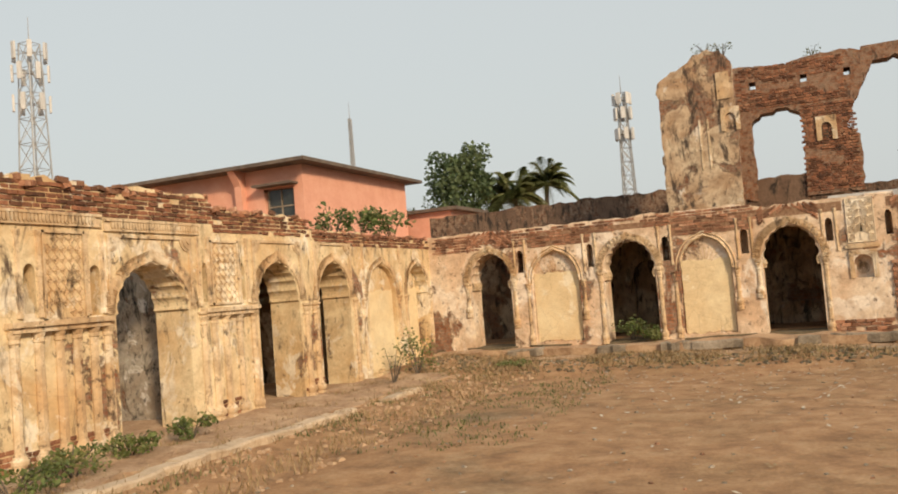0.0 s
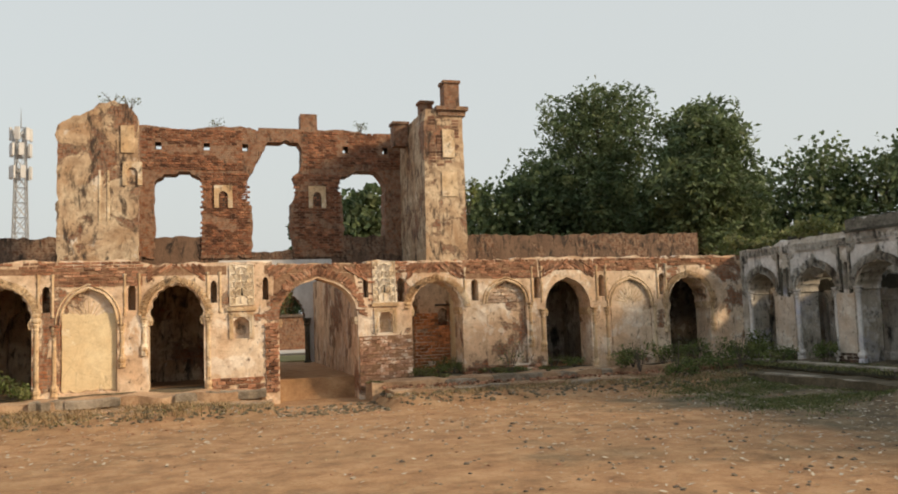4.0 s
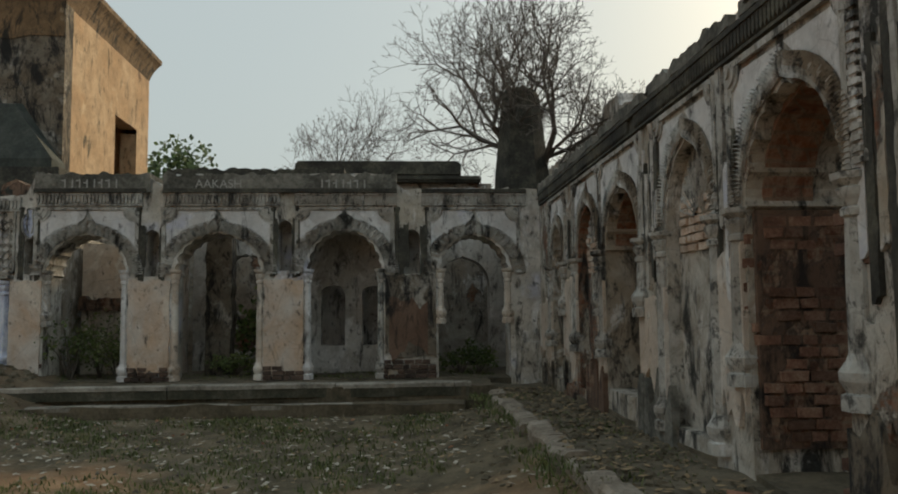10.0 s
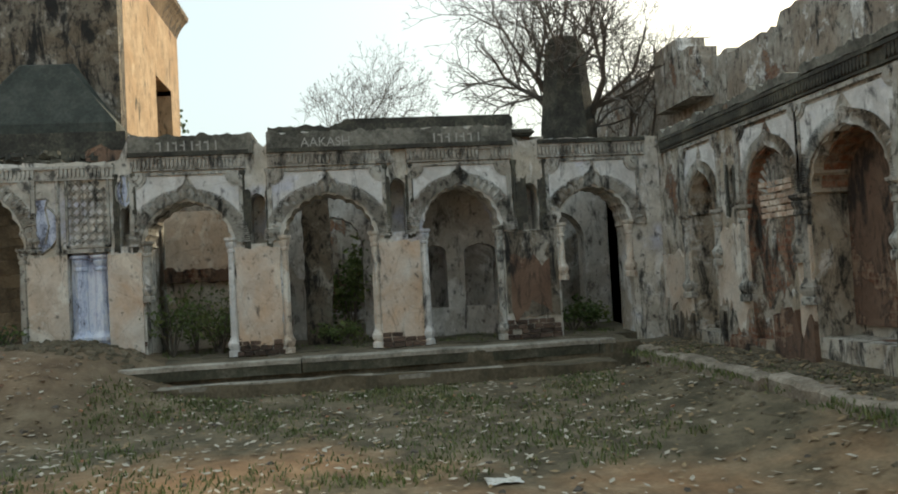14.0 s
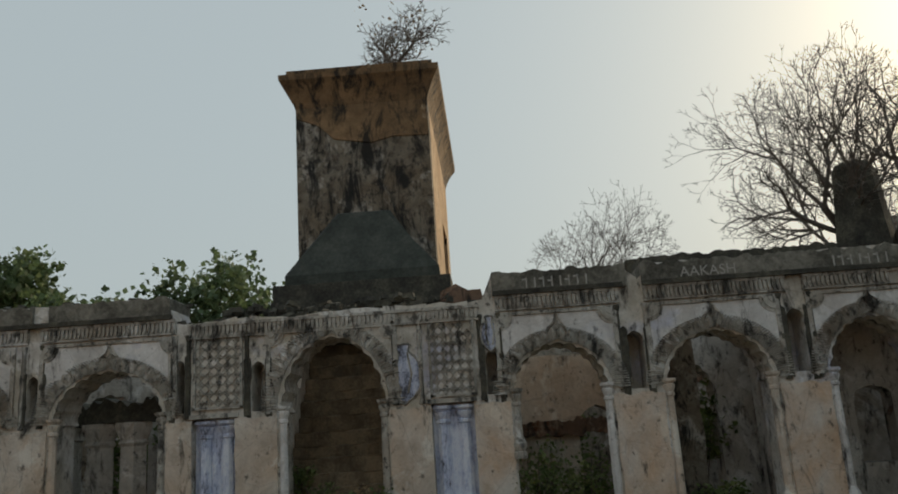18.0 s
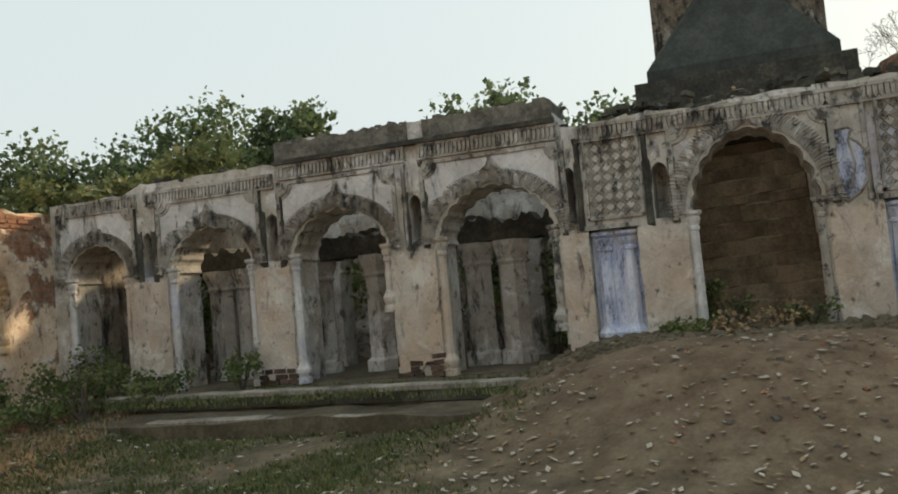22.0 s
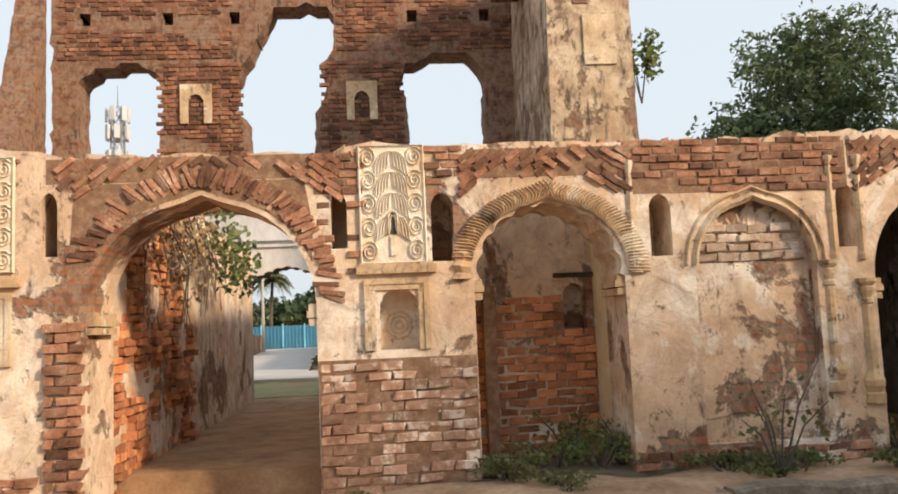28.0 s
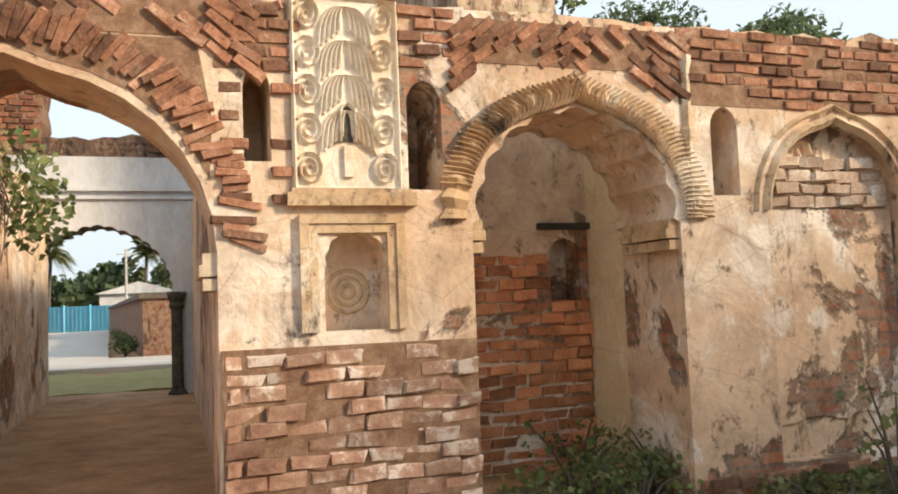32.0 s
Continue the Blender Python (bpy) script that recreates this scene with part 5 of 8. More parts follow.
def kerb(run, width, z, parent_label, mat="stone", gaps=0.0, even=1.0):
    """A line of long kerb stones, each its own piece."""
    line = tagged(new("kerb"), parent_label, "kerb", kind="structure")
    (x0, y0), (x1, y1) = run
    total = math.hypot(x1 - x0, y1 - y0)
    a = math.atan2(y1 - y0, x1 - x0)
    s = 0.0
    while s < total - 0.2:
        long = min(rng.uniform(0.35, 1.2) * (1.0 if even == 1.0 else 2.2), total - s)
        if rng.random() < gaps:
            s += long
            continue
        bm = bmesh.new()
        n = 5
        rr = [rng.uniform(-0.035, 0.035) * even for _ in range(20)]
        prof = [(0, -0.16), (0, -0.02), (0.025, 0), (width - 0.03, 0), (width, -0.03), (width, -0.16)]
        rings = [[bm.verts.new((long * i / n + (rr[i] if 0 < i < n else (0.008 if i == 0 else -0.008)), p[0] + rr[i + 6], p[1] + rr[i + 12] * 0.5)) for p in prof] for i in range(n + 1)]
        for r0, r1 in zip(rings, rings[1:]):
            for k in range(len(prof)):
                q = (k + 1) % len(prof)
                bm.faces.new((r0[k], r0[q], r1[q], r1[k]))
        bm.faces.new(rings[0])
        bm.faces.new(rings[-1][::-1])
        # dark body and pale cap: light on the top is put into the colour
        ob = part("kerb_stone", bm, M["mossy_shade"] if mat == "lit_cap_kerb" else M[mat], line)
        if mat == "lit_cap_kerb":
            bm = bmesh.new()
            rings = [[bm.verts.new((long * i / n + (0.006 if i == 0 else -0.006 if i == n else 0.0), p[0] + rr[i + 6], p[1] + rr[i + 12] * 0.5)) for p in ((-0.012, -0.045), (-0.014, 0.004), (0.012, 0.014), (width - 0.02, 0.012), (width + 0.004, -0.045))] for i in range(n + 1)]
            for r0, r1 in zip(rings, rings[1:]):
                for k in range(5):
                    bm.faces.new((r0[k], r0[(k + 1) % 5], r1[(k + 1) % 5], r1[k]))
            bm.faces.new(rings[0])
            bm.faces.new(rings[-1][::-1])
            part("cap", bm, M["lit_cap_kerb"], ob, "worn lime cap, pale as the lit top")
        ob.matrix_basis = Matrix.Translation((x0 + math.cos(a) * s, y0 + math.sin(a) * s, z + even * rng.uniform(-0.03, 0.015))) @ Euler((even * rng.uniform(-0.08, 0.08), even * rng.uniform(-0.02, 0.02), a + even * rng.uniform(-0.03, 0.03))).to_matrix().to_4x4()
        s += long
    return line


kerb(((11.33, 6.4), (11.38, 0.5)), 0.22, 0.455, "pale worn kerb stones edging the terrace", "lit_cap_kerb", 0.0, 0.3)
kerb(((11.62, 16.4), (11.62, 10.5)), 0.2, 0.455, "pale worn kerb stones edging the terrace", "lit_cap_kerb", 0.0, 0.3)
kerb(((10.9, 14.6), (10.9, 11.4)), 0.18, 0.27, "sunken pale kerb stones", "lit_cap_kerb", 0.2, 0.4)
kerb(((10.98, 5.9), (10.98, 2.0)), 0.16, 0.25, "sunken pale kerb stones", "lit_cap_kerb", 0.2, 0.4)
kerb(((3.6, 16.45), (8.4, 16.45)), 0.22, 0.40, "worn kerb stones below the wall", "stone", 0.3)
kerb(((4.6, 15.8), (10.4, 15.8)), 0.22, 0.25, "low worn kerb stones", "stone", 0.3)
kerb(((-6.4, 16.5), (1.0, 16.5)), 0.2, 0.385, "worn kerb stones below the wall", "stone", 0.3)
kerb(((-5.6, 15.85), (1.1, 15.85)), 0.24, 0.2, "low worn kerb stones", "stone", 0.3)
kerb(((-6.5, 3.0), (-6.45, 12.4)), 0.24, 0.17, "worn kerb stones before the arcade", "pale_kerb", 0.08)
kerb(((2.4, 0.14), (11.2, 0.14)), 0.2, 0.385, "mossy kerb stones along the wall", "stone", 0.08)

# ---- rooms behind the arcades ----
M["inner_white"] = plaster("inner_limewash", (0.64, 0.62, 0.58), (0.48, 0.43, 0.37), (0.03, 0.028, 0.026), 0.535, 0.7, None, (0.80, 0.78, 0.75), 0.53, 0.55, 0.7, 0.57)


def inner_wall(name, side, d, u0, u1, holes, top, mat, label, thick=0.4):
    s = SIDES[side]
    return structure(name, wall_mesh(lambda u, dd, z: s(u, d + dd, z), u0, u1, holes, flat(top), thick), mat, label, "wall")


inner_wall("wall_east_inner", "e", 2.1, 10.0, 17.3, [Hole(16.05, 17.0, 1.8, 2.35, lobes=9), Hole(14.55, 15.7, 1.8, 2.4, lobes=9), Hole(13.05, 14.2, 1.8, 2.4, lobes=9), Hole(11.55, 12.7, 1.8, 2.4, lobes=9), Hole(10.15, 11.2, 1.8, 2.4, lobes=9)], 2.62, M["inner_white"], "stained inner arcade of the range")
inner_wall("wall_east_inner_south", "e", 2.1, -0.6, 4.9, [Hole(0.0, 0.9, 1.8, 2.3), Hole(3.6, 4.5, 1.9, 2.35, lobes=9)], 3.0, M["inner_white"], "limewashed inner wall with small doorways and mould")
inner_wall("wall_east_cell", "e", 1.3, 1.3, 3.25, [Hole(2.37, 2.74, 1.68, 1.8, sill=0.86), Hole(1.62, 2.1, 1.68, 1.8, sill=0.86)], 2.64, M["inner_white"], "limewashed cell wall with two small doorways", 0.3)
# peach colour replaces the sunlight that the sun lamp doesn't bring to this wall
inner_wall("wall_east_inner_middle", "e", 1.6, 4.95, 6.5, [Hole(5.05, 5.55, 1.5, 1.8)], 2.5, M["peach"], "broken cream plastered inner wall, brightened as if sunlit")
part("broken_ledge", ragged("e", 4.96, 6.5, 1.42, 1.62, 0.12, 1.45, 1.62, 77, 0.12), M["ruin_dark"], bpy.data.objects["wall_east_inner_middle"], "dark broken brick ledge")
inner_wall("wall_east_back", "e", 3.7, -0.6, 17.3, [Hole(8.0, 9.0, 1.9, 2.5)], 3.15, M["inner"], "stained back wall of the arcade range")
for y, z in ((17.0, 2.9), (10.0, 2.6), (6.5, 2.6), (-0.9, 2.9)):
    bm = bmesh.new()
    box(bm, EAST_X + 0.58, EAST_X + 4.0, y - 0.0, y + 0.4, -0.3, z)
    structure("wall_cross", bm, M["inner"], "plastered cross wall of the range", "wall")
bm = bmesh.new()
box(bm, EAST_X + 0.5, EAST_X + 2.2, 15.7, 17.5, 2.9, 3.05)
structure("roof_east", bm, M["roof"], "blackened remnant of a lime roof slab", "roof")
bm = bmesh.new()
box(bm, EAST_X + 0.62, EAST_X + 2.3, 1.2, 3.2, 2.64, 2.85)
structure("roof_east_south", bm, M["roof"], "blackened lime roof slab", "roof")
arcade = tagged(new("inner_arcade"), "whitish inner columns carrying a dark broken lintel", "arcade", kind="structure")
for y in (11.24, 11.68, 13.05, 13.9, 15.0, 15.45, 16.4):
    bm = bmesh.new()
    lathe(bm, [(0.25, 0), (0.25, 0.2), (0.19, 0.24), (0.18, 1.26), (0.22, 1.3), (0.19, 1.34), (0.24, 1.44), (0.26, 1.5), (0.26, 1.56)], 6, (EAST_X + 1.15, y, 0.38))
    part("column", bm, M["inner_white"], arcade)
bm = ragged("e", 10.45, 16.7, 1.93, 2.2, 0.05, 0.95, 1.35, 71, 0.16)
part("lintel", bm, M["dark_stucco"], arcade)
bm = bmesh.new()
prism(bm, jag([(3.98, 0.3), (4.36, 0.3), (4.36, 2.9), (3.98, 2.85)], 0.04, 12.0), lambda u, d, z: (EAST_X + d, u, z), 1.05, 1.42)
structure("pier", bm, M["towerdark"], "dark bare brick pier behind the arcade", "pier")
# stair rising inside the middle arch
M["stair_earth"] = plain("rubble_earth", [(0.3, (0.07, 0.055, 0.038)), (0.46, (0.17, 0.13, 0.085)), (0.6, (0.30, 0.23, 0.15)), (0.75, (0.13, 0.12, 0.065))], 3.0, 0.97, 0, 0.9)
stair = tagged(new("stair"), "broken earthen stair inside the middle arch", "stair", kind="structure")
for k in range(13):
    bm = bmesh.new()
    x0 = EAST_X + 0.62 + k * 0.17 + rng.uniform(-0.05, 0.05)
    edge = [(7.75 + 1.45 * q / 9, x0 + rng.uniform(-0.06, 0.06)) for q in range(10)]
    prism(bm, [(7.75, x0 + 0.3)] + edge + [(9.2, x0 + 0.3)], lambda u, d, z: (z, u, d), 0.2, 0.78 + k * 0.185 + rng.uniform(-0.03, 0.03))
    bmesh.ops.bevel(bm, geom=bm.edges[:], offset=0.02, segments=1, affect="EDGES")
    part("stair_step", bm, M["stair_earth"], stair)
for y0, y1 in ((7.3, 7.75), (9.2, 9.62)):
    bm = bmesh.new()
    prism(bm, jag([(EAST_X + 0.6, -0.2), (15.28, -0.2), (15.28, 3.1), (14.7, 2.9), (14.3, 2.3), (13.8, 2.45), (13.5, 2.0), (13.3, 2.7), (EAST_X + 0.6, 2.9)], 0.05, y0), lambda u, d, z: (u, d, z), y0, y1)
    structure("wall_stair", bm, M["peach"], "plastered side wall of the stair passage", "wall")

inner_wall("wall_north_inner", "n", 2.4, WEST_X, 1.0, [Hole(-7.2, -6.6, 1.6, 2.0, "blind", 0.4), Hole(-4.2, -3.5, 1.7, 2.1, "blind", 0.4), Hole(-1.0, -0.3, 1.7, 2.1, "blind", 0.9)], 2.85, M["block"], "brown plastered inner wall of the gate range")
inner_wall("wall_north_inner_east", "n", 2.4, 5.6, EAST_X + 4.2, [Hole(7.4, 8.1, 1.4, 1.8, "blind", 0.9), Hole(10.5, 11.2, 1.7, 2.1, "blind", 0.4)], 2.85, M["inner"], "dark inner wall of the gate range")
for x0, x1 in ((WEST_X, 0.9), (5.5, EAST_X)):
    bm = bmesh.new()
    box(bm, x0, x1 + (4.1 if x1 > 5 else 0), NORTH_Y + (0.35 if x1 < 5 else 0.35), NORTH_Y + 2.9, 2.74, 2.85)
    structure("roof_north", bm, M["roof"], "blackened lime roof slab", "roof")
for x in (-5.9, -2.8, 5.5, 6.6, 8.75, 9.9):
    bm = bmesh.new()
    box(bm, x, x + 0.35, NORTH_Y + 0.58, NORTH_Y + 2.5, -0.2, 2.76)
    structure("wall_cross", bm, M["inner"], "plastered cross wall of the range", "wall")

inner_wall("wall_east_end", "e", 3.7, 17.3, 25.0, [], 2.9, M["inner"], "outer wall of the corner room")
inner_wall("wall_west_back", "w", 3.0, -1.2, 25.0, [Hole(9.3, 10.2, 1.5, 1.9), Hole(12.6, 13.4, 1.5, 1.9, "blind", 0.3), Hole(6.4, 7.3, 1.5, 1.9, "blind", 0.3)], 2.7, M["west"], "plastered back wall of the arcade range")
for y in (9.6, 14.1, 17.2):
    bm = bmesh.new()
    box(bm, WEST_X - 3.0, WEST_X - 0.58, y, y + 0.4, -0.3, 2.7)
    structure("wall_cross", bm, M["inner"], "plastered cross wall of the range", "wall")
bm = bmesh.new()
box(bm, WEST_X - 3.3, WEST_X - 0.3, 9.7, 17.6, 2.68, 2.86)
structure("roof_west", bm, M["roof"], "blackened lime roof slab", "roof")
rough_slab("floor_west", WEST_X - 3.4, WEST_X, -0.6, 17.3, -0.3, 0.14, M["ledge"], "earth floor of the range", "floor", 0.5)

# alcove beside the gate: back wall with an oval niche and bare brick below
alcove = inner_wall("wall_alcove", "n", 1.05, 4.0, 5.6, [Hole(5.03, 5.24, 1.75, 1.85, "blind", 1.42, 0, 0.2)], 2.8, M["north"], "alcove wall with bare red brick below and plaster above")
bm = bmesh.new()
for x0, x1 in ((3.72, 4.06), (5.3, 5.7)):
    box(bm, x0, x1, NORTH_Y + 0.58, NORTH_Y + 1.5, -0.2, 2.85)
structure("wall_alcove_side", bm, M["panel"], "plastered alcove sides", "wall")
bm = bmesh.new()
slab(bm, SIDES["n"], 4.95, 5.35, 1.0, 1.06, 1.9, 1.94)
part("niche_lintel", bm, M["dark_stucco"], alcove)
red = lambda z: M["orange_brick"]
courses(alcove, "n", 4.42, 5.3, 0.42, 1.72, 1.03, red, lambda u, z: not (5.02 < u < 5.26 and z > 1.42))
bm = bmesh.new()
slab(bm, SIDES["n"], 4.3, 4.4, 0.85, 1.06, 0.4, 1.78)
slab(bm, SIDES["n"], 4.06, 4.4, 0.85, 1.06, 1.78, 1.85)
part("door_jamb", bm, M["mortar"], alcove)
courses(alcove, "n", 4.06, 4.3, 0.42, 1.7, 0.98, red)

M["foot_brick"] = plain("sooty_brick", [(0.33, (0.02, 0.017, 0.014)), (0.46, (0.075, 0.05, 0.038)), (0.58, (0.14, 0.095, 0.07)), (0.72, (0.26, 0.21, 0.165))], 5, 0.96, 0, 0.8, 0.5)

# ---- bare brick on the north wall ----
low = lambda z: M["pier_brick"]
courses(wall_n, "n", 2.99, 4.12, 0.25, 1.34, -0.045, low, lambda u, z: z < 1.28 + 0.1 * noise.noise((u * 4, 0, 3)))
bm = bmesh.new()
slab(bm, SIDES["n"], 2.98, 4.13, -0.03, 0.01, 0.2, 1.3)
part("mortar_bed", bm, M["mortar"], wall_n)
courses(wall_n, "n", 1.05, 1.32, 0.25, 1.62, -0.04, lambda z: M["pale_brick"], lambda u, z: True)
courses(wall_n, "n", 0.0, 1.0, 0.22, 0.62, -0.03, lambda z: M["pale_brick"])
courses(wall_n, "n", 5.88, 6.76, 1.92, 2.2, 0.07, lambda z: M["white_brick"])
courses(wall_n, "n", 5.3, 7.1, 0.38, 0.56, -0.02, lambda z: M["pale_brick"])
cells = []
for a, b, z0, z1 in ((5.32, 7.1, 2.48, 2.87), (8.5, 10.2, 2.6, 2.87), (10.2, 12.3, 2.7, 2.87), (-2.9, -1.3, 2.5, 2.96), (-6.0, -4.6, 2.55, 2.96), (2.99, 3.09, 1.95, 2.55), (3.21, 3.3, 1.95, 2.55), (2.97, 3.3, 2.55, 2.85), (-8.3, -6.0, 2.6, 2.95), (-4.6, -2.9, 2.74, 2.96), (3.8, 4.15, 2.6, 2.86)):
    z, k = z0, 0
    while z < z1:
        u = a + (0.08 if k % 2 else 0)
        while u < b - 0.08:
            long = rng.uniform(0.08, 0.18)
            if noise.noise((u * 1.5, z * 3, 6)) > -0.3 - (z - z0) and rng.random() > 0.06:
                cells.append((u + long / 2, -0.014, z, rng.uniform(-0.04, 0.04), long))
            u += long + 0.012
        z += 0.062
        k += 1


def fan(c, zc, w, h0, h1):
    """Thin bricks set aslant over an arch in herringbone rows, leaning both ways from the middle."""
    out = []
    for s in (-1, 1):
        u = 0.02
        while u < w:
            z = h0
            while z < h1:
                curve = zc + 0.55 * math.sqrt(max(0.0, 1 - (u / (w * 1.02)) ** 2)) - 0.52
                if z > curve and noise.noise(((c + s * u) * 2, z * 4, 9)) > -0.45 and rng.random() > 0.05:
                    out.append((c + s * u + rng.uniform(-0.008, 0.008), -0.021, z + rng.uniform(-0.008, 0.008), -s * 0.66 + rng.uniform(-0.1, 0.1), rng.uniform(0.12, 0.16)))
                z += 0.066
            u += 0.118
    return out


cells += fan(4.72, 2.62, 0.62, 2.53, 2.85) + fan(7.82, 2.62, 0.7, 2.48, 2.85) + fan(2.15, 2.76, 1.05, 2.2, 2.82) + fan(-0.67, 2.75, 0.6, 2.58, 2.88) + fan(-6.9, 2.7, 0.6, 2.6, 2.94)
bricks_joined("n", cells, "pale_brick", wall_n, "bare weathered brick", 0.044)
bm = bmesh.new()
for a, b, z0 in ((5.32, 7.1, 2.46), (8.5, 10.2, 2.58), (10.2, 12.3, 2.68), (-2.9, -1.3, 2.48), (-6.0, -4.6, 2.53), (2.97, 3.29, 2.53), (-4.6, -2.9, 2.72), (7.12, 8.48, 2.62), (4.12, 5.3, 2.62), (1.05, 2.97, 2.66), (-1.3, 0.3, 2.66)):
    slab(bm, SIDES["n"], a, b, -0.004, 0.01, z0, 2.84)
part("mortar_bed", bm, M["mortar"], wall_n)
# the ring of the middle gate
bm = bmesh.new()
arc = [p for p in arch(1.33, 2.97, 1.72, 2.55, 0, 0.04) if p[1] > 1.95]
prism(bm, arc + [(2.96, 2.3), (2.9, 2.65), (1.25, 2.65), (1.2, 1.95)], SIDES["n"], -0.003, 0.01)
part("mortar_bed", bm, M["mortar"], wall_n)
cells = []
for i in range(86):
    t = math.pi * i / 85
    cu, cz, r = 2.15, 1.76, 0.93 + rng.uniform(-0.035, 0.025)
    if 9 < i and rng.random() > 0.06:
        cells.append((cu - math.cos(t) * r, -0.02, cz + math.sin(t) * r, math.pi - t + rng.uniform(-0.16, 0.16) + 0.25 * (1 if i < 43 else -1), rng.uniform(0.11, 0.2)))
bricks_joined("n", cells, "pale_brick", wall_n, "brick ring of the gate arch", 0.032)
# bare brick elsewhere, joined
cells_s = []
bm = bmesh.new()
slab(bm, SIDES["s"], 5.385, 5.425, 0.04, 0.59, 0.55, 1.93)
slab(bm, SIDES["s"], 4.325, 4.365, 0.04, 0.59, 0.55, 1.93)
part("bare_jamb", bm, M["ruin_dark"], wall_s, "bare red brick jamb")
cells = []
for k in range(19):
    u = -1.16 + (0.06 if k % 2 else 0.0)
    while u < -0.75:
        long = rng.uniform(0.09, 0.17)
        if noise.noise((u * 2.1, k * 0.25, 4)) > -0.12:
            cells.append((u + long / 2, -0.006, 0.62 + 0.069 * k, rng.uniform(-0.04, 0.04), long))
        u += long + 0.014
bricks_joined(lambda u, d, z: (5.385 + d, u, z), cells, "old_brick", wall_s, "bare damp brick", 0.056)
cells = []
for lo, hi in zip(edges, edges[1:]):
    for k in range(4):
        u = lo.b + rng.uniform(0.0, 0.05)
        while u < hi.a - 0.05:
            long = min(rng.uniform(0.08, 0.17), hi.a - u)
            if rng.random() > 0.15:
                cells.append((u + long / 2, -0.02 - 0.012 * (3 - k), 0.47 + 0.066 * k, rng.uniform(-0.06, 0.06), long))
            u += long + 0.013
bricks_joined("e", cells, "foot_brick", wall_e, "dark bare brick at the pier feet", 0.056)
for a, b, z0, z1 in ((3.2, 4.2, 0.45, 1.9), (5.42, 5.9, 0.5, 1.9), (4.3, 4.4, 0.5, 1.9)):
    z, k = z0, 0
    while z < z1:
        u = a + (0.1 if k % 2 else 0)
        while u < b - 0.05:
            if noise.noise((u * 1.2, z * 1.4, 16)) > 0.05:
                cells_s.append((u + 0.08, -0.012, z, rng.uniform(-0.04, 0.04), rng.uniform(0.12, 0.17)))
            u += 0.175
        z += 0.07
        k += 1
bricks_joined("s", cells_s, "old_brick", wall_s, "bare damp brick", 0.058)
for h in (s_holes[1], s_holes[3]):
    z = 1.8
    cs = []
    while z < 2.16:
        u = h.a
        while u < h.b - 0.1:
            cs.append((u + 0.08, h.depth - 0.02, z, rng.uniform(-0.03, 0.03), 0.155))
            u += 0.17
        z += 0.066
    bricks_joined("s", cs, "white_brick", wall_s, "whitewashed brick courses", 0.05)
bm = bmesh.new()
slab(bm, SIDES["s"], 7.56, 8.71, 0.36, 0.43, 0.7, 2.4)
part("brick_infill", bm, M["ruin_dark"], wall_s, "red brick infill of the arch")

# broken brick along the wall tops
def rubble(side, a, b, z, d0, d1, n, parent, mat="pale_brick", size=1.0):
    verts, faces = [], []
    for _ in range(n):
        u, d = rng.uniform(a, b), rng.uniform(d0, d1)
        zz = (z(u) if callable(z) else z) + rng.uniform(-0.04, 0.05)
        sx, sy, sz = rng.uniform(0.03, 0.085), rng.uniform(0.03, 0.06), rng.uniform(0.015, 0.035)
        sx, sy, sz = sx * size, sy * size, sz * size
        r = Euler((rng.uniform(-0.35, 0.35), rng.uniform(-0.35, 0.35), rng.uniform(0, 3.1))).to_matrix()
        i0 = len(verts)
        c = Vector(SIDES[side](u, d, zz))
        for p in ((-1, -1, -1), (1, -1, -1), (1, 1, -1), (-1, 1, -1), (-0.9, -0.9, 1), (0.9, -0.9, 1), (0.9, 0.9, 1), (-0.9, 0.9, 1)):
            verts.append(c + r @ Vector((p[0] * sx, p[1] * sy, p[2] * sz)))
        faces += [tuple(i0 + q for q in f) for f in ((0, 1, 2, 3), (4, 5, 6, 7), (0, 1, 5, 4), (1, 2, 6, 5), (2, 3, 7, 6), (3, 0, 4, 7))]
    ob = pts_mesh("rubble", verts, faces, M[mat], parent, "loose broken bricks")
    ob["kind"] = "stuff"


rubble("n", -8.3, 12.3, lambda u: 2.9 if u < -1.3 else 2.81 if 1.1 < u < 3.2 else 2.84, 0.02, 0.55, 900, wall_n, "pale_brick", 0.6)
rubble("w", 0.0, 17.2, lambda u: 3.36 if u < 9.7 else 3.2 if u < 12.2 else 2.95, -0.02, 0.6, 780, wall_w)
rubble("e", 6.8, 17.0, lambda u: e_top(u) - 0.02, 0.05, 0.6, 260, wall_e, "dark_stucco")
rubble("e", 7.0, 10.0, 3.16, 0.3, 2.6, 420, wall_e, "dark_stucco")
rubble("s", 2.0, 12.5, 3.08, 0.0, 0.6, 260, wall_s, "dark_stucco")

cells_w = []
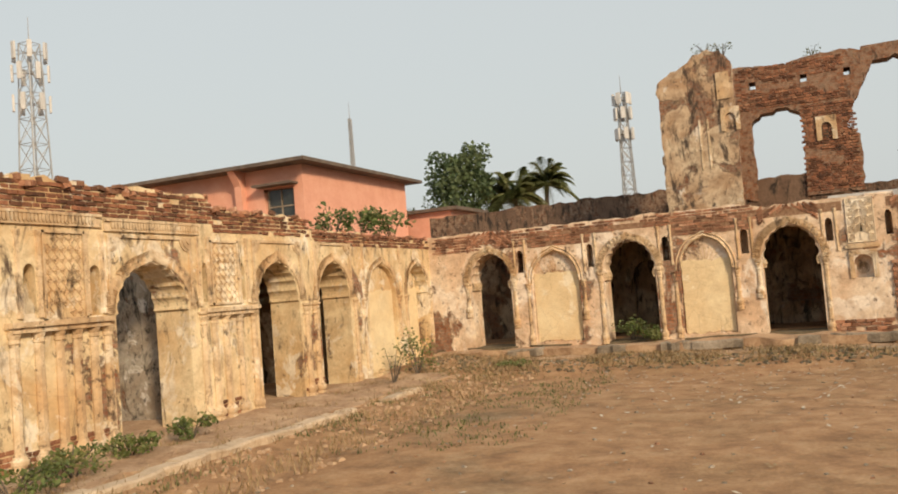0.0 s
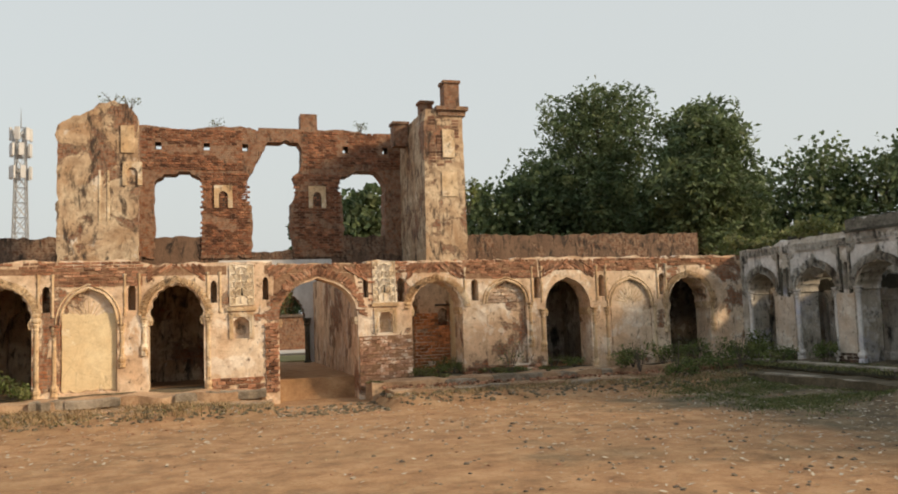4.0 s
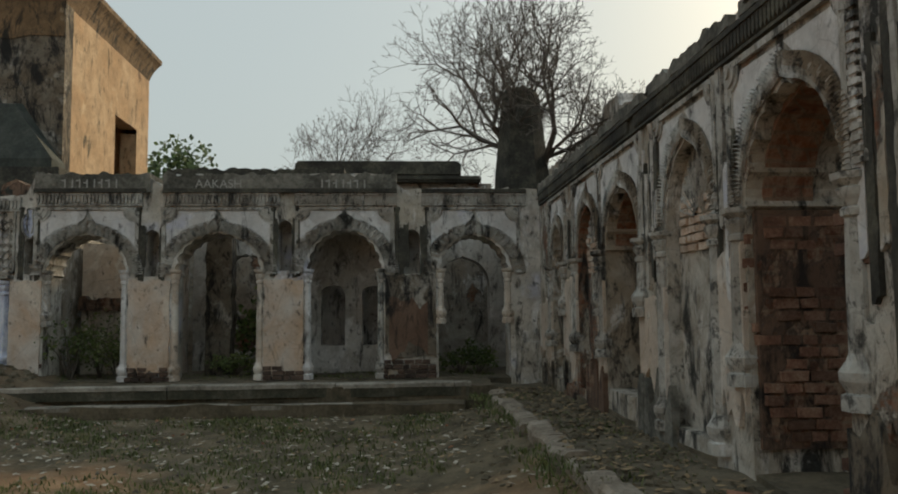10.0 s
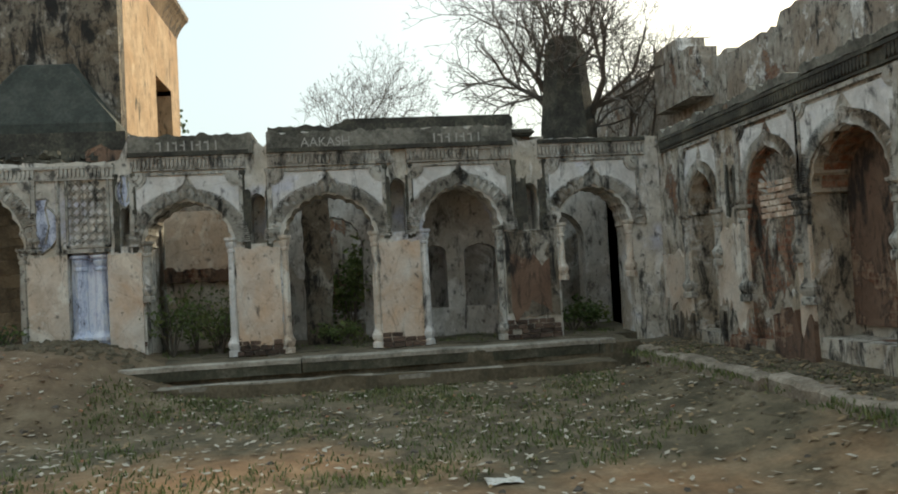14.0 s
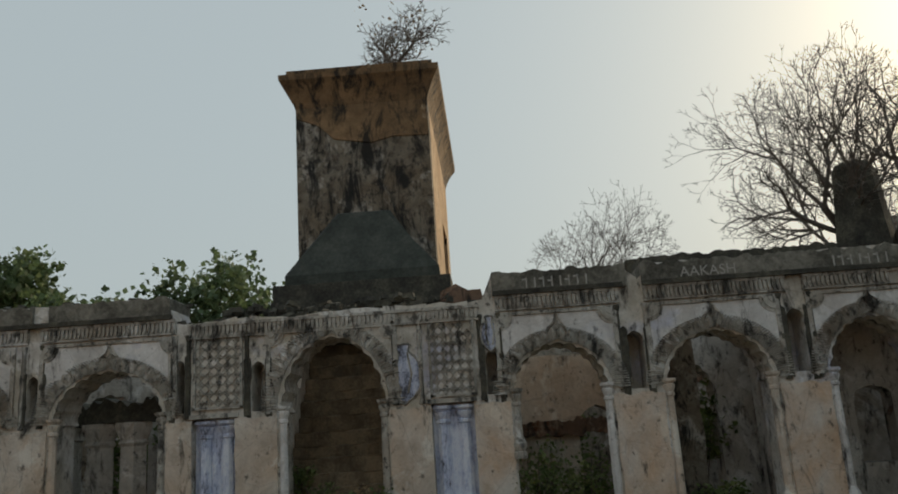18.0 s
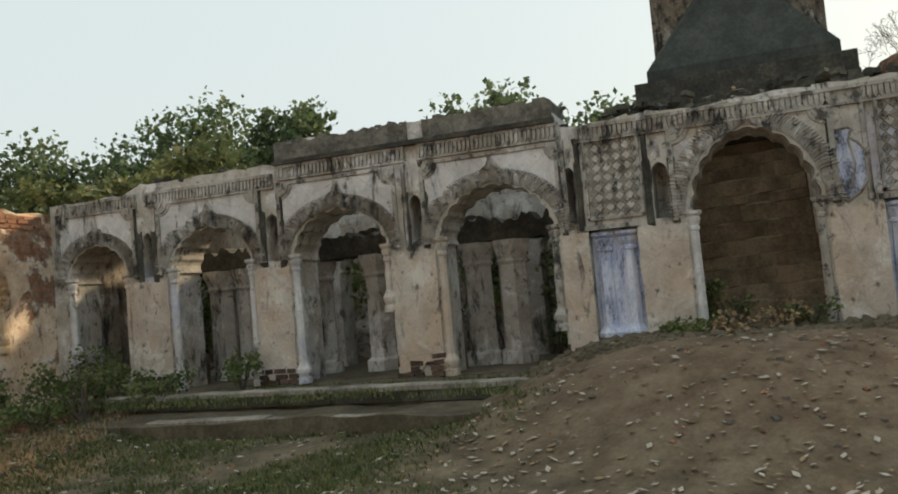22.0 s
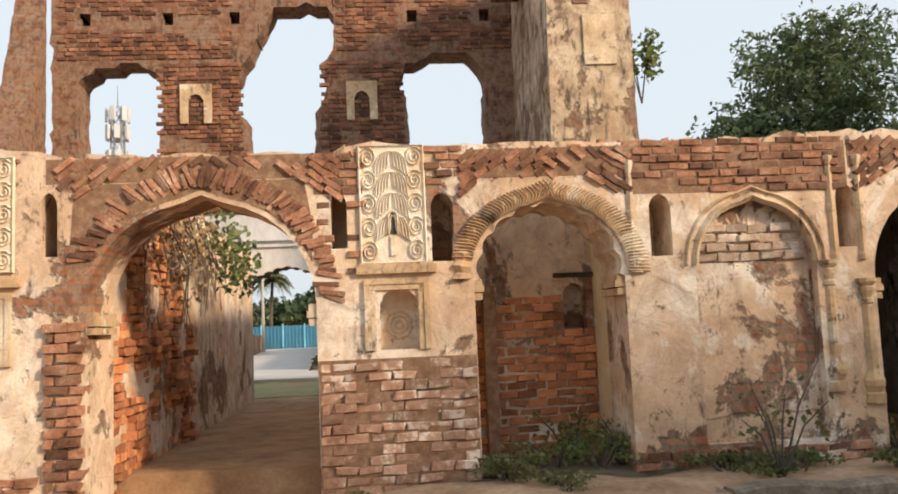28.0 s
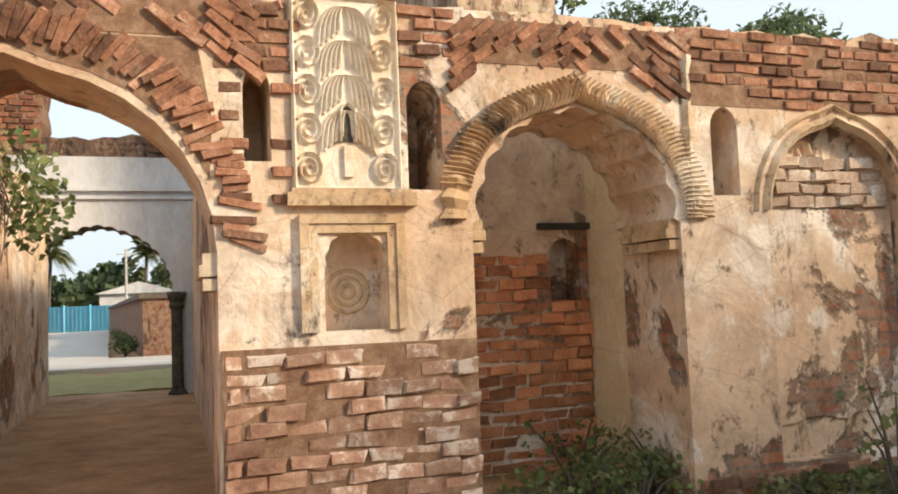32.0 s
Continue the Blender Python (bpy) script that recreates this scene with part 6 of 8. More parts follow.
for a, b, z0, z1, thr in ((3.0, 9.7, 3.02, 3.4, -0.5), (9.7, 12.2, 2.9, 3.2, -0.4), (12.2, 17.2, 2.76, 2.96, -0.2), (3.0, 17.2, 0.12, 0.42, -0.05)):
    z = z0
    while z < z1:
        u = a + rng.uniform(0, 0.1)
        while u < b:
            long = rng.uniform(0.08, 0.18)
            inside = any(h.a - 0.1 < u < h.b + 0.02 for h in w_open + w_blind)
            if noise.noise((u * 0.8, z * 1.2, 26)) > thr - (z - z0) * 0.5 and not (inside and z < 2.5) and rng.random() > 0.05:
                cells_w.append((u + long / 2, -0.016, z, rng.uniform(-0.04, 0.04), long))
            u += long + 0.012
        z += 0.064
bricks_joined("w", cells_w, "ruin_face", wall_w, "bare weathered brick", 0.048)

# ---- gate passage ----
passage = structure("wall_passage_west", wall_mesh(lambda u, d, z: (1.3 - d, u, z), 17.85, 25.0, [], flat(2.9), 0.5, -0.3, 0.2), M["north"], "broken plastered side wall of the gate passage", "wall")
bm = bmesh.new()
box(bm, 3.02, 3.7, 17.85, 25.0, -0.3, 2.8)
structure("wall_passage_east", bm, M["north"], "plastered side wall of the gate passage", "wall")
SIDES["p"] = lambda u, d, z: (1.3 - d, u, z)
TURN["p"] = math.pi / 2
zz = 0.3
while zz < 2.75:
    u = 17.9 + rng.uniform(0, 0.12)
    while u < 20.6 - 0.25 * max(0, zz - 1):
        lay_brick(passage, "p", u + 0.1, -0.02 - max(-0.03, 0.16 * noise.noise((u * 2.2, zz * 2.4, 1))), zz, rng.uniform(-0.1, 0.1), M["orange_brick"]) if noise.noise((u * 3, zz * 4, 21)) > -0.42 else None
        u += 0.175
    zz += 0.07
gate_back = structure("wall_north_back", wall_mesh(lambda u, d, z: (u, 25.0 + d, z), WEST_X - 3.4, 16.4, [Hole(0.93, 2.82, 1.75, 2.62, lobes=17)], lambda u: 3.75 if 0.4 < u < 3.2 else 4.2, 0.6, -0.5, 0.1), M["ruin_dark"],
                       "brick back wall of the gate range", "wall")
M["white"] = plain("grey_whitewash", [(0.3, (0.36, 0.36, 0.36)), (0.6, (0.60, 0.61, 0.62))], 2.5, 0.9, 0, 0.3, 0, (1, 1, 0.4))
bm = wall_mesh(lambda u, d, z: (u, 24.97 + d, z), 0.3, 3.6, [Hole(0.93, 2.82, 1.75, 2.62, lobes=17)], flat(3.5), 0.03, 0.2, 0.0)
part("whitewash", bm, M["white"], gate_back, "grey-white limewashed face of the outer gate")
bm = bmesh.new()
box(bm, 0.3, 3.6, 24.9, 24.97, 3.05, 3.1)
box(bm, 0.3, 3.6, 24.92, 24.97, 2.95, 2.99)
part("string_course", bm, M["white"], gate_back)
for x in (0.93, 2.82):
    bm = bmesh.new()
    lathe(bm, [(0.16, 0), (0.16, 0.1), (0.1, 0.14), (0.13, 0.24), (0.08, 0.3), (0.075, 1.3), (0.11, 1.36), (0.09, 1.4), (0.13, 1.5), (0.13, 1.54)], 8, (x, 24.95, 0.2))
    part("pilaster", bm, M["dark_stucco"], gate_back)

# ---- upper storey ruin over the gate range ----
ruin = thing("ruined_upper_storey", "ruined red brick upper storey with gaping window openings", "ruin")


def back(u, d, z):
    return (u, 24.95 + d, z)


# wall bodies between the gaps, and the lintel over them
bodies = [[(-1.9, 3.6), (-1.47, 3.6), (-1.47, 5.75), (-1.2, 6.05), (-0.5, 6.1), (-0.15, 5.9), (-0.1, 5.6), (-0.2, 3.6), (1.25, 3.6), (1.28, 5.1), (0.95, 5.35), (1.15, 5.9), (1.45, 6.45), (1.5, 6.6), (-1.9, 6.6)],
          [(2.5, 3.6), (4.0, 3.6), (3.98, 5.4), (3.75, 5.6), (3.95, 6.0), (4.4, 6.2), (5.0, 6.2), (5.3, 5.9), (5.3, 3.6), (6.0, 3.6), (6.0, 6.6), (2.74, 6.6), (2.72, 6.3), (2.5, 6.0), (2.62, 5.5), (2.42, 5.2), (2.4, 4.4)]]
put_holes = [-1.35, 0.0, 1.1, 4.1, 5.35]
for a, b in ((-1.9, 1.48), (2.76, 6.0)):
    holes = [Hole(x - 0.085, x + 0.085, 6.9, 6.97, "open", 6.76, flat=True) for x in put_holes if a < x < b]
    part("pierced_band", wall_mesh(lambda u, d, z: (u, 24.945 + d, z), a, b, holes, lambda u: 7.42 + 0.06 * math.sin(u * 2.1), 0.61, 6.5, 0.1), M["ruin"], ruin, "bare brick band with small square holes")
bm = bmesh.new()
prism(bm, jag([(1.48, 6.55), (1.62, 6.8), (1.75, 7.05), (2.3, 7.12), (2.65, 7.0), (2.76, 6.9), (2.76, 7.44), (1.48, 7.46)], 0.05, 3.0), lambda u, d, z: (u, 24.95 + d, z), 0.004, 0.58)
part("bridging_band", bm, M["ruin"], ruin, "thin brick bridge over the gap")
for k, b in enumerate(bodies):
    bm = bmesh.new()
    prism(bm, jag(b, 0.07, k * 5.0), back, 0, 0.6)
    part("brick_wall", bm, M["ruin"], ruin, "bare red brick wall")
rows = []
for x0, x1, z0, z1 in ((-1.8, 1.0, 6.2, 7.4), (2.8, 6.0, 6.3, 7.4), (-0.2, 1.2, 3.7, 6.1), (2.5, 3.9, 3.7, 6.1)):
    z, k = z0, 0
    while z < z1:
        u = x0 + (0.12 if k % 2 else 0)
        while u < x1 - 0.1:
            near = any(abs(u + 0.08 - x) < 0.2 for x in put_holes) and 6.66 < z < 7.06
            if noise.noise((u, z * 2, 3)) > -0.3 and not near:
                rows.append((u + 0.08, -0.02, z, rng.uniform(-0.03, 0.03), rng.uniform(0.12, 0.18)))
            u += 0.18
        z += 0.076
        k += 1
bricks_joined(back, rows, "ruin_face", ruin, "weathered red bricks", 0.058)
for x in (0.45, 3.2):
    bm = bmesh.new()
    prism(bm, [(x - 0.26, 5.05), (x - 0.13, 5.05)] + arch(x - 0.13, x + 0.13, 5.38, 5.55, 5) + [(x + 0.13, 5.05), (x + 0.26, 5.05), (x + 0.26, 5.72), (x - 0.26, 5.72)], back, -0.06, 0.02)
    f = part("niche_frame", bm, M["stucco"], ruin, "cream stucco niche frame")
    # no real depth here: a dark slab paints the niche's shade
    bm = bmesh.new()
    slab(bm, back, x - 0.13, x + 0.13, -0.008, 0.01, 5.12, 5.5)
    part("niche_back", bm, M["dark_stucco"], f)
bm = bmesh.new()
slab(bm, back, 2.75, 3.25, 0.0, 0.5, 7.4, 7.95)
part("merlon", bm, M["ruin"], ruin)
# flanking blocks
SIDES["l"] = lambda u, d, z: (u, 22.0 + d, z)
bm = bmesh.new()
prism(bm, jag([(-3.58, 2.8), (-1.72, 2.8), (-1.7, 7.0), (-1.95, 7.3), (-2.25, 7.36), (-2.6, 7.3), (-2.75, 7.1), (-3.05, 7.0), (-3.3, 6.85), (-3.58, 6.7)], 0.07, 2.0), SIDES["l"], 0, 0.55)
blk = part("west_block", bm, M["block"], ruin, "plastered block with rain-stained face")
bm = bmesh.new()
prism(bm, jag([(22.5, 2.8), (25.0, 2.8), (25.0, 7.3), (24.8, 6.6), (24.5, 5.6), (24.1, 4.9), (23.4, 4.4), (22.5, 4.25)], 0.05, 8.0), lambda u, dd, z: (-2.0 - dd, u, z), 0, 0.5)
part("broken_side", bm, M["ruin"], ruin, "broken brick side wall")
bm = bmesh.new()
slab(bm, SIDES["l"], -2.62, -2.57, -0.02, 0.01, 4.3, 5.6)
slab(bm, SIDES["l"], -2.42, -2.37, -0.02, 0.01, 4.3, 5.6)
slab(bm, SIDES["l"], -2.1, -1.78, -0.04, 0.01, 6.05, 6.75)
part("pilaster_strip", bm, M["stucco"], ruin)
bm = bmesh.new()
prism(bm, [(-2.06, 5.22), (-1.96, 5.22)] + arch(-1.96, -1.7, 5.52, 5.68, 5) + [(-1.7, 5.22), (-1.6, 5.22), (-1.6, 5.82), (-2.06, 5.82)], SIDES["l"], -0.06, 0.02)
part("niche_frame", bm, M["stucco"], ruin, "cream stucco niche frame")
bm = bmesh.new()
prism(bm, jag([(5.78, 2.8), (7.0, 2.8), (6.96, 7.55), (5.9, 7.5), (5.82, 6.9)], 0.03, 4.0), SIDES["l"], 0, 3.4)
tow = part("east_block", bm, M["block"], ruin, "plastered brick block with a broken side")
bm = bmesh.new()
slab(bm, SIDES["l"], 6.18, 7.12, -0.12, 0.7, 7.45, 7.56)
slab(bm, SIDES["l"], 6.25, 7.05, -0.05, 0.6, 7.3, 7.45)
part("cornice", bm, M["ruin"], ruin)
for u, d, w, z0, z1 in ((6.68, 0.0, 0.22, 7.5, 8.25), (6.15, 0.8, 0.18, 7.3, 7.85), (5.6, 1.8, 0.22, 6.8, 7.45)):
    bm = bmesh.new()
    slab(bm, SIDES["l"], u - w, u + w, d, d + 2 * w, z0, z1)
    slab(bm, SIDES["l"], u - w - 0.04, u + w + 0.04, d - 0.04, d + 2 * w + 0.04, z1, z1 + 0.08)
    part("pinnacle", bm, M["ruin"], ruin)
bm = bmesh.new()
slab(bm, SIDES["l"], 6.3, 6.75, -0.03, 0.01, 5.0, 5.7)
slab(bm, SIDES["l"], 6.35, 6.7, -0.05, 0.01, 6.1, 6.9)
part("panel", bm, M["stucco"], ruin)
cells = []
for z in [5.9 + 0.09 * i for i in range(16)]:
    for u in [5.95 + 0.23 * i for i in range(4)]:
        if noise.noise((u * 2, z * 2, 1)) > -0.1:
            cells.append((u + 0.1, -0.01, z, 0, 0.21))
bricks_joined("l", cells, "old_brick", ruin, "weathered red bricks")
# roof deck of the gate range that carries the upper storey
bm = bmesh.new()
box(bm, WEST_X, 0.9, 20.1, 25.1, 2.7, 3.0)
box(bm, 3.2, EAST_X + 4, 20.1, 25.1, 2.7, 3.0)
structure("roof_deck", bm, M["roof"], "weathered lime roof deck", "roof")

# ---- tower behind the east arcade ----
tower = thing("tower", "tall ochre plastered tower with black mould and a flared cornice", "tower")


def at_x(x):
    return lambda u, d, z: (x + d, u, z)


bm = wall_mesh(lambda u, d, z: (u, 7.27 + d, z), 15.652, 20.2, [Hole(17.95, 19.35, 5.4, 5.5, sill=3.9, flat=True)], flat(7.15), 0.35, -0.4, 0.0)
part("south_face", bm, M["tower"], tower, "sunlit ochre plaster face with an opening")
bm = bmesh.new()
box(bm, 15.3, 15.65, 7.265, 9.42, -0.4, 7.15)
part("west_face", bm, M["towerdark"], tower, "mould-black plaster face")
bm = bmesh.new()
box(bm, 19.85, 20.2, 7.62, 9.42, -0.4, 7.15)
box(bm, 15.65, 19.85, 9.07, 9.42, -0.4, 7.15)
part("back_face", bm, M["tower"], tower)
bm = bmesh.new()
rings = []
for z, g in ((6.85, 0.0), (6.95, 0.03), (7.1, 0.09), (7.22, 0.16), (7.3, 0.22), (7.39, 0.23), (7.4, 0.12), (7.5, 0.12)):
    rings.append([bm.verts.new(p) for p in ((15.3 - g, 7.27 - g, z), (20.2 + g, 7.27 - g, z), (20.2 + g, 9.42 + g, z), (15.3 - g, 9.42 + g, z))])
for r0, r1 in zip(rings, rings[1:]):
    for k in range(4):
        bm.faces.new((r0[k], r0[(k + 1) % 4], r1[(k + 1) % 4], r1[k]))
bm.faces.new(rings[-1])
bm.faces.new(rings[0][::-1])
part("cornice", bm, M["towertop"], tower)
bm = bmesh.new()
prism(bm, [(7.28, 6.26), (7.85, 6.28), (8.2, 6.2), (8.45, 6.24), (8.8, 6.3), (9.05, 6.55), (9.41, 6.7), (9.41, 6.87), (7.28, 6.87)], lambda u, dd, z: (15.3 - dd, u, z), -0.02, 0.018)
part("upper_plaster", bm, M["towertop"], tower, "paler ochre plaster band")
# hipped masonry lean-to at its foot
bm = bmesh.new()
v = [bm.verts.new(p) for p in ((14.72, 7.2, 3.8), (14.72, 9.5, 3.8), (15.32, 9.5, 3.8), (15.32, 7.2, 3.8), (14.72, 7.2, 3.98), (14.72, 9.5, 3.98), (15.32, 9.48, 3.98), (15.32, 7.22, 3.98), (15.14, 8.02, 5.0), (15.14, 8.72, 5.0), (15.32, 8.8, 5.06), (15.32, 7.95, 5.06))]
for f in ((0, 1, 5, 4), (1, 2, 6, 5), (2, 3, 7, 6), (3, 0, 4, 7), (4, 5, 9, 8), (5, 6, 10, 9), (7, 4, 8, 11), (8, 9, 10, 11), (0, 3, 2, 1), (6, 7, 11, 10)):
    bm.faces.new([v[i] for i in f])
part("hipped_base", bm, M["hip"], tower, "dark sloping masonry hip")
bm = bmesh.new()
prism(bm, [(15.0, 2.95), (15.3, 2.95), (15.3, 3.82), (14.62, 3.82), (14.62, 3.58), (14.5, 3.56), (14.5, 3.3), (14.75, 3.26)], lambda u, d, z: (u, d, z), 7.04, 9.66)
part("plinth", bm, M["dark_stucco"], tower)
bm = bmesh.new()
prism(bm, jag([(6.6, 2.95), (7.2, 2.95), (7.2, 3.2), (7.0, 3.3), (6.7, 3.22)], 0.05, 6), SIDES["e"], 0.35, 0.75)
part("broken_pier", bm, M["ruin_dark"], tower, "broken brick stump")

# ---- south side, upper parts ----
SIDES["sb"] = lambda u, d, z: (u, -3.7 - d, z)
structure("wall_south_back", wall_mesh("sb", WEST_X, 16.6, [Hole(4.2, 4.75, 1.5, 1.7, "blind", 1.2, 0, 0.15), Hole(5.0, 5.5, 2.2, 2.4, "blind", 1.9, 0, 0.15)], steps((-9, 3.5), (2.0, 5.0), (7.0, 5.5), (10.5, 5.75), (12.6, 5.45), (14.6, 5.3)), 0.7, -0.4, 0.12), M["inner"],
          "tall weathered back wall with a broken top", "wall")
SIDES["sc"] = lambda u, d, z: (u, -3.75 - d, z)
structure("wall_south_far", wall_mesh("sc", 16.6, 36.0, [], steps((16, 5.45), (18.0, 5.5), (19.8, 5.6), (21.0, 5.95), (22.5, 6.25)), 0.7, -0.4, 0.12), M["inner"], "ruined wall end with a broken top", "wall")
bm = bmesh.new()
prism(bm, jag([(17.3, 4.7), (19.3, 4.7), (19.26, 6.0), (18.6, 6.06), (17.9, 6.02), (17.85, 5.75), (17.35, 5.65)], 0.04, 3.0), lambda u, dd, z: (u, -3.9 + dd, z), 0, 0.6)
structure("wall_stub", bm, M["inner"], "broken masonry stub on the wall", "wall")
bm = bmesh.new()
box(bm, 13.06, 22.0, -0.9, -0.5, -0.3, 3.0)
structure("wall_south_return", bm, M["south"], "weathered boundary wall", "wall")
far_roof = thing("far_roof", "dark stained flat roof slab of a building behind the arcade", "roof")
bm = bmesh.new()
box(bm, 19.4, 24.0, -0.7, 4.2, -0.3, 4.3)
part("wall", bm, M["inner"], far_roof)
bm = bmesh.new()
box(bm, 19.1, 24.3, -0.45, 4.05, 4.3, 4.44)
box(bm, 19.25, 24.1, 0.0, 3.75, 4.44, 4.8)
bmesh.ops.bevel(bm, geom=bm.edges[:], offset=0.05, segments=2, affect="EDGES")
part("roof_slab", bm, M["dark_stucco"], far_roof, "mould-black lime roof slab")
pillar = thing("ruined_pillar", "tall grey tapering ruined masonry pillar", "pillar")
bm = bmesh.new()
lathe(bm, [(0.72, -0.3), (0.7, 3.0), (0.64, 4.6), (0.57, 5.4), (0.5, 6.1), (0.44, 6.6), (0.36, 6.74)], 6, (20.3, -1.55, 0))
for v in bm.verts:
    v.co += Vector((0.06 * noise.noise(v.co * 0.9), 0.06 * noise.noise(v.co * 1.1), 0.05 * noise.noise(v.co * 2)))
part("shaft", bm, M["dark_stucco"], pillar)


# ---- trees and plants ----
def leaf_cloud(blobs, count, size, seed, droop=0.0, broad=0.38):
    """Small bent leaves scattered through soft lumps: blobs of (x, y, z, rx, ry, rz)."""
    rr = random.Random(seed)
    weight = [b[3] * b[4] * b[5] for b in blobs]
    verts, faces = [], []
    for _ in range(count):
        b = rr.choices(blobs, weight)[0]
        while True:
            q = Vector((rr.uniform(-1, 1), rr.uniform(-1, 1), rr.uniform(-1, 1)))
            if 0.12 < q.length_squared < 1:
                break
        q *= 0.35 + 0.65 * q.length
        c = Vector((b[0] + q.x * b[3], b[1] + q.y * b[4], b[2] + q.z * b[5]))
        c += Vector((noise.noise(c * 0.9), noise.noise(c * 0.9 + Vector((9, 0, 0))), noise.noise(c * 0.9 + Vector((0, 9, 0))))) * 0.35 * b[3]
        s = size * rr.uniform(0.6, 1.4)
        a = Vector((rr.gauss(0, 1), rr.gauss(0, 1), rr.gauss(0, 0.6) - droop)).normalized()
        w = a.cross(Vector((rr.gauss(0, 1), rr.gauss(0, 1), rr.gauss(0, 1)))).normalized() * s * broad
        i = len(verts)
        verts += [c - a * s * 0.5, c + w, c + a * s * 0.6 + Vector((0, 0, -0.15 * s)), c - w]
        faces.append((i, i + 1, i + 2, i + 3))
    return verts, faces


def leafy_tree(name, x, y, z, height, spread, seed, label, leaf=0.3, count=3200, mat="leaf_far", airy=False, lumps=16):
    rr = random.Random(seed)
    t = thing(name, label, "tree", at=(x, y, z))
    bm = bmesh.new()
    path = [(0, 0, 0)]
    for k in range(1, 6):
        path.append((path[-1][0] + rr.uniform(-0.15, 0.15), path[-1][1] + rr.uniform(-0.15, 0.15), height * 0.7 * k / 5))
    tube(bm, path, [height * 0.022 * (1 - 0.16 * k) for k in range(6)], 7)
    part("trunk", bm, M["bark"], t)
    blobs = []
    bm = bmesh.new()
    for k in range(lumps):
        f = k / lumps
        a = k * 2.4 + rr.uniform(-0.4, 0.4)
        hz = height * (0.30 + 0.63 * f ** 0.9)
        rad = spread * (1.0 - 0.65 * max(0.0, f - 0.25) - (0.2 if f < 0.15 else 0)) * rr.uniform(0.55, 1.0) * 0.75
        c = (math.cos(a) * rad, math.sin(a) * rad, hz)
        r = spread * rr.uniform(0.34, 0.54) * (1.1 - 0.35 * f)
        blobs.append((*c, r, r, r * (0.62 if airy else 0.72)))
        s = path[min(5, 1 + int(f * 4.2))]
        tube(bm, [s, ((s[0] + c[0]) / 2, (s[1] + c[1]) / 2, (s[2] + c[2]) / 2 + 0.2), c], [height * 0.008, height * 0.005, 0.015], 4)
    part("limb_crown", bm, M["bark"], t)["kind"] = "stuff"
    v, f = leaf_cloud(blobs, count, leaf, seed + 50, -0.7 if airy else 0.0, 0.2 if airy else 0.62)
    pts_mesh("crown", v, f, M[mat], t)
    return t


def bare_tree(name, x, y, z, height, seed, label, start=0.34, wide=0.62, levels=6, spread=0.0):
    rr = random.Random(seed)
    t = thing(name, label, "tree", at=(x, y, z))
    trunk, twigs = bmesh.new(), bmesh.new()

    def grow(p, d, length, r, level):
        pts, q = [p], d
        if spread and level:
            e = Vector((p.x / spread, p.y / spread, (p.z - 0.6 * height) / (0.42 * height)))
            if e.length > 1.0:
                return
            length *= 1.0 - 0.35 * max(0.0, e.length - 0.4)
        for _ in range(3):
            q = (q + Vector((rr.gauss(0, 0.10), rr.gauss(0, 0.10), rr.gauss(0.03, 0.07)))).normalized()
            pts.append(pts[-1] + q * length / 3)
        tube(trunk if level < 2 else twigs, pts, [r, r * 0.88, r * 0.76, r * 0.62], 6 if level < 2 else 3)
        if level >= levels:
            return
        n = 4 if level < 3 else 3 if level < 5 else 2
        s = q.cross(Vector((0.3, 0.2, 0.9))).normalized()
        t2 = q.cross(s)
        off = rr.uniform(0, 6.3)
        for k in range(n + (1 if rr.random() < 0.35 else 0)):
            at = pts[-1] if k < 2 else pts[rr.choice((2, 2, 1))]
            az = off + k * 2 * math.pi / n + rr.uniform(-0.4, 0.4)
            lean = wide * rr.uniform(0.65, 1.25)
            grow(at, (q * math.cos(lean) + (s * math.cos(az) + t2 * math.sin(az)) * math.sin(lean)).normalized(), length * rr.uniform(0.58, 0.82), max(0.006, r * rr.uniform(0.48, 0.62)), level + 1)
    grow(Vector((0, 0, 0)), Vector((0, 0, 1)), height * start, height * 0.017, 0)
    part("trunk", trunk, M["bark"], t)
    tw = part("branch_crown", twigs, M["twig"], t)
    tw["kind"] = "stuff"
    return t


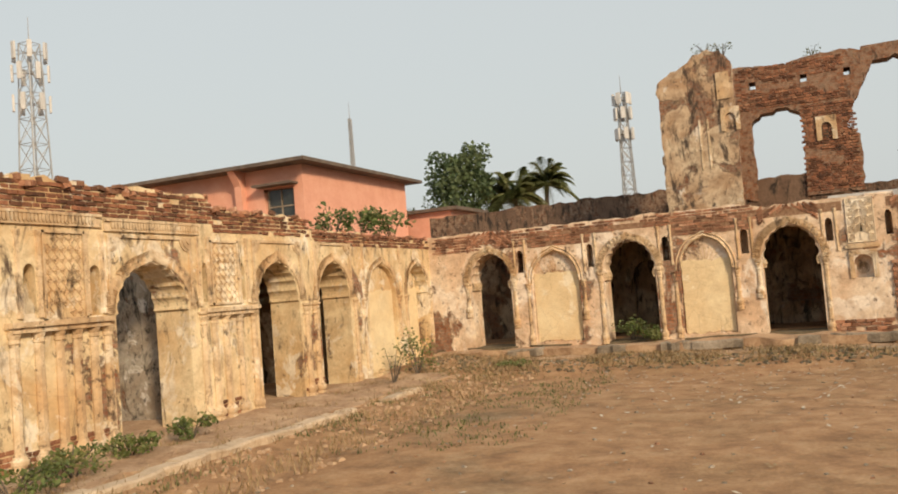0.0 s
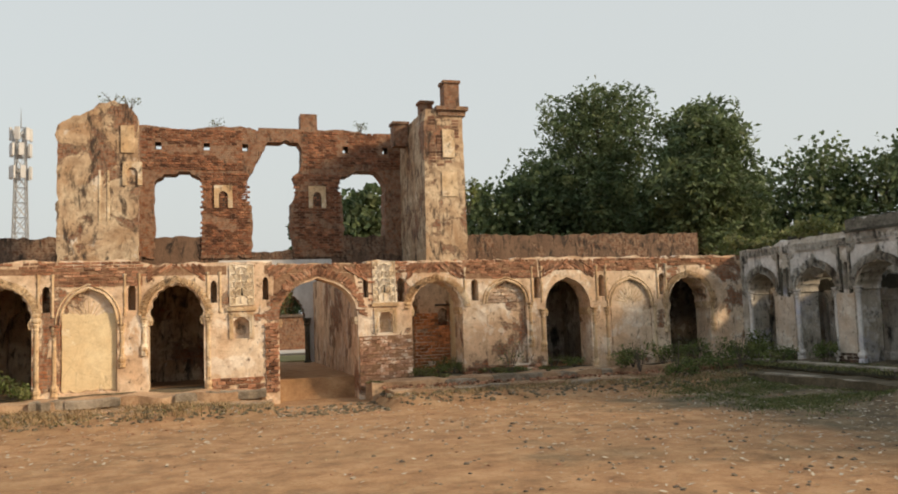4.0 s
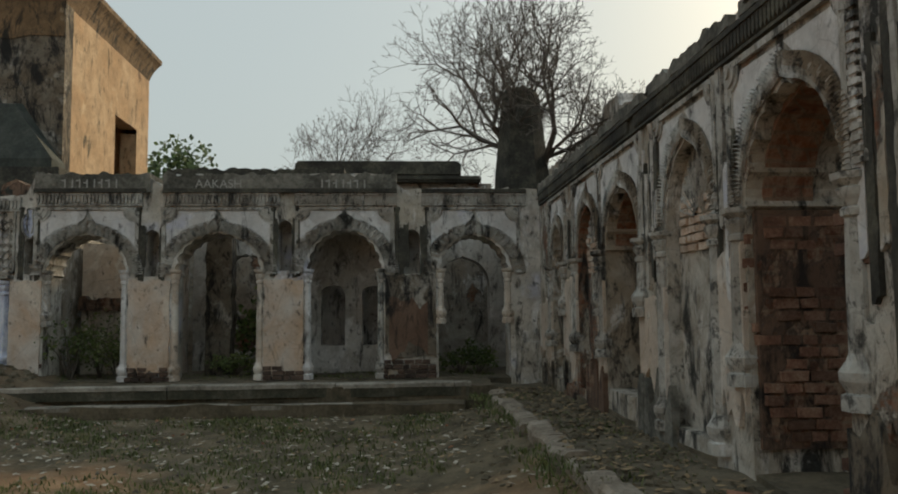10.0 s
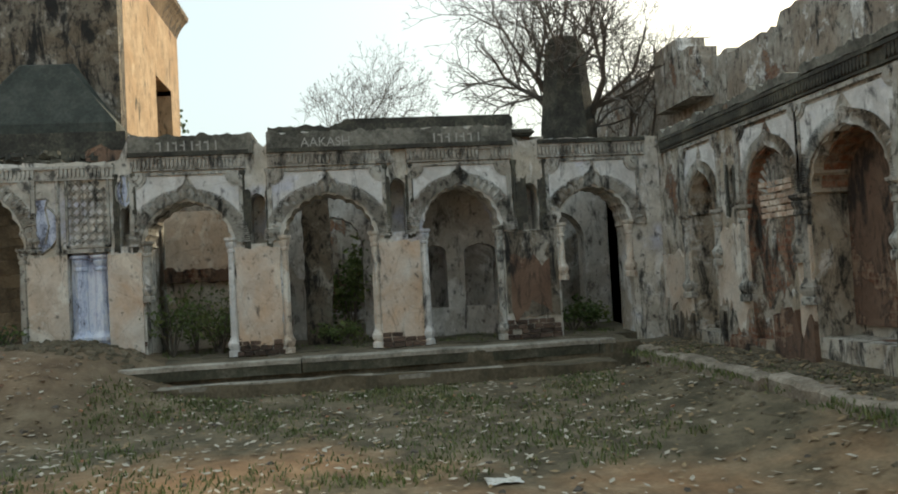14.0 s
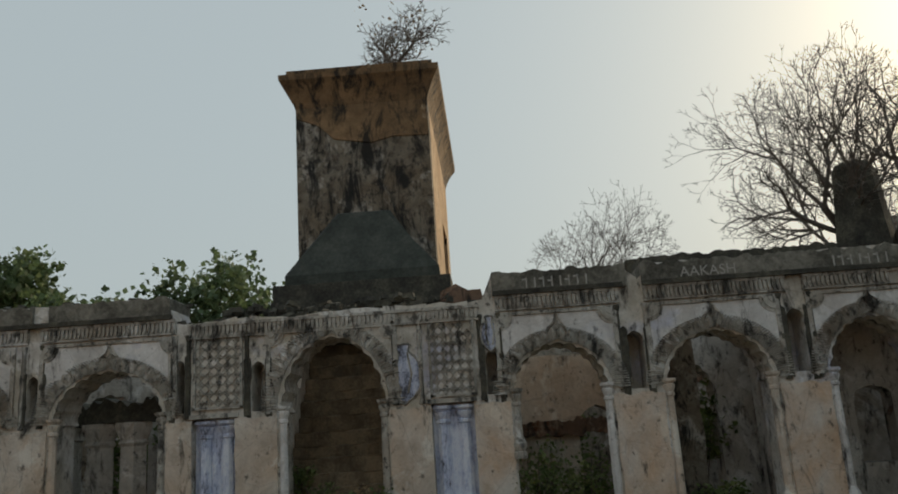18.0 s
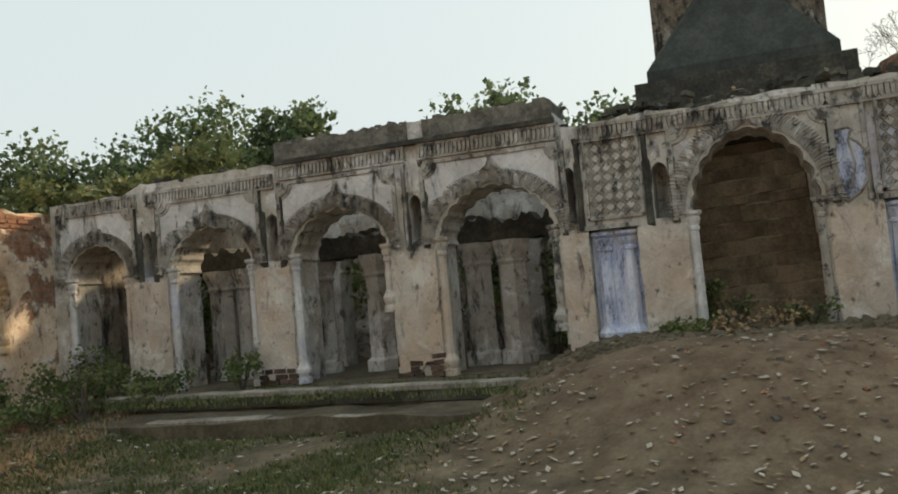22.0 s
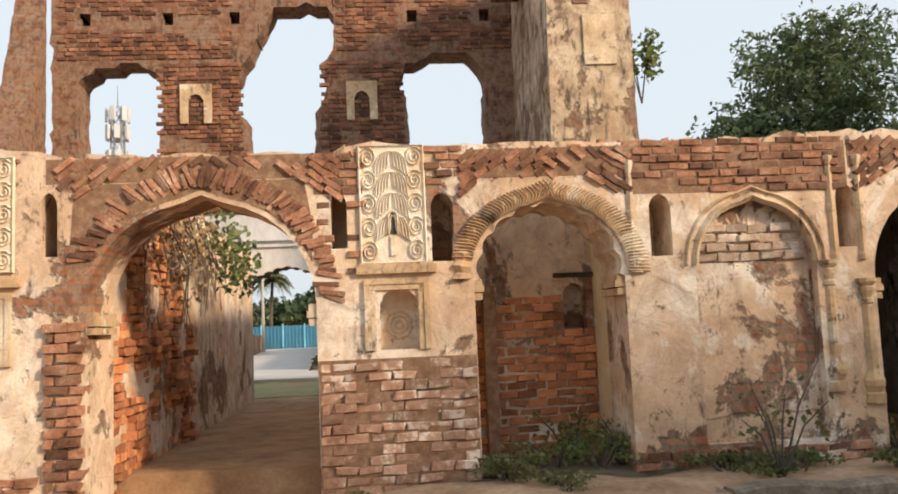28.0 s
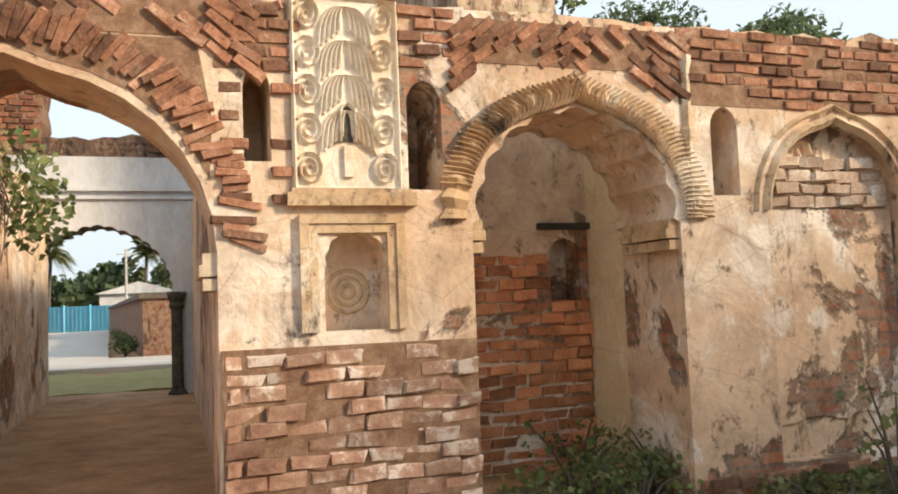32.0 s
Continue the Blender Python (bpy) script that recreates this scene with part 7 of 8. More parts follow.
def palm(x, y, z, height, seed):
    rr = random.Random(seed)
    t = thing("palm", "tall coconut palm with drooping fronds", "palm tree", "palms beyond the wall", (x, y, z))
    bm = bmesh.new()
    tube(bm, [(0, 0, 0), (0.1, 0, height * 0.5), (0.25, 0.1, height)], [0.2, 0.15, 0.12], 7)
    part("trunk", bm, M["bark"], t)
    for k in range(34):
        a, up = k * 2.4, rr.uniform(0.1, 2.7)
        verts, faces = [], []
        d = Vector((math.cos(a), math.sin(a), 0))
        s = Vector((-math.sin(a), math.cos(a), 0))
        p = Vector((0.25, 0.1, height))
        n = 9
        spine = []
        for i in range(n):
            f = i / (n - 1)
            spine.append(p + d * (2.2 - 0.45 * up) * f + Vector((0, 0, up * 1.3 * f - 2.0 * f * f)))
        for i in range(n - 1):
            for side in (-1, 1):
                for q in (0.0, 0.25, 0.5, 0.75):
                    c = spine[i].lerp(spine[i + 1], q)
                    j = len(verts)
                    w = 0.5 * math.sin(math.pi * min(1, (i + q + 1) / n))
                    tip = c + s * side * w + d * 0.18 + Vector((0, 0, -0.35 * w))
                    verts += [c - d * 0.05, c + d * 0.17, tip]
                    faces.append((j, j + 1, j + 2))
        pts_mesh("frond", verts, faces, M["palm_leaf"], t)["kind"] = "stuff"
    return t


def bush(x, y, z, r, h, seed, count=260, leaf=0.085, mat="leaf", label="green leafy weed growing at the wall foot", name="bush"):
    rr = random.Random(seed)
    t = thing(name, label, "shrub", at=(x, y, z))
    bm = bmesh.new()
    blobs = []
    for k in range(7):
        a = rr.uniform(0, 6.3)
        tip = Vector((math.cos(a) * r * rr.uniform(0.2, 0.9), math.sin(a) * r * rr.uniform(0.2, 0.9), h * rr.uniform(0.45, 1.0)))
        tube(bm, [Vector((0, 0, -0.05)), tip * 0.5 + Vector((0, 0, 0.1 * h)), tip], [0.012, 0.008, 0.004], 4)
        blobs.append((tip.x * 0.9, tip.y * 0.9, tip.z * 0.8, r * 0.42, r * 0.42, h * 0.3))
    part("stem_tuft", bm, M["bark"], t)["kind"] = "stuff"
    v, f = leaf_cloud(blobs, count, leaf, seed)
    pts_mesh("foliage", [Vector((p[0], p[1], max(p[2], -0.02))) for p in v], f, M[mat], t)
    return t


FEATHER = "tall feathery green tree behind the ruined range"
leafy_tree("tree", 29.0, 56.3, 0.3, 18.9, 6.4, 11, FEATHER, 0.4, 30000, airy=True, lumps=34)
leafy_tree("tree", 31.5, 47.1, 0.3, 15.6, 5.0, 12, FEATHER, 0.42, 24000, airy=True, lumps=30)
GREEN = "rounded green tree beyond the ruins"
for k, (x, y, h, s, n) in enumerate(((24.3, 56.8, 12.6, 4.0, 9000), (19.6, 57.0, 10.6, 3.4, 7000), (34.0, 51.5, 9.6, 4.2, 8000), (40.0, 56.0, 11.6, 4.4, 9000), (45.1, 55.0, 13.6, 5.0, 12000), (50.5, 52.0, 13.2, 4.6, 9000),
                                     (58.0, 49.0, 17.6, 5.4, 14000), (62.5, 46.5, 15.4, 4.2, 9000), (55.5, 38.2, 15.6, 3.6, 11000), (57.0, 43.0, 12.0, 5.2, 10000), (51.0, 31.5, 11.4, 3.6, 8000),
                                     (36.8, 18.4, 9.6, 2.7, 11000), (40.5, 22.5, 8.6, 2.2, 6000), (58.4, 18.4, 12.6, 4.6, 10000), (57.0, 12.8, 9.8, 3.4, 6000), (9.2, 47.0, 9.0, 2.4, 8000), (6.6, 53.0, 8.6, 1.5, 6000))):
    leafy_tree("tree", x, y, 0.2, h * 1.03, s * 1.4, 20 + k, GREEN, 0.30 if y > 30 or x > 45 else 0.2, n, lumps=24)
leafy_tree("tree", -17.2, 41.0, 0.0, 10.0, 2.7, 60, GREEN, 0.16, 12000, lumps=22)
leafy_tree("tree", -19.6, 40.5, 0.0, 6.8, 1.7, 61, GREEN, 0.16, 5000)
for k, (x, y, h) in enumerate(((-16.4, 44.0, 6.9), (-15.0, 43.0, 6.6), (-13.6, 44.5, 7.2))):
    palm(x, y, 0, h, 70 + k)
bare_tree("bare_tree", 22.0, -1.75, 0.3, 12.8, 5, "leafless spreading tree against the sky", 0.30, 0.66, 8, 4.0)
bare_tree("bare_tree", 28.6, 2.7, 0.3, 9.2, 9, "small leafless tree against the sky", 0.34, 0.7, 8, 2.6)
# shrub on the tower
sh = bare_tree("tower_shrub", 16.3, 7.75, 7.48, 3.2, 14, "thin straggling shrub rooted on the tower top", 0.18, 0.95, 5)
v, f = leaf_cloud([(0.1, 0, 1.3, 0.9, 0.9, 0.6), (0.6, -0.2, 1.0, 0.6, 0.6, 0.5)], 130, 0.06, 3)
pts_mesh("foliage", v, f, M["dry_leaf"], sh)

# weeds at the wall feet
WEED = "green leafy weed growing at the wall foot"
for k, (x, y, z, r, h) in enumerate(((4.75, 17.6, 0.38, 0.42, 0.45), (4.35, 17.25, 0.38, 0.3, 0.3), (5.05, 17.45, 0.38, 0.35, 0.5), (5.9, 17.1, 0.38, 0.3, 0.26), (6.4, 17.12, 0.38, 0.28, 0.24),
                                     (7.5, 17.55, 0.4, 0.4, 0.5), (8.0, 17.5, 0.4, 0.38, 0.45), (9.2, 16.95, 0.38, 0.4, 0.5), (9.9, 16.85, 0.35, 0.45, 0.6), (10.5, 16.8, 0.35, 0.5, 0.62), (11.1, 16.6, 0.35, 0.5, 0.65),
                                     (11.7, 16.4, 0.4, 0.45, 0.6), (11.9, 15.7, 0.43, 0.4, 0.5), (12.2, 16.4, 0.43, 0.4, 0.7), (10.1, 15.9, 0.2, 0.4, 0.42), (-3.9, 17.5, 0.4, 0.45, 0.55), (-3.4, 17.2, 0.36, 0.25, 0.35),
                                     (-7.6, 14.6, 0.14, 0.4, 0.95), (-7.7, 8.2, 0.14, 0.3, 0.3), (-7.5, 6.2, 0.14, 0.45, 0.35), (-7.4, 5.4, 0.14, 0.5, 0.3), (-7.7, 7.2, 0.14, 0.35, 0.3), (12.9, 6.1, 0.44, 0.55, 0.9), (13.1, 5.5, 0.44, 0.6, 1.0), (13.5, 5.9, 0.44, 0.5, 1.05),
                                     (13.3, 5.6, 0.44, 0.5, 0.75), (13.4, 3.9, 0.44, 0.5, 0.45), (13.3, 0.5, 0.44, 0.5, 0.5), (13.5, 0.2, 0.44, 0.4, 0.55), (14.3, 10.9, 0.44, 0.45, 0.6), (13.2, 9.0, 0.9, 0.35, 0.45),
                                     (12.25, 9.15, 0.6, 0.35, 0.35), (11.9, 9.3, 0.5, 0.3, 0.22), (3.3, 17.05, 0.3, 0.25, 0.14), (9.6, 15.7, 0.15, 0.4, 0.4), (10.8, 15.9, 0.2, 0.45, 0.5), (11.3, 15.9, 0.3, 0.4, 0.6), (11.6, 15.0, 0.4, 0.4, 0.45), (8.8, 16.6, 0.36, 0.35, 0.4), (12.1, 14.2, 0.43, 0.3, 0.5), (-5.9, 15.3, 0.1, 0.4, 0.2))):
    low = 3.2 < x < 8.2 and y > 16.8
    bush(x, y, z, r * 1.1, h * (0.6 if low else 0.95), 100 + k, 420, 0.035 if low else 0.05, "grass" if low and k % 2 else "leaf", WEED)
for k, (x, y, z) in enumerate(((12.15, 9.0, 0.66), (11.9, 8.75, 0.66), (12.35, 8.0, 0.72), (12.75, 8.25, 0.75), (12.9, 8.75, 0.78), (12.2, 8.3, 0.7))):
    bush(x, y, z, 0.34, 0.3, 280 + k, 160, 0.045, "dry_leaf" if k % 2 else "leaf", "dry weeds tangled on the broken stair")
for k, (x, y, z) in enumerate(((9.7, 15.9, 0.2), (10.4, 16.2, 0.24), (11.0, 15.5, 0.26), (9.0, 16.3, 0.3), (6.2, 16.9, 0.38), (-7.4, 13.2, 0.14))):
    bush(x, y, z, 0.42, 0.85, 210 + k, 80, 0.045, "grass", "tall dry weed stalks on the ledge")
for k, (x, y, z) in enumerate(((-9.2, 15.6, 3.0), (-9.5, 15.0, 3.0), (-8.8, 16.3, 2.95))):
    bush(x, y, z, 0.6, 0.8, 200 + k, 260, 0.1, "leaf", "scrubby bush rooted on the wall top")
for k, (x, y, z) in enumerate(((12.9, 17.6, 3.0), (13.7, 16.8, 3.05), (14.6, 15.8, 3.05), (13.1, 15.2, 3.08))):
    bush(x, y, z, 0.9, 0.5, 220 + k, 420, 0.1, "grass", "dry yellow-green brush growing on the roof")
for k, (x, y, z) in enumerate(((-2.3, 22.3, 7.3), (-1.9, 22.3, 7.2), (4.6, 25.2, 7.4), (0.3, 25.2, 7.36))):
    bush(x, y, z, 0.35, 0.45, 250 + k, 70, 0.05, "grass", "dry grass tuft on the broken wall top")
for k, (x, y) in enumerate(((14.9, 16.4), (15.2, 14.9), (15.0, 13.4), (15.3, 11.9), (15.0, 10.8), (15.2, 5.6), (15.0, 3.7))):
    bush(x, y, 0.44, 0.75, 1.7, 260 + k, 900, 0.09, "leaf", "dark green shrub growing behind the arcade")
for k, (x, y, z, r, h, m) in enumerate(((4.3, 17.2, 0.36, 0.26, 0.26, "grass"), (4.95, 17.95, 0.38, 0.34, 0.42, "leaf"), (5.3, 17.6, 0.38, 0.28, 0.4, "leaf"), (4.7, 17.0, 0.36, 0.3, 0.14, "grass"), (6.2, 17.0, 0.38, 0.3, 0.12, "grass"), (7.1, 16.95, 0.38, 0.3, 0.14, "grass"))):
    bush(x, y, z, r, h, 320 + k, 260, 0.035, m, "fresh green weeds at the foot of the brick wall")
bush(7.2, 22.4, 4.6, 0.45, 1.0, 240, 300, 0.09, "leaf", "leafy creeper on the ruined block")
# creeper hanging in the gate
cr = thing("creeper", "dry leafy creeper hanging from the gate vault", "creeper", at=(0, 0, 0))
bm = bmesh.new()
blobs = []
for k in range(26):
    x, y = 1.36 + rng.uniform(0, 0.32), 18.0 + rng.uniform(0.2, 2.8)
    z1 = 2.75 + rng.uniform(-0.1, 0.1)
    z0 = z1 - rng.uniform(0.4, 1.3)
    tube(bm, [(x - 0.1, y, z1), (x + rng.uniform(-0.05, 0.1), y + 0.1, (z0 + z1) / 2), (x + rng.uniform(0, 0.12), y, z0)], [0.008, 0.006, 0.004], 4)
    blobs.append((x, y, (z0 + z1) / 2 + 0.1, 0.12, 0.2, (z1 - z0) / 2))
part("stem_tuft", bm, M["bark"], cr)["kind"] = "stuff"
v, f = leaf_cloud(blobs, 900, 0.05, 31, 0.8)
pts_mesh("dry_foliage", v, f, M["dry_leaf"], cr)
v, f = leaf_cloud([(1.75, 21.2, 2.4, 0.3, 0.6, 0.5), (1.7, 20.4, 2.6, 0.3, 0.5, 0.3)], 500, 0.07, 33, 0.4)
pts_mesh("foliage", v, f, M["leaf"], cr)

# ---- beyond the walls ----
house = thing("house", "pink-painted flat-roofed concrete house behind the wall", "house")
bm = wall_mesh(lambda u, d, z: (u, 25.2 + d, z), -27.0, -16.8, [Hole(-18.5, -17.2, 5.9, 6.0, "blind", 4.7, 0, 0.3, True), Hole(-22.6, -21.4, 5.9, 6.0, "blind", 4.7, 0, 0.3, True)], flat(6.75), 0.6, 0, 0.0)
part("front_wall", bm, M["pink"], house)
bm = bmesh.new()
box(bm, -27.0, -16.8, 25.8, 33.6, 0, 6.75)
part("side_wall", bm, M["pink"], house)
bm = bmesh.new()
box(bm, -27.8, -16.2, 24.4, 34.2, 6.75, 6.88)
part("roof_slab", bm, M["roof"], house, "dark stained concrete roof slab")
bm = bmesh.new()
prism(bm, [(24.5, 6.75), (25.2, 6.75), (25.2, 4.4), (25.0, 4.4), (24.9, 6.2)], lambda u, d, z: (-19.6 + d, u, z), 0, 0.3)
part("bracket", bm, M["pink"], house)
for x in (-18.5, -22.6):
    w = new("window")
    w.parent = house
    bm = bmesh.new()
    box(bm, x + 0.05, x + 1.25, 25.4, 25.44, 4.72, 5.95)
    part("pane", bm, M["dark"], w)
    bm = bmesh.new()
    for a, b, c, d in ((0.05, 0.1, 4.72, 5.95), (1.2, 1.25, 4.72, 5.95), (0.62, 0.67, 4.72, 5.95), (0.1, 1.2, 5.3, 5.35)):
        box(bm, x + a, x + b, 25.36, 25.4, c, d)
    part("frame", bm, M["stone"], w)
    bm = bmesh.new()
    box(bm, x - 0.2, x + 1.5, 24.7, 25.2, 6.05, 6.13)
    part("sunshade", bm, M["roof"], w)
annex = thing("annex", "low pink outbuilding with a sheet roof", "house")
bm = bmesh.new()
box(bm, -17.6, -15.0, 34.5, 38.0, 0, 5.4)
part("wall", bm, M["pink"], annex)
bm = bmesh.new()
box(bm, -17.8, -14.6, 34.2, 38.3, 5.4, 5.55)
part("roof", bm, M["roof"], annex)


def mast(x, y, height, base, seed, panels=True, label="galvanised lattice telecom mast with panel antennas"):
    t = thing("telecom_mast", label, "mast", "telecom masts", (x, y, 0))
    w0, w1 = base, base * 0.45
    legs = [(-1, -1), (1, -1), (1, 1), (-1, 1)]

    def corner(k, z):
        w = w0 + (w1 - w0) * z / height
        return Vector((legs[k][0] * w / 2, legs[k][1] * w / 2, z))
    for k in range(4):
        bm = bmesh.new()
        tube(bm, [corner(k, 0), corner(k, height)], [0.06, 0.05], 4)
        part("leg", bm, M["metal"], t)
    bm = bmesh.new()
    n = int(height / (base * 0.85))
    for i in range(n):
        a, b = height * i / n, height * (i + 1) / n
        for k in range(4):
            q = (k + 1) % 4
            tube(bm, [corner(k, a), corner(q, b)], [0.028, 0.028], 3)
            tube(bm, [corner(q, a), corner(k, b)], [0.028, 0.028], 3)
            tube(bm, [corner(k, b), corner(q, b)], [0.028, 0.028], 3)
    part("bracing", bm, M["metal"], t)
    bm = bmesh.new()
    tube(bm, [(0, 0, height), (0, 0, height * 1.09)], [0.04, 0.015], 4)
    part("spike", bm, M["metal"], t)
    if panels:
        for lv in (0.80, 0.9, 0.97):
            for k in range(6):
                a = k * math.pi / 3 + lv * 9
                bm = bmesh.new()
                c, s = math.cos(a), math.sin(a)
                r = base * 0.55
                bmesh.ops.create_cube(bm, size=1, matrix=Matrix.Translation((c * r, s * r, height * lv)) @ Matrix.Rotation(a, 4, "Z") @ Matrix.Diagonal((0.14, 0.3, height * 0.055, 1)))
                part("antenna", bm, M["white"], t)
                bm = bmesh.new()
                tube(bm, [(0.1 * c, 0.1 * s, height * lv), (c * r, s * r, height * lv)], [0.03, 0.03], 4)
                part("arm", bm, M["metal"], t)
    return t


mast(-46.5, 39.2, 20.4, 2.0, 1)
mast(-11.4, 58.8, 14.8, 1.1, 2)
mast(-49.5, 87.0, 23.5, 0.6, 3, False, "thin lattice mast far behind the house")

# street seen through the outer gate
rough_slab("lawn", -6, 8, 25.7, 29.9, -0.2, 0.44, M["turf"], "strip of dry turf before the road", "lawn", 0.5)
rough_slab("road", -14, 20, 30.0, 33.5, -0.2, 0.52, M["concrete"], "pale concrete road", "road", 1.0, 0.01)
bm = bmesh.new()
prism(bm, [(-1.2, 33.3), (1.4, 33.3), (-1.1, 69.9), (-4.8, 69.9)], lambda u, d, z: (u, z, d), -0.2, 0.515)
structure("lane", bm, M["concrete"], "pale concrete lane", "road")
fence = thing("sheet_metal_gate", "bright blue sheet metal gate and fence", "gate")
for k in range(7):
    bm = bmesh.new()
    x = -8.2 + k * 1.5
    prof = [(x + 0.0608 * q, 0.0 if q % 4 < 2 else 0.012) for q in range(25)]
    v = [[bm.verts.new((px, 70.0 - d, z)) for px, d in prof] for z in (0.5, 2.1)]
    for q in range(24):
        bm.faces.new((v[0][q], v[0][q + 1], v[1][q + 1], v[1][q]))
    bmesh.ops.solidify(bm, geom=bm.faces[:], thickness=0.01)
    part("panel", bm, M["bluepaint"], fence)
    bm = bmesh.new()
    box(bm, x - 0.05, x + 0.03, 69.93, 70.1, 0.4, 2.2)
    part("post", bm, M["bluepaint"], fence)
side = thing("brick_building", "low red brick building with a flat coping beside the lane", "building")
bm = bmesh.new()
prism(bm, [(2.1, 33.9), (9.0, 33.9), (6.0, 66.0), (-0.85, 66.0)], lambda u, d, z: (u, z, d), 0.3, 1.82)
part("wall", bm, M["ruin"], side)
bm = bmesh.new()
prism(bm, [(2.02, 33.82), (9.1, 33.82), (6.1, 66.1), (-0.93, 66.1)], lambda u, d, z: (u, z, d), 1.82, 1.93)
part("coping", bm, M["roof"], side)
low_wall = thing("boundary_wall", "low brick boundary wall along the lane", "wall")
bm = bmesh.new()
prism(bm, [(-2.9, 46.0), (-2.6, 46.0), (-4.9, 69.6), (-5.2, 69.6)], lambda u, d, z: (u, z, d), 0.3, 1.45)
part("wall", bm, M["ruin"], low_wall)
bm = bmesh.new()
prism(bm, [(-2.95, 45.95), (-2.55, 45.95), (-4.85, 69.65), (-5.25, 69.65)], lambda u, d, z: (u, z, d), 1.45, 1.52)
part("coping", bm, M["stone"], low_wall)
for k, (x, y) in enumerate(((1.65, 35.2), (1.45, 38.5), (1.1, 42.5), (0.7, 48.0))):
    bush(x, y, 0.45, 0.4, 0.5, 340 + k, 260, 0.07, "leaf", "green weeds at the foot of the lane wall")
shed = thing("white_shed", "small white-roofed shed beyond the lane", "shed")
bm = bmesh.new()
box(bm, -2.0, 3.0, 74.0, 80.0, 0.3, 2.9)
part("wall", bm, M["white"], shed)
bm = bmesh.new()
prism(bm, [(-2.3, 2.9), (3.3, 2.9), (0.5, 3.7)], lambda u, d, z: (u, 73.7 + d, z), 0, 6.6)
part("roof", bm, M["white"], shed)
for k, (x, y) in enumerate(((-2.35, 46.5), (-3.9, 62.0), (-0.2, 72.0))):
    p = thing("utility_pole", "slim pale concrete utility pole", "pole", "poles along the lane", (x, y, 0.3))
    bm = bmesh.new()
    tube(bm, [(0, 0, 0), (0, 0, 5.5)], [0.11, 0.08], 8)
    part("shaft", bm, M["concrete"], p)
    bm = bmesh.new()
    box(bm, -0.6, 0.6, -0.04, 0.04, 5.1, 5.18)
    part("crossarm", bm, M["concrete"], p)
for k in range(13):
    leafy_tree("tree", -16 + k * 2.9 + rng.uniform(-1, 1), 92 + rng.uniform(-6, 8), 0.2, rng.uniform(4.8, 6.4), 3.0, 300 + k, "dense tree in the belt beyond the lane", 0.5, 900, lumps=9)
for k, (x, y) in enumerate(((-6.5, 84.0), (0.5, 84.0), (3.0, 86.0), (-10.5, 85.0))):
    palm(x, y, 0, 6.2, 340 + k)

# ---- litter, stones and grass ----


def scatter(name, label, n, area, size, mat, seed, flat_leaf=True, dense=None, floor=-1.0):
    rr = random.Random(seed)
    verts, faces = [], []
    (x0, x1), (y0, y1) = area
    k = 0
    while k < n:
        x, y = rr.uniform(x0, x1), rr.uniform(y0, y1)
        if dense and rr.random() > dense(x, y):
            continue
        k += 1
        z = max(floor, ground_z(x, y))
        s = size * rr.uniform(0.5, 1.5)
        i = len(verts)
        if flat_leaf:
            a = rr.uniform(0, 6.3)
            d, e = Vector((math.cos(a), math.sin(a), rr.uniform(-0.2, 0.3))) * s, Vector((-math.sin(a), math.cos(a), rr.uniform(-0.3, 0.3))) * s * 0.45
            c = Vector((x, y, z + 0.012 + 0.2 * s))
            verts += [c - d, c + e, c + d, c - e]
            faces.append((i, i + 1, i + 2, i + 3))
        else:
            r = Euler((rr.uniform(-0.5, 0.5), rr.uniform(-0.5, 0.5), rr.uniform(0, 3))).to_matrix()
            for p in ((-1, -0.7, -0.4), (1, -0.8, -0.4), (0.8, 0.8, -0.4), (-0.9, 0.7, -0.4), (-0.6, -0.5, 0.45), (0.7, -0.5, 0.35), (0.5, 0.5, 0.5), (-0.6, 0.4, 0.4)):
                verts.append(Vector((x, y, z)) + r @ (Vector(p) * s))
            faces += [tuple(i + q for q in f) for f in ((4, 5, 6, 7), (0, 1, 5, 4), (1, 2, 6, 5), (2, 3, 7, 6), (3, 0, 4, 7))]
    ob = pts_mesh(name, verts, faces, M[mat])
    tagged(ob, label, "litter", kind="stuff")
    return ob


damp = lambda x, y: max(0.06, min(1.0, (x - 1.5) / 7.0)) if y < 11 else 0.55
M["pale_leaf"] = plain("pale_dead_leaf", [(0.3, (0.30, 0.26, 0.20)), (0.6, (0.52, 0.48, 0.40)), (0.8, (0.62, 0.60, 0.55))], 9, 0.9, 0, 0)
scatter("leaf_litter", "scattered pale dead leaves on the bare earth", 4200, ((-4, 11.2), (0.4, 16)), 0.033, "pale_leaf", 3, True, damp)
scatter("dry_leaves", "scattered brown dead leaves on the bare earth", 4200, ((-6, 11.4), (0.3, 16.4)), 0.03, "dry_leaf", 4, True, lambda x, y: max(0.25, damp(x, y)))
scatter("stones", "small stones and brick chips on the earth", 900, ((-7, 11.4), (0.4, 16.2)), 0.022, "stone", 5, False)
scatter("brick_chips", "broken red brick chips on the earth", 500, ((-7, 11.4), (0.4, 16.2)), 0.02, "pale_brick", 6, False, lambda x, y: 1.0 if y > 13.5 or x > 9.5 else 0.12)


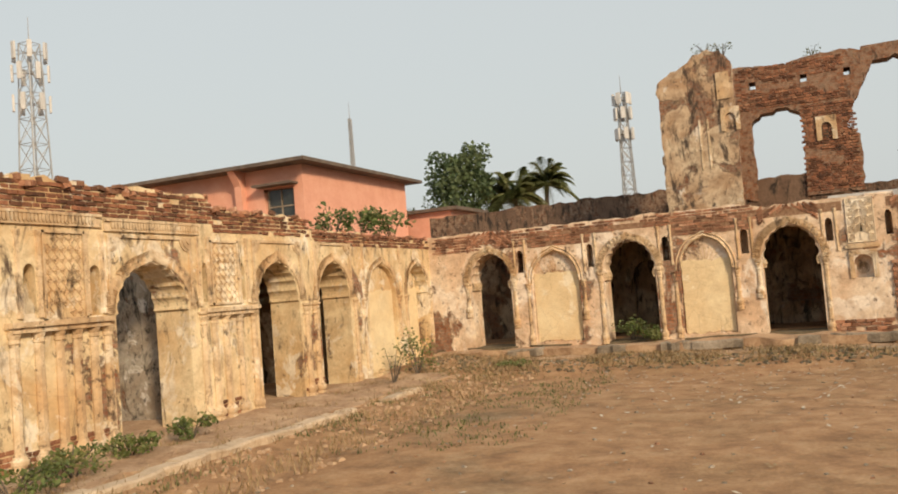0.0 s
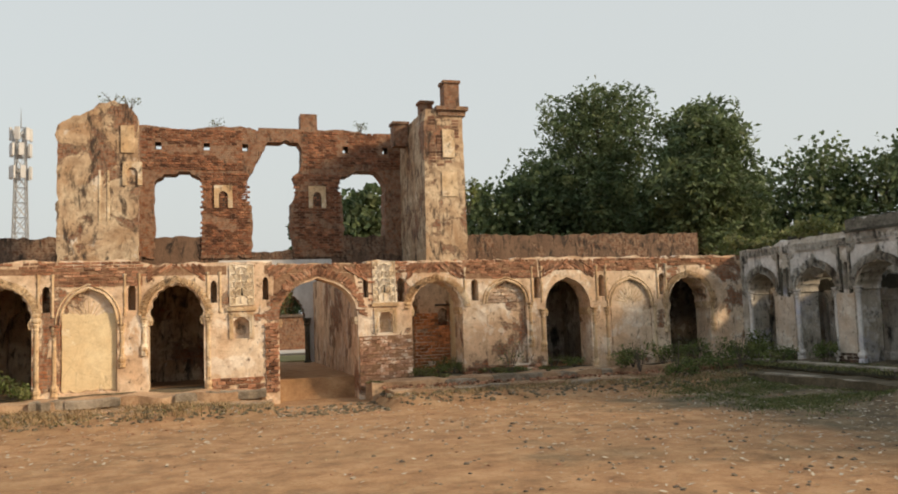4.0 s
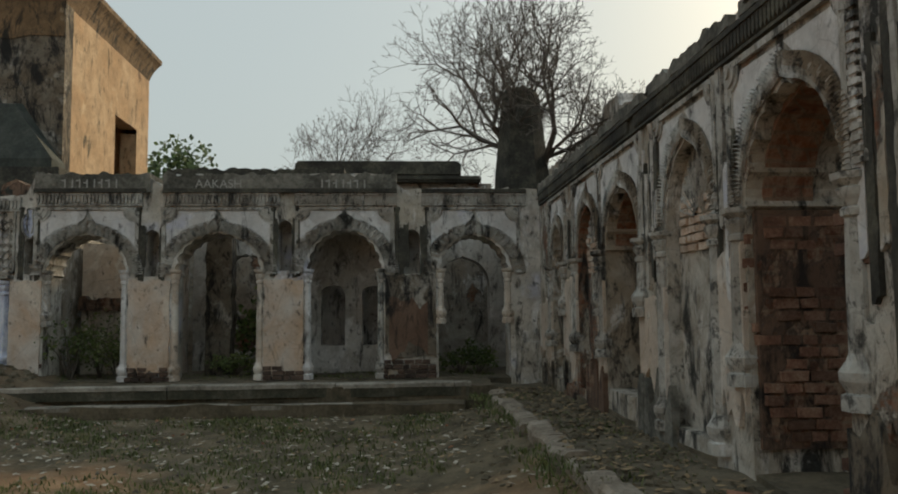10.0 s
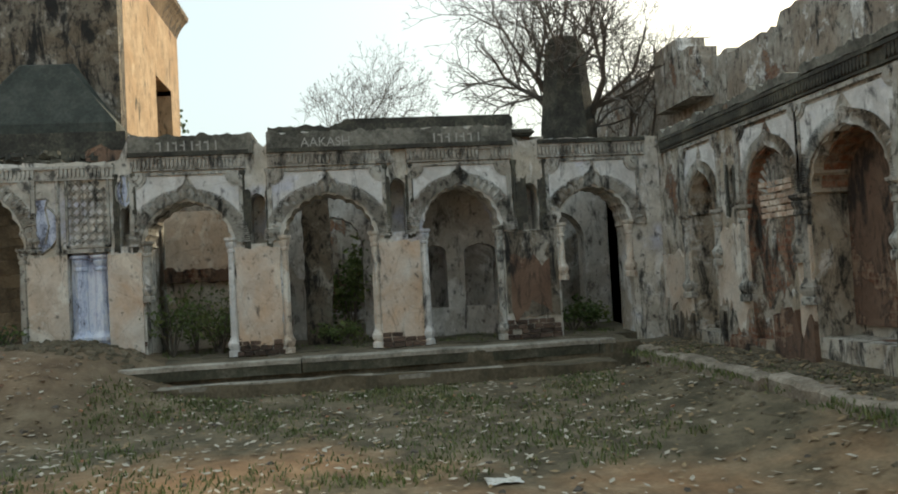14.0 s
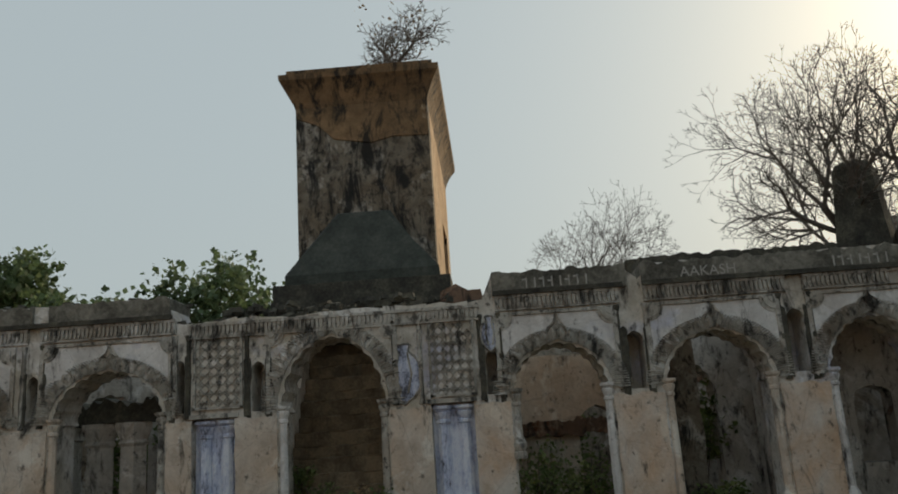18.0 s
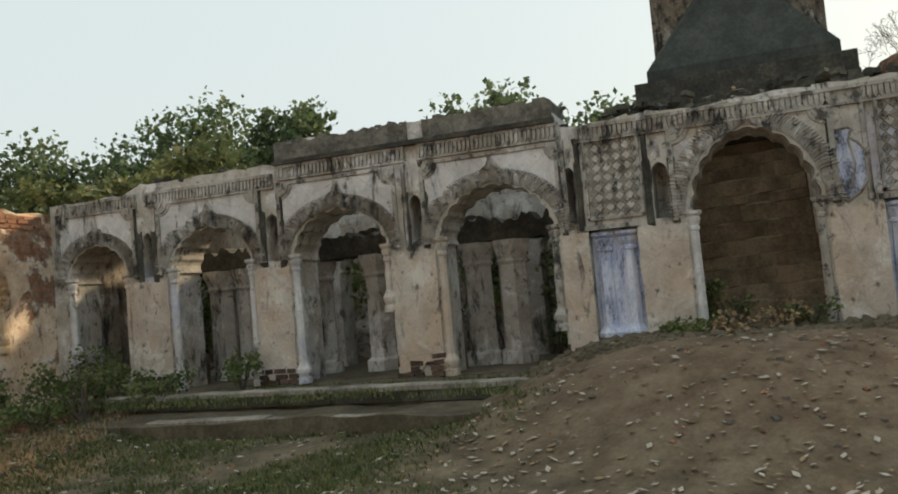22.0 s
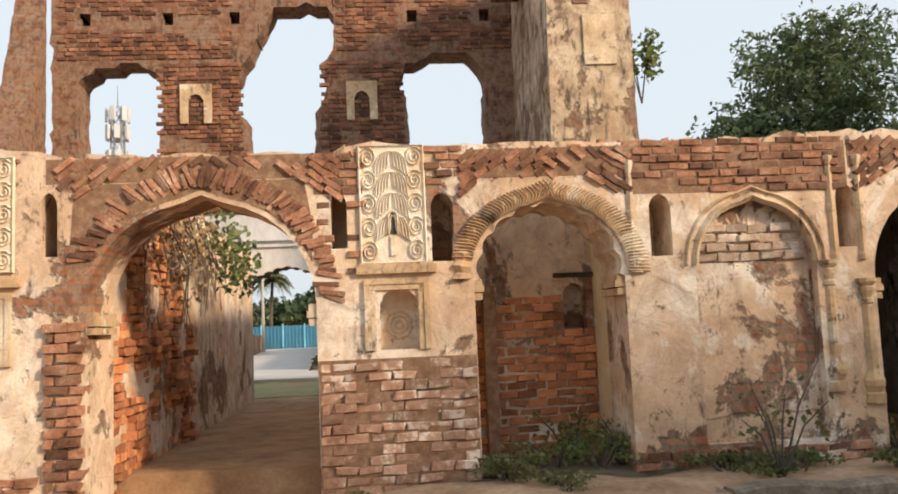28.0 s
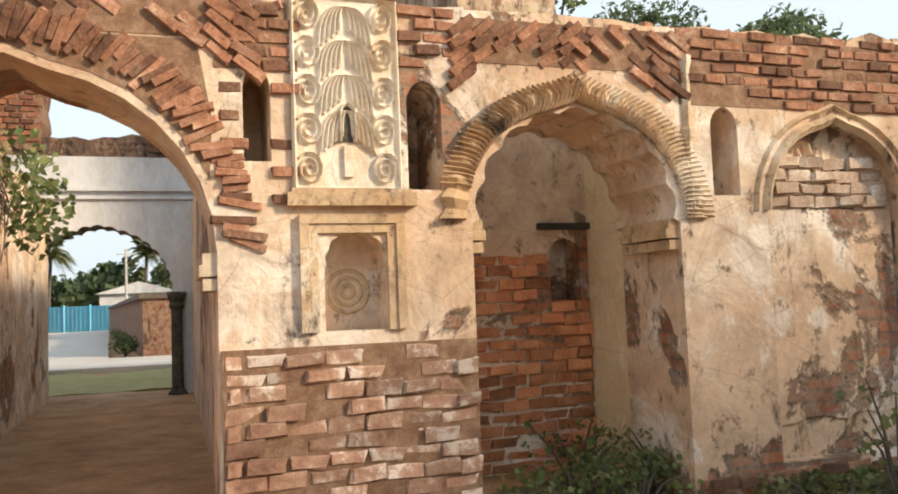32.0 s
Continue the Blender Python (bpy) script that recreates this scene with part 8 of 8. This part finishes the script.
def grass(name, label, n, areas, seed, high=0.05, mat="grass"):
    rr = random.Random(seed)
    verts, faces = [], []
    for _ in range(n):
        x0, x1, y0, y1, z = rr.choice(areas)
        x, y = rr.uniform(x0, x1), rr.uniform(y0, y1)
        if noise.noise((x * 0.9, y * 0.9, 11)) + 0.5 * noise.noise((x * 3, y * 3, 2)) < rr.uniform(-0.4, 0.4):
            continue
        zz = max(z, ground_z(x, y)) - 0.01
        for _ in range(4):
            a = rr.uniform(0, 6.3)
            h = high * rr.uniform(0.4, 1.3)
            c = Vector((x + rr.uniform(-0.09, 0.09), y + rr.uniform(-0.09, 0.09), zz))
            s = Vector((-math.sin(a), math.cos(a), 0)) * 0.007
            t = c + Vector((math.cos(a) * h * 0.6, math.sin(a) * h * 0.6, h))
            m0 = c.lerp(t, 0.55) + Vector((0, 0, 0.1 * h))
            i = len(verts)
            verts += [c - s, c + s, m0 + s * 0.7, t, m0 - s * 0.7]
            faces += [(i, i + 1, i + 2, i + 4), (i + 4, i + 2, i + 3)]
    tagged(pts_mesh(name, verts, faces, M[mat]), label, "grass", kind="stuff")


grass("grass", "thin green and dry grass tufts", 17000, [(-7.6, -3.5, 8.0, 15.4, 0), (8.4, 11.4, 10.2, 15.6, 0), (8.6, 11.3, 11.0, 16.0, 0), (10.9, 12.4, 10.5, 16.5, 0.42), (3.3, 11.8, 15.4, 17.2, 0.2), (9.8, 11.2, 0.8, 6.5, 0), (-8.2, -6.0, 4.0, 16.4, 0.1), (-6.0, 0.9, 15.0, 17.1, 0.1),
                                                        (12.6, 14.2, 0.0, 6.3, 0.43), (3.0, 11.0, -0.5, 0.6, 0.34)], 8)
grass("dry_grass", "withered brown grass tufts along the terraces", 9000, [(-8.3, -5.0, 3.0, 16.2, 0.12), (-8.0, 1.0, 14.6, 17.2, 0.16), (-8.0, 1.0, 15.4, 16.6, 0.16), (3.2, 12.0, 14.9, 17.2, 0.2)], 18, 0.09, "dry_leaf")
grass("court_grass", "low green grass patches on the shaded earth", 9000, [(8.0, 11.0, 10.4, 15.8, 0), (7.0, 10.8, 1.0, 6.5, 0), (9.0, 11.3, 11.5, 15.0, 0)], 28, 0.05)
scatter("dark_clods", "small dark clods and burnt bits on the earth", 260, ((2.0, 11.2), (0.8, 13.0)), 0.028, "bark", 49, False)
cloth = thing("paper_scrap", "crumpled off-white scrap of paper on the earth", "paper", at=(6.82, 2.78, ground_z(6.82, 2.78)))
sv, sf = [], []
for q in range(6):
    for w in range(9):
        u, v = w / 8 - 0.5, q / 5 - 0.5
        sv.append((0.14 * u + 0.02 * noise.noise((u * 5, v * 5, 1)), 0.23 * v + 0.02 * noise.noise((u * 5, v * 5, 7)), 0.012 + 0.045 * abs(noise.noise((u * 6, v * 6, 3)))))
for q in range(5):
    for w in range(8):
        sf.append((q * 9 + w, q * 9 + w + 1, q * 9 + w + 10, q * 9 + w + 9))
M["paper"] = plain("soiled_paper", [(0.3, (0.46, 0.44, 0.40)), (0.6, (0.68, 0.66, 0.62))], 12, 0.9, 0, 0.1)
pts_mesh("sheet", sv, sf, M["paper"], cloth)
scatter("earth_clods", "crumbled earth and lime clods at the terrace foot", 1500, ((-8.0, 12.0), (14.8, 16.5)), 0.04, "terrace", 41, False)
scatter("lime_rubble", "pale lime rubble at the terrace foot", 420, ((-8.0, 12.0), (15.2, 16.5)), 0.032, "stone", 42, False)
scatter("terrace_rubble", "brick rubble and earth on the terrace", 900, ((2.0, 11.6), (-0.55, 0.25)), 0.03, "terrace", 46, False, None, 0.36)
scatter("terrace_leaves", "dead leaves on the terrace", 900, ((2.0, 11.6), (-0.55, 0.25)), 0.03, "dry_leaf", 47, True, None, 0.36)
scatter("ledge_rubble", "lime and brick rubble on the ledges", 700, ((3.2, 11.6), (15.9, 17.25)), 0.03, "pale_brick", 48, False, None, 0.3)
scatter("wall_rubble", "brick rubble at the wall foot", 260, ((2.0, 11.4), (-0.3, 0.9)), 0.03, "terrace", 43, False)
scatter("arcade_rubble", "broken lime and brick before the arcade", 1600, ((-8.3, -5.2), (2.0, 16.4)), 0.04, "ledge", 44, False)
scatter("mound_rubble", "brick bits on the mound before the middle arch", 90, ((9.8, 12.3), (6.6, 10.6)), 0.022, "stone", 45, False)
scatter("facade_rubble", "dark rubble and earth clods at the foot of the facade", 420, ((11.5, 12.42), (6.3, 10.7)), 0.05, "terrace", 145, False)
# loose bricks left on the south terrace
heap = thing("loose_bricks", "few loose red bricks on the terrace", "bricks")
for k, (x, y, z, a) in enumerate(((4.3, -0.1, 0.40, 0.2), (4.55, -0.2, 0.40, 0.5), (4.42, -0.16, 0.48, -0.3))):
    ob = new("brick", brick_mesh(k, M["pale_brick"]))
    ob.parent = heap
    ob.matrix_basis = pose(x, y, z, 0, 0, math.degrees(a))
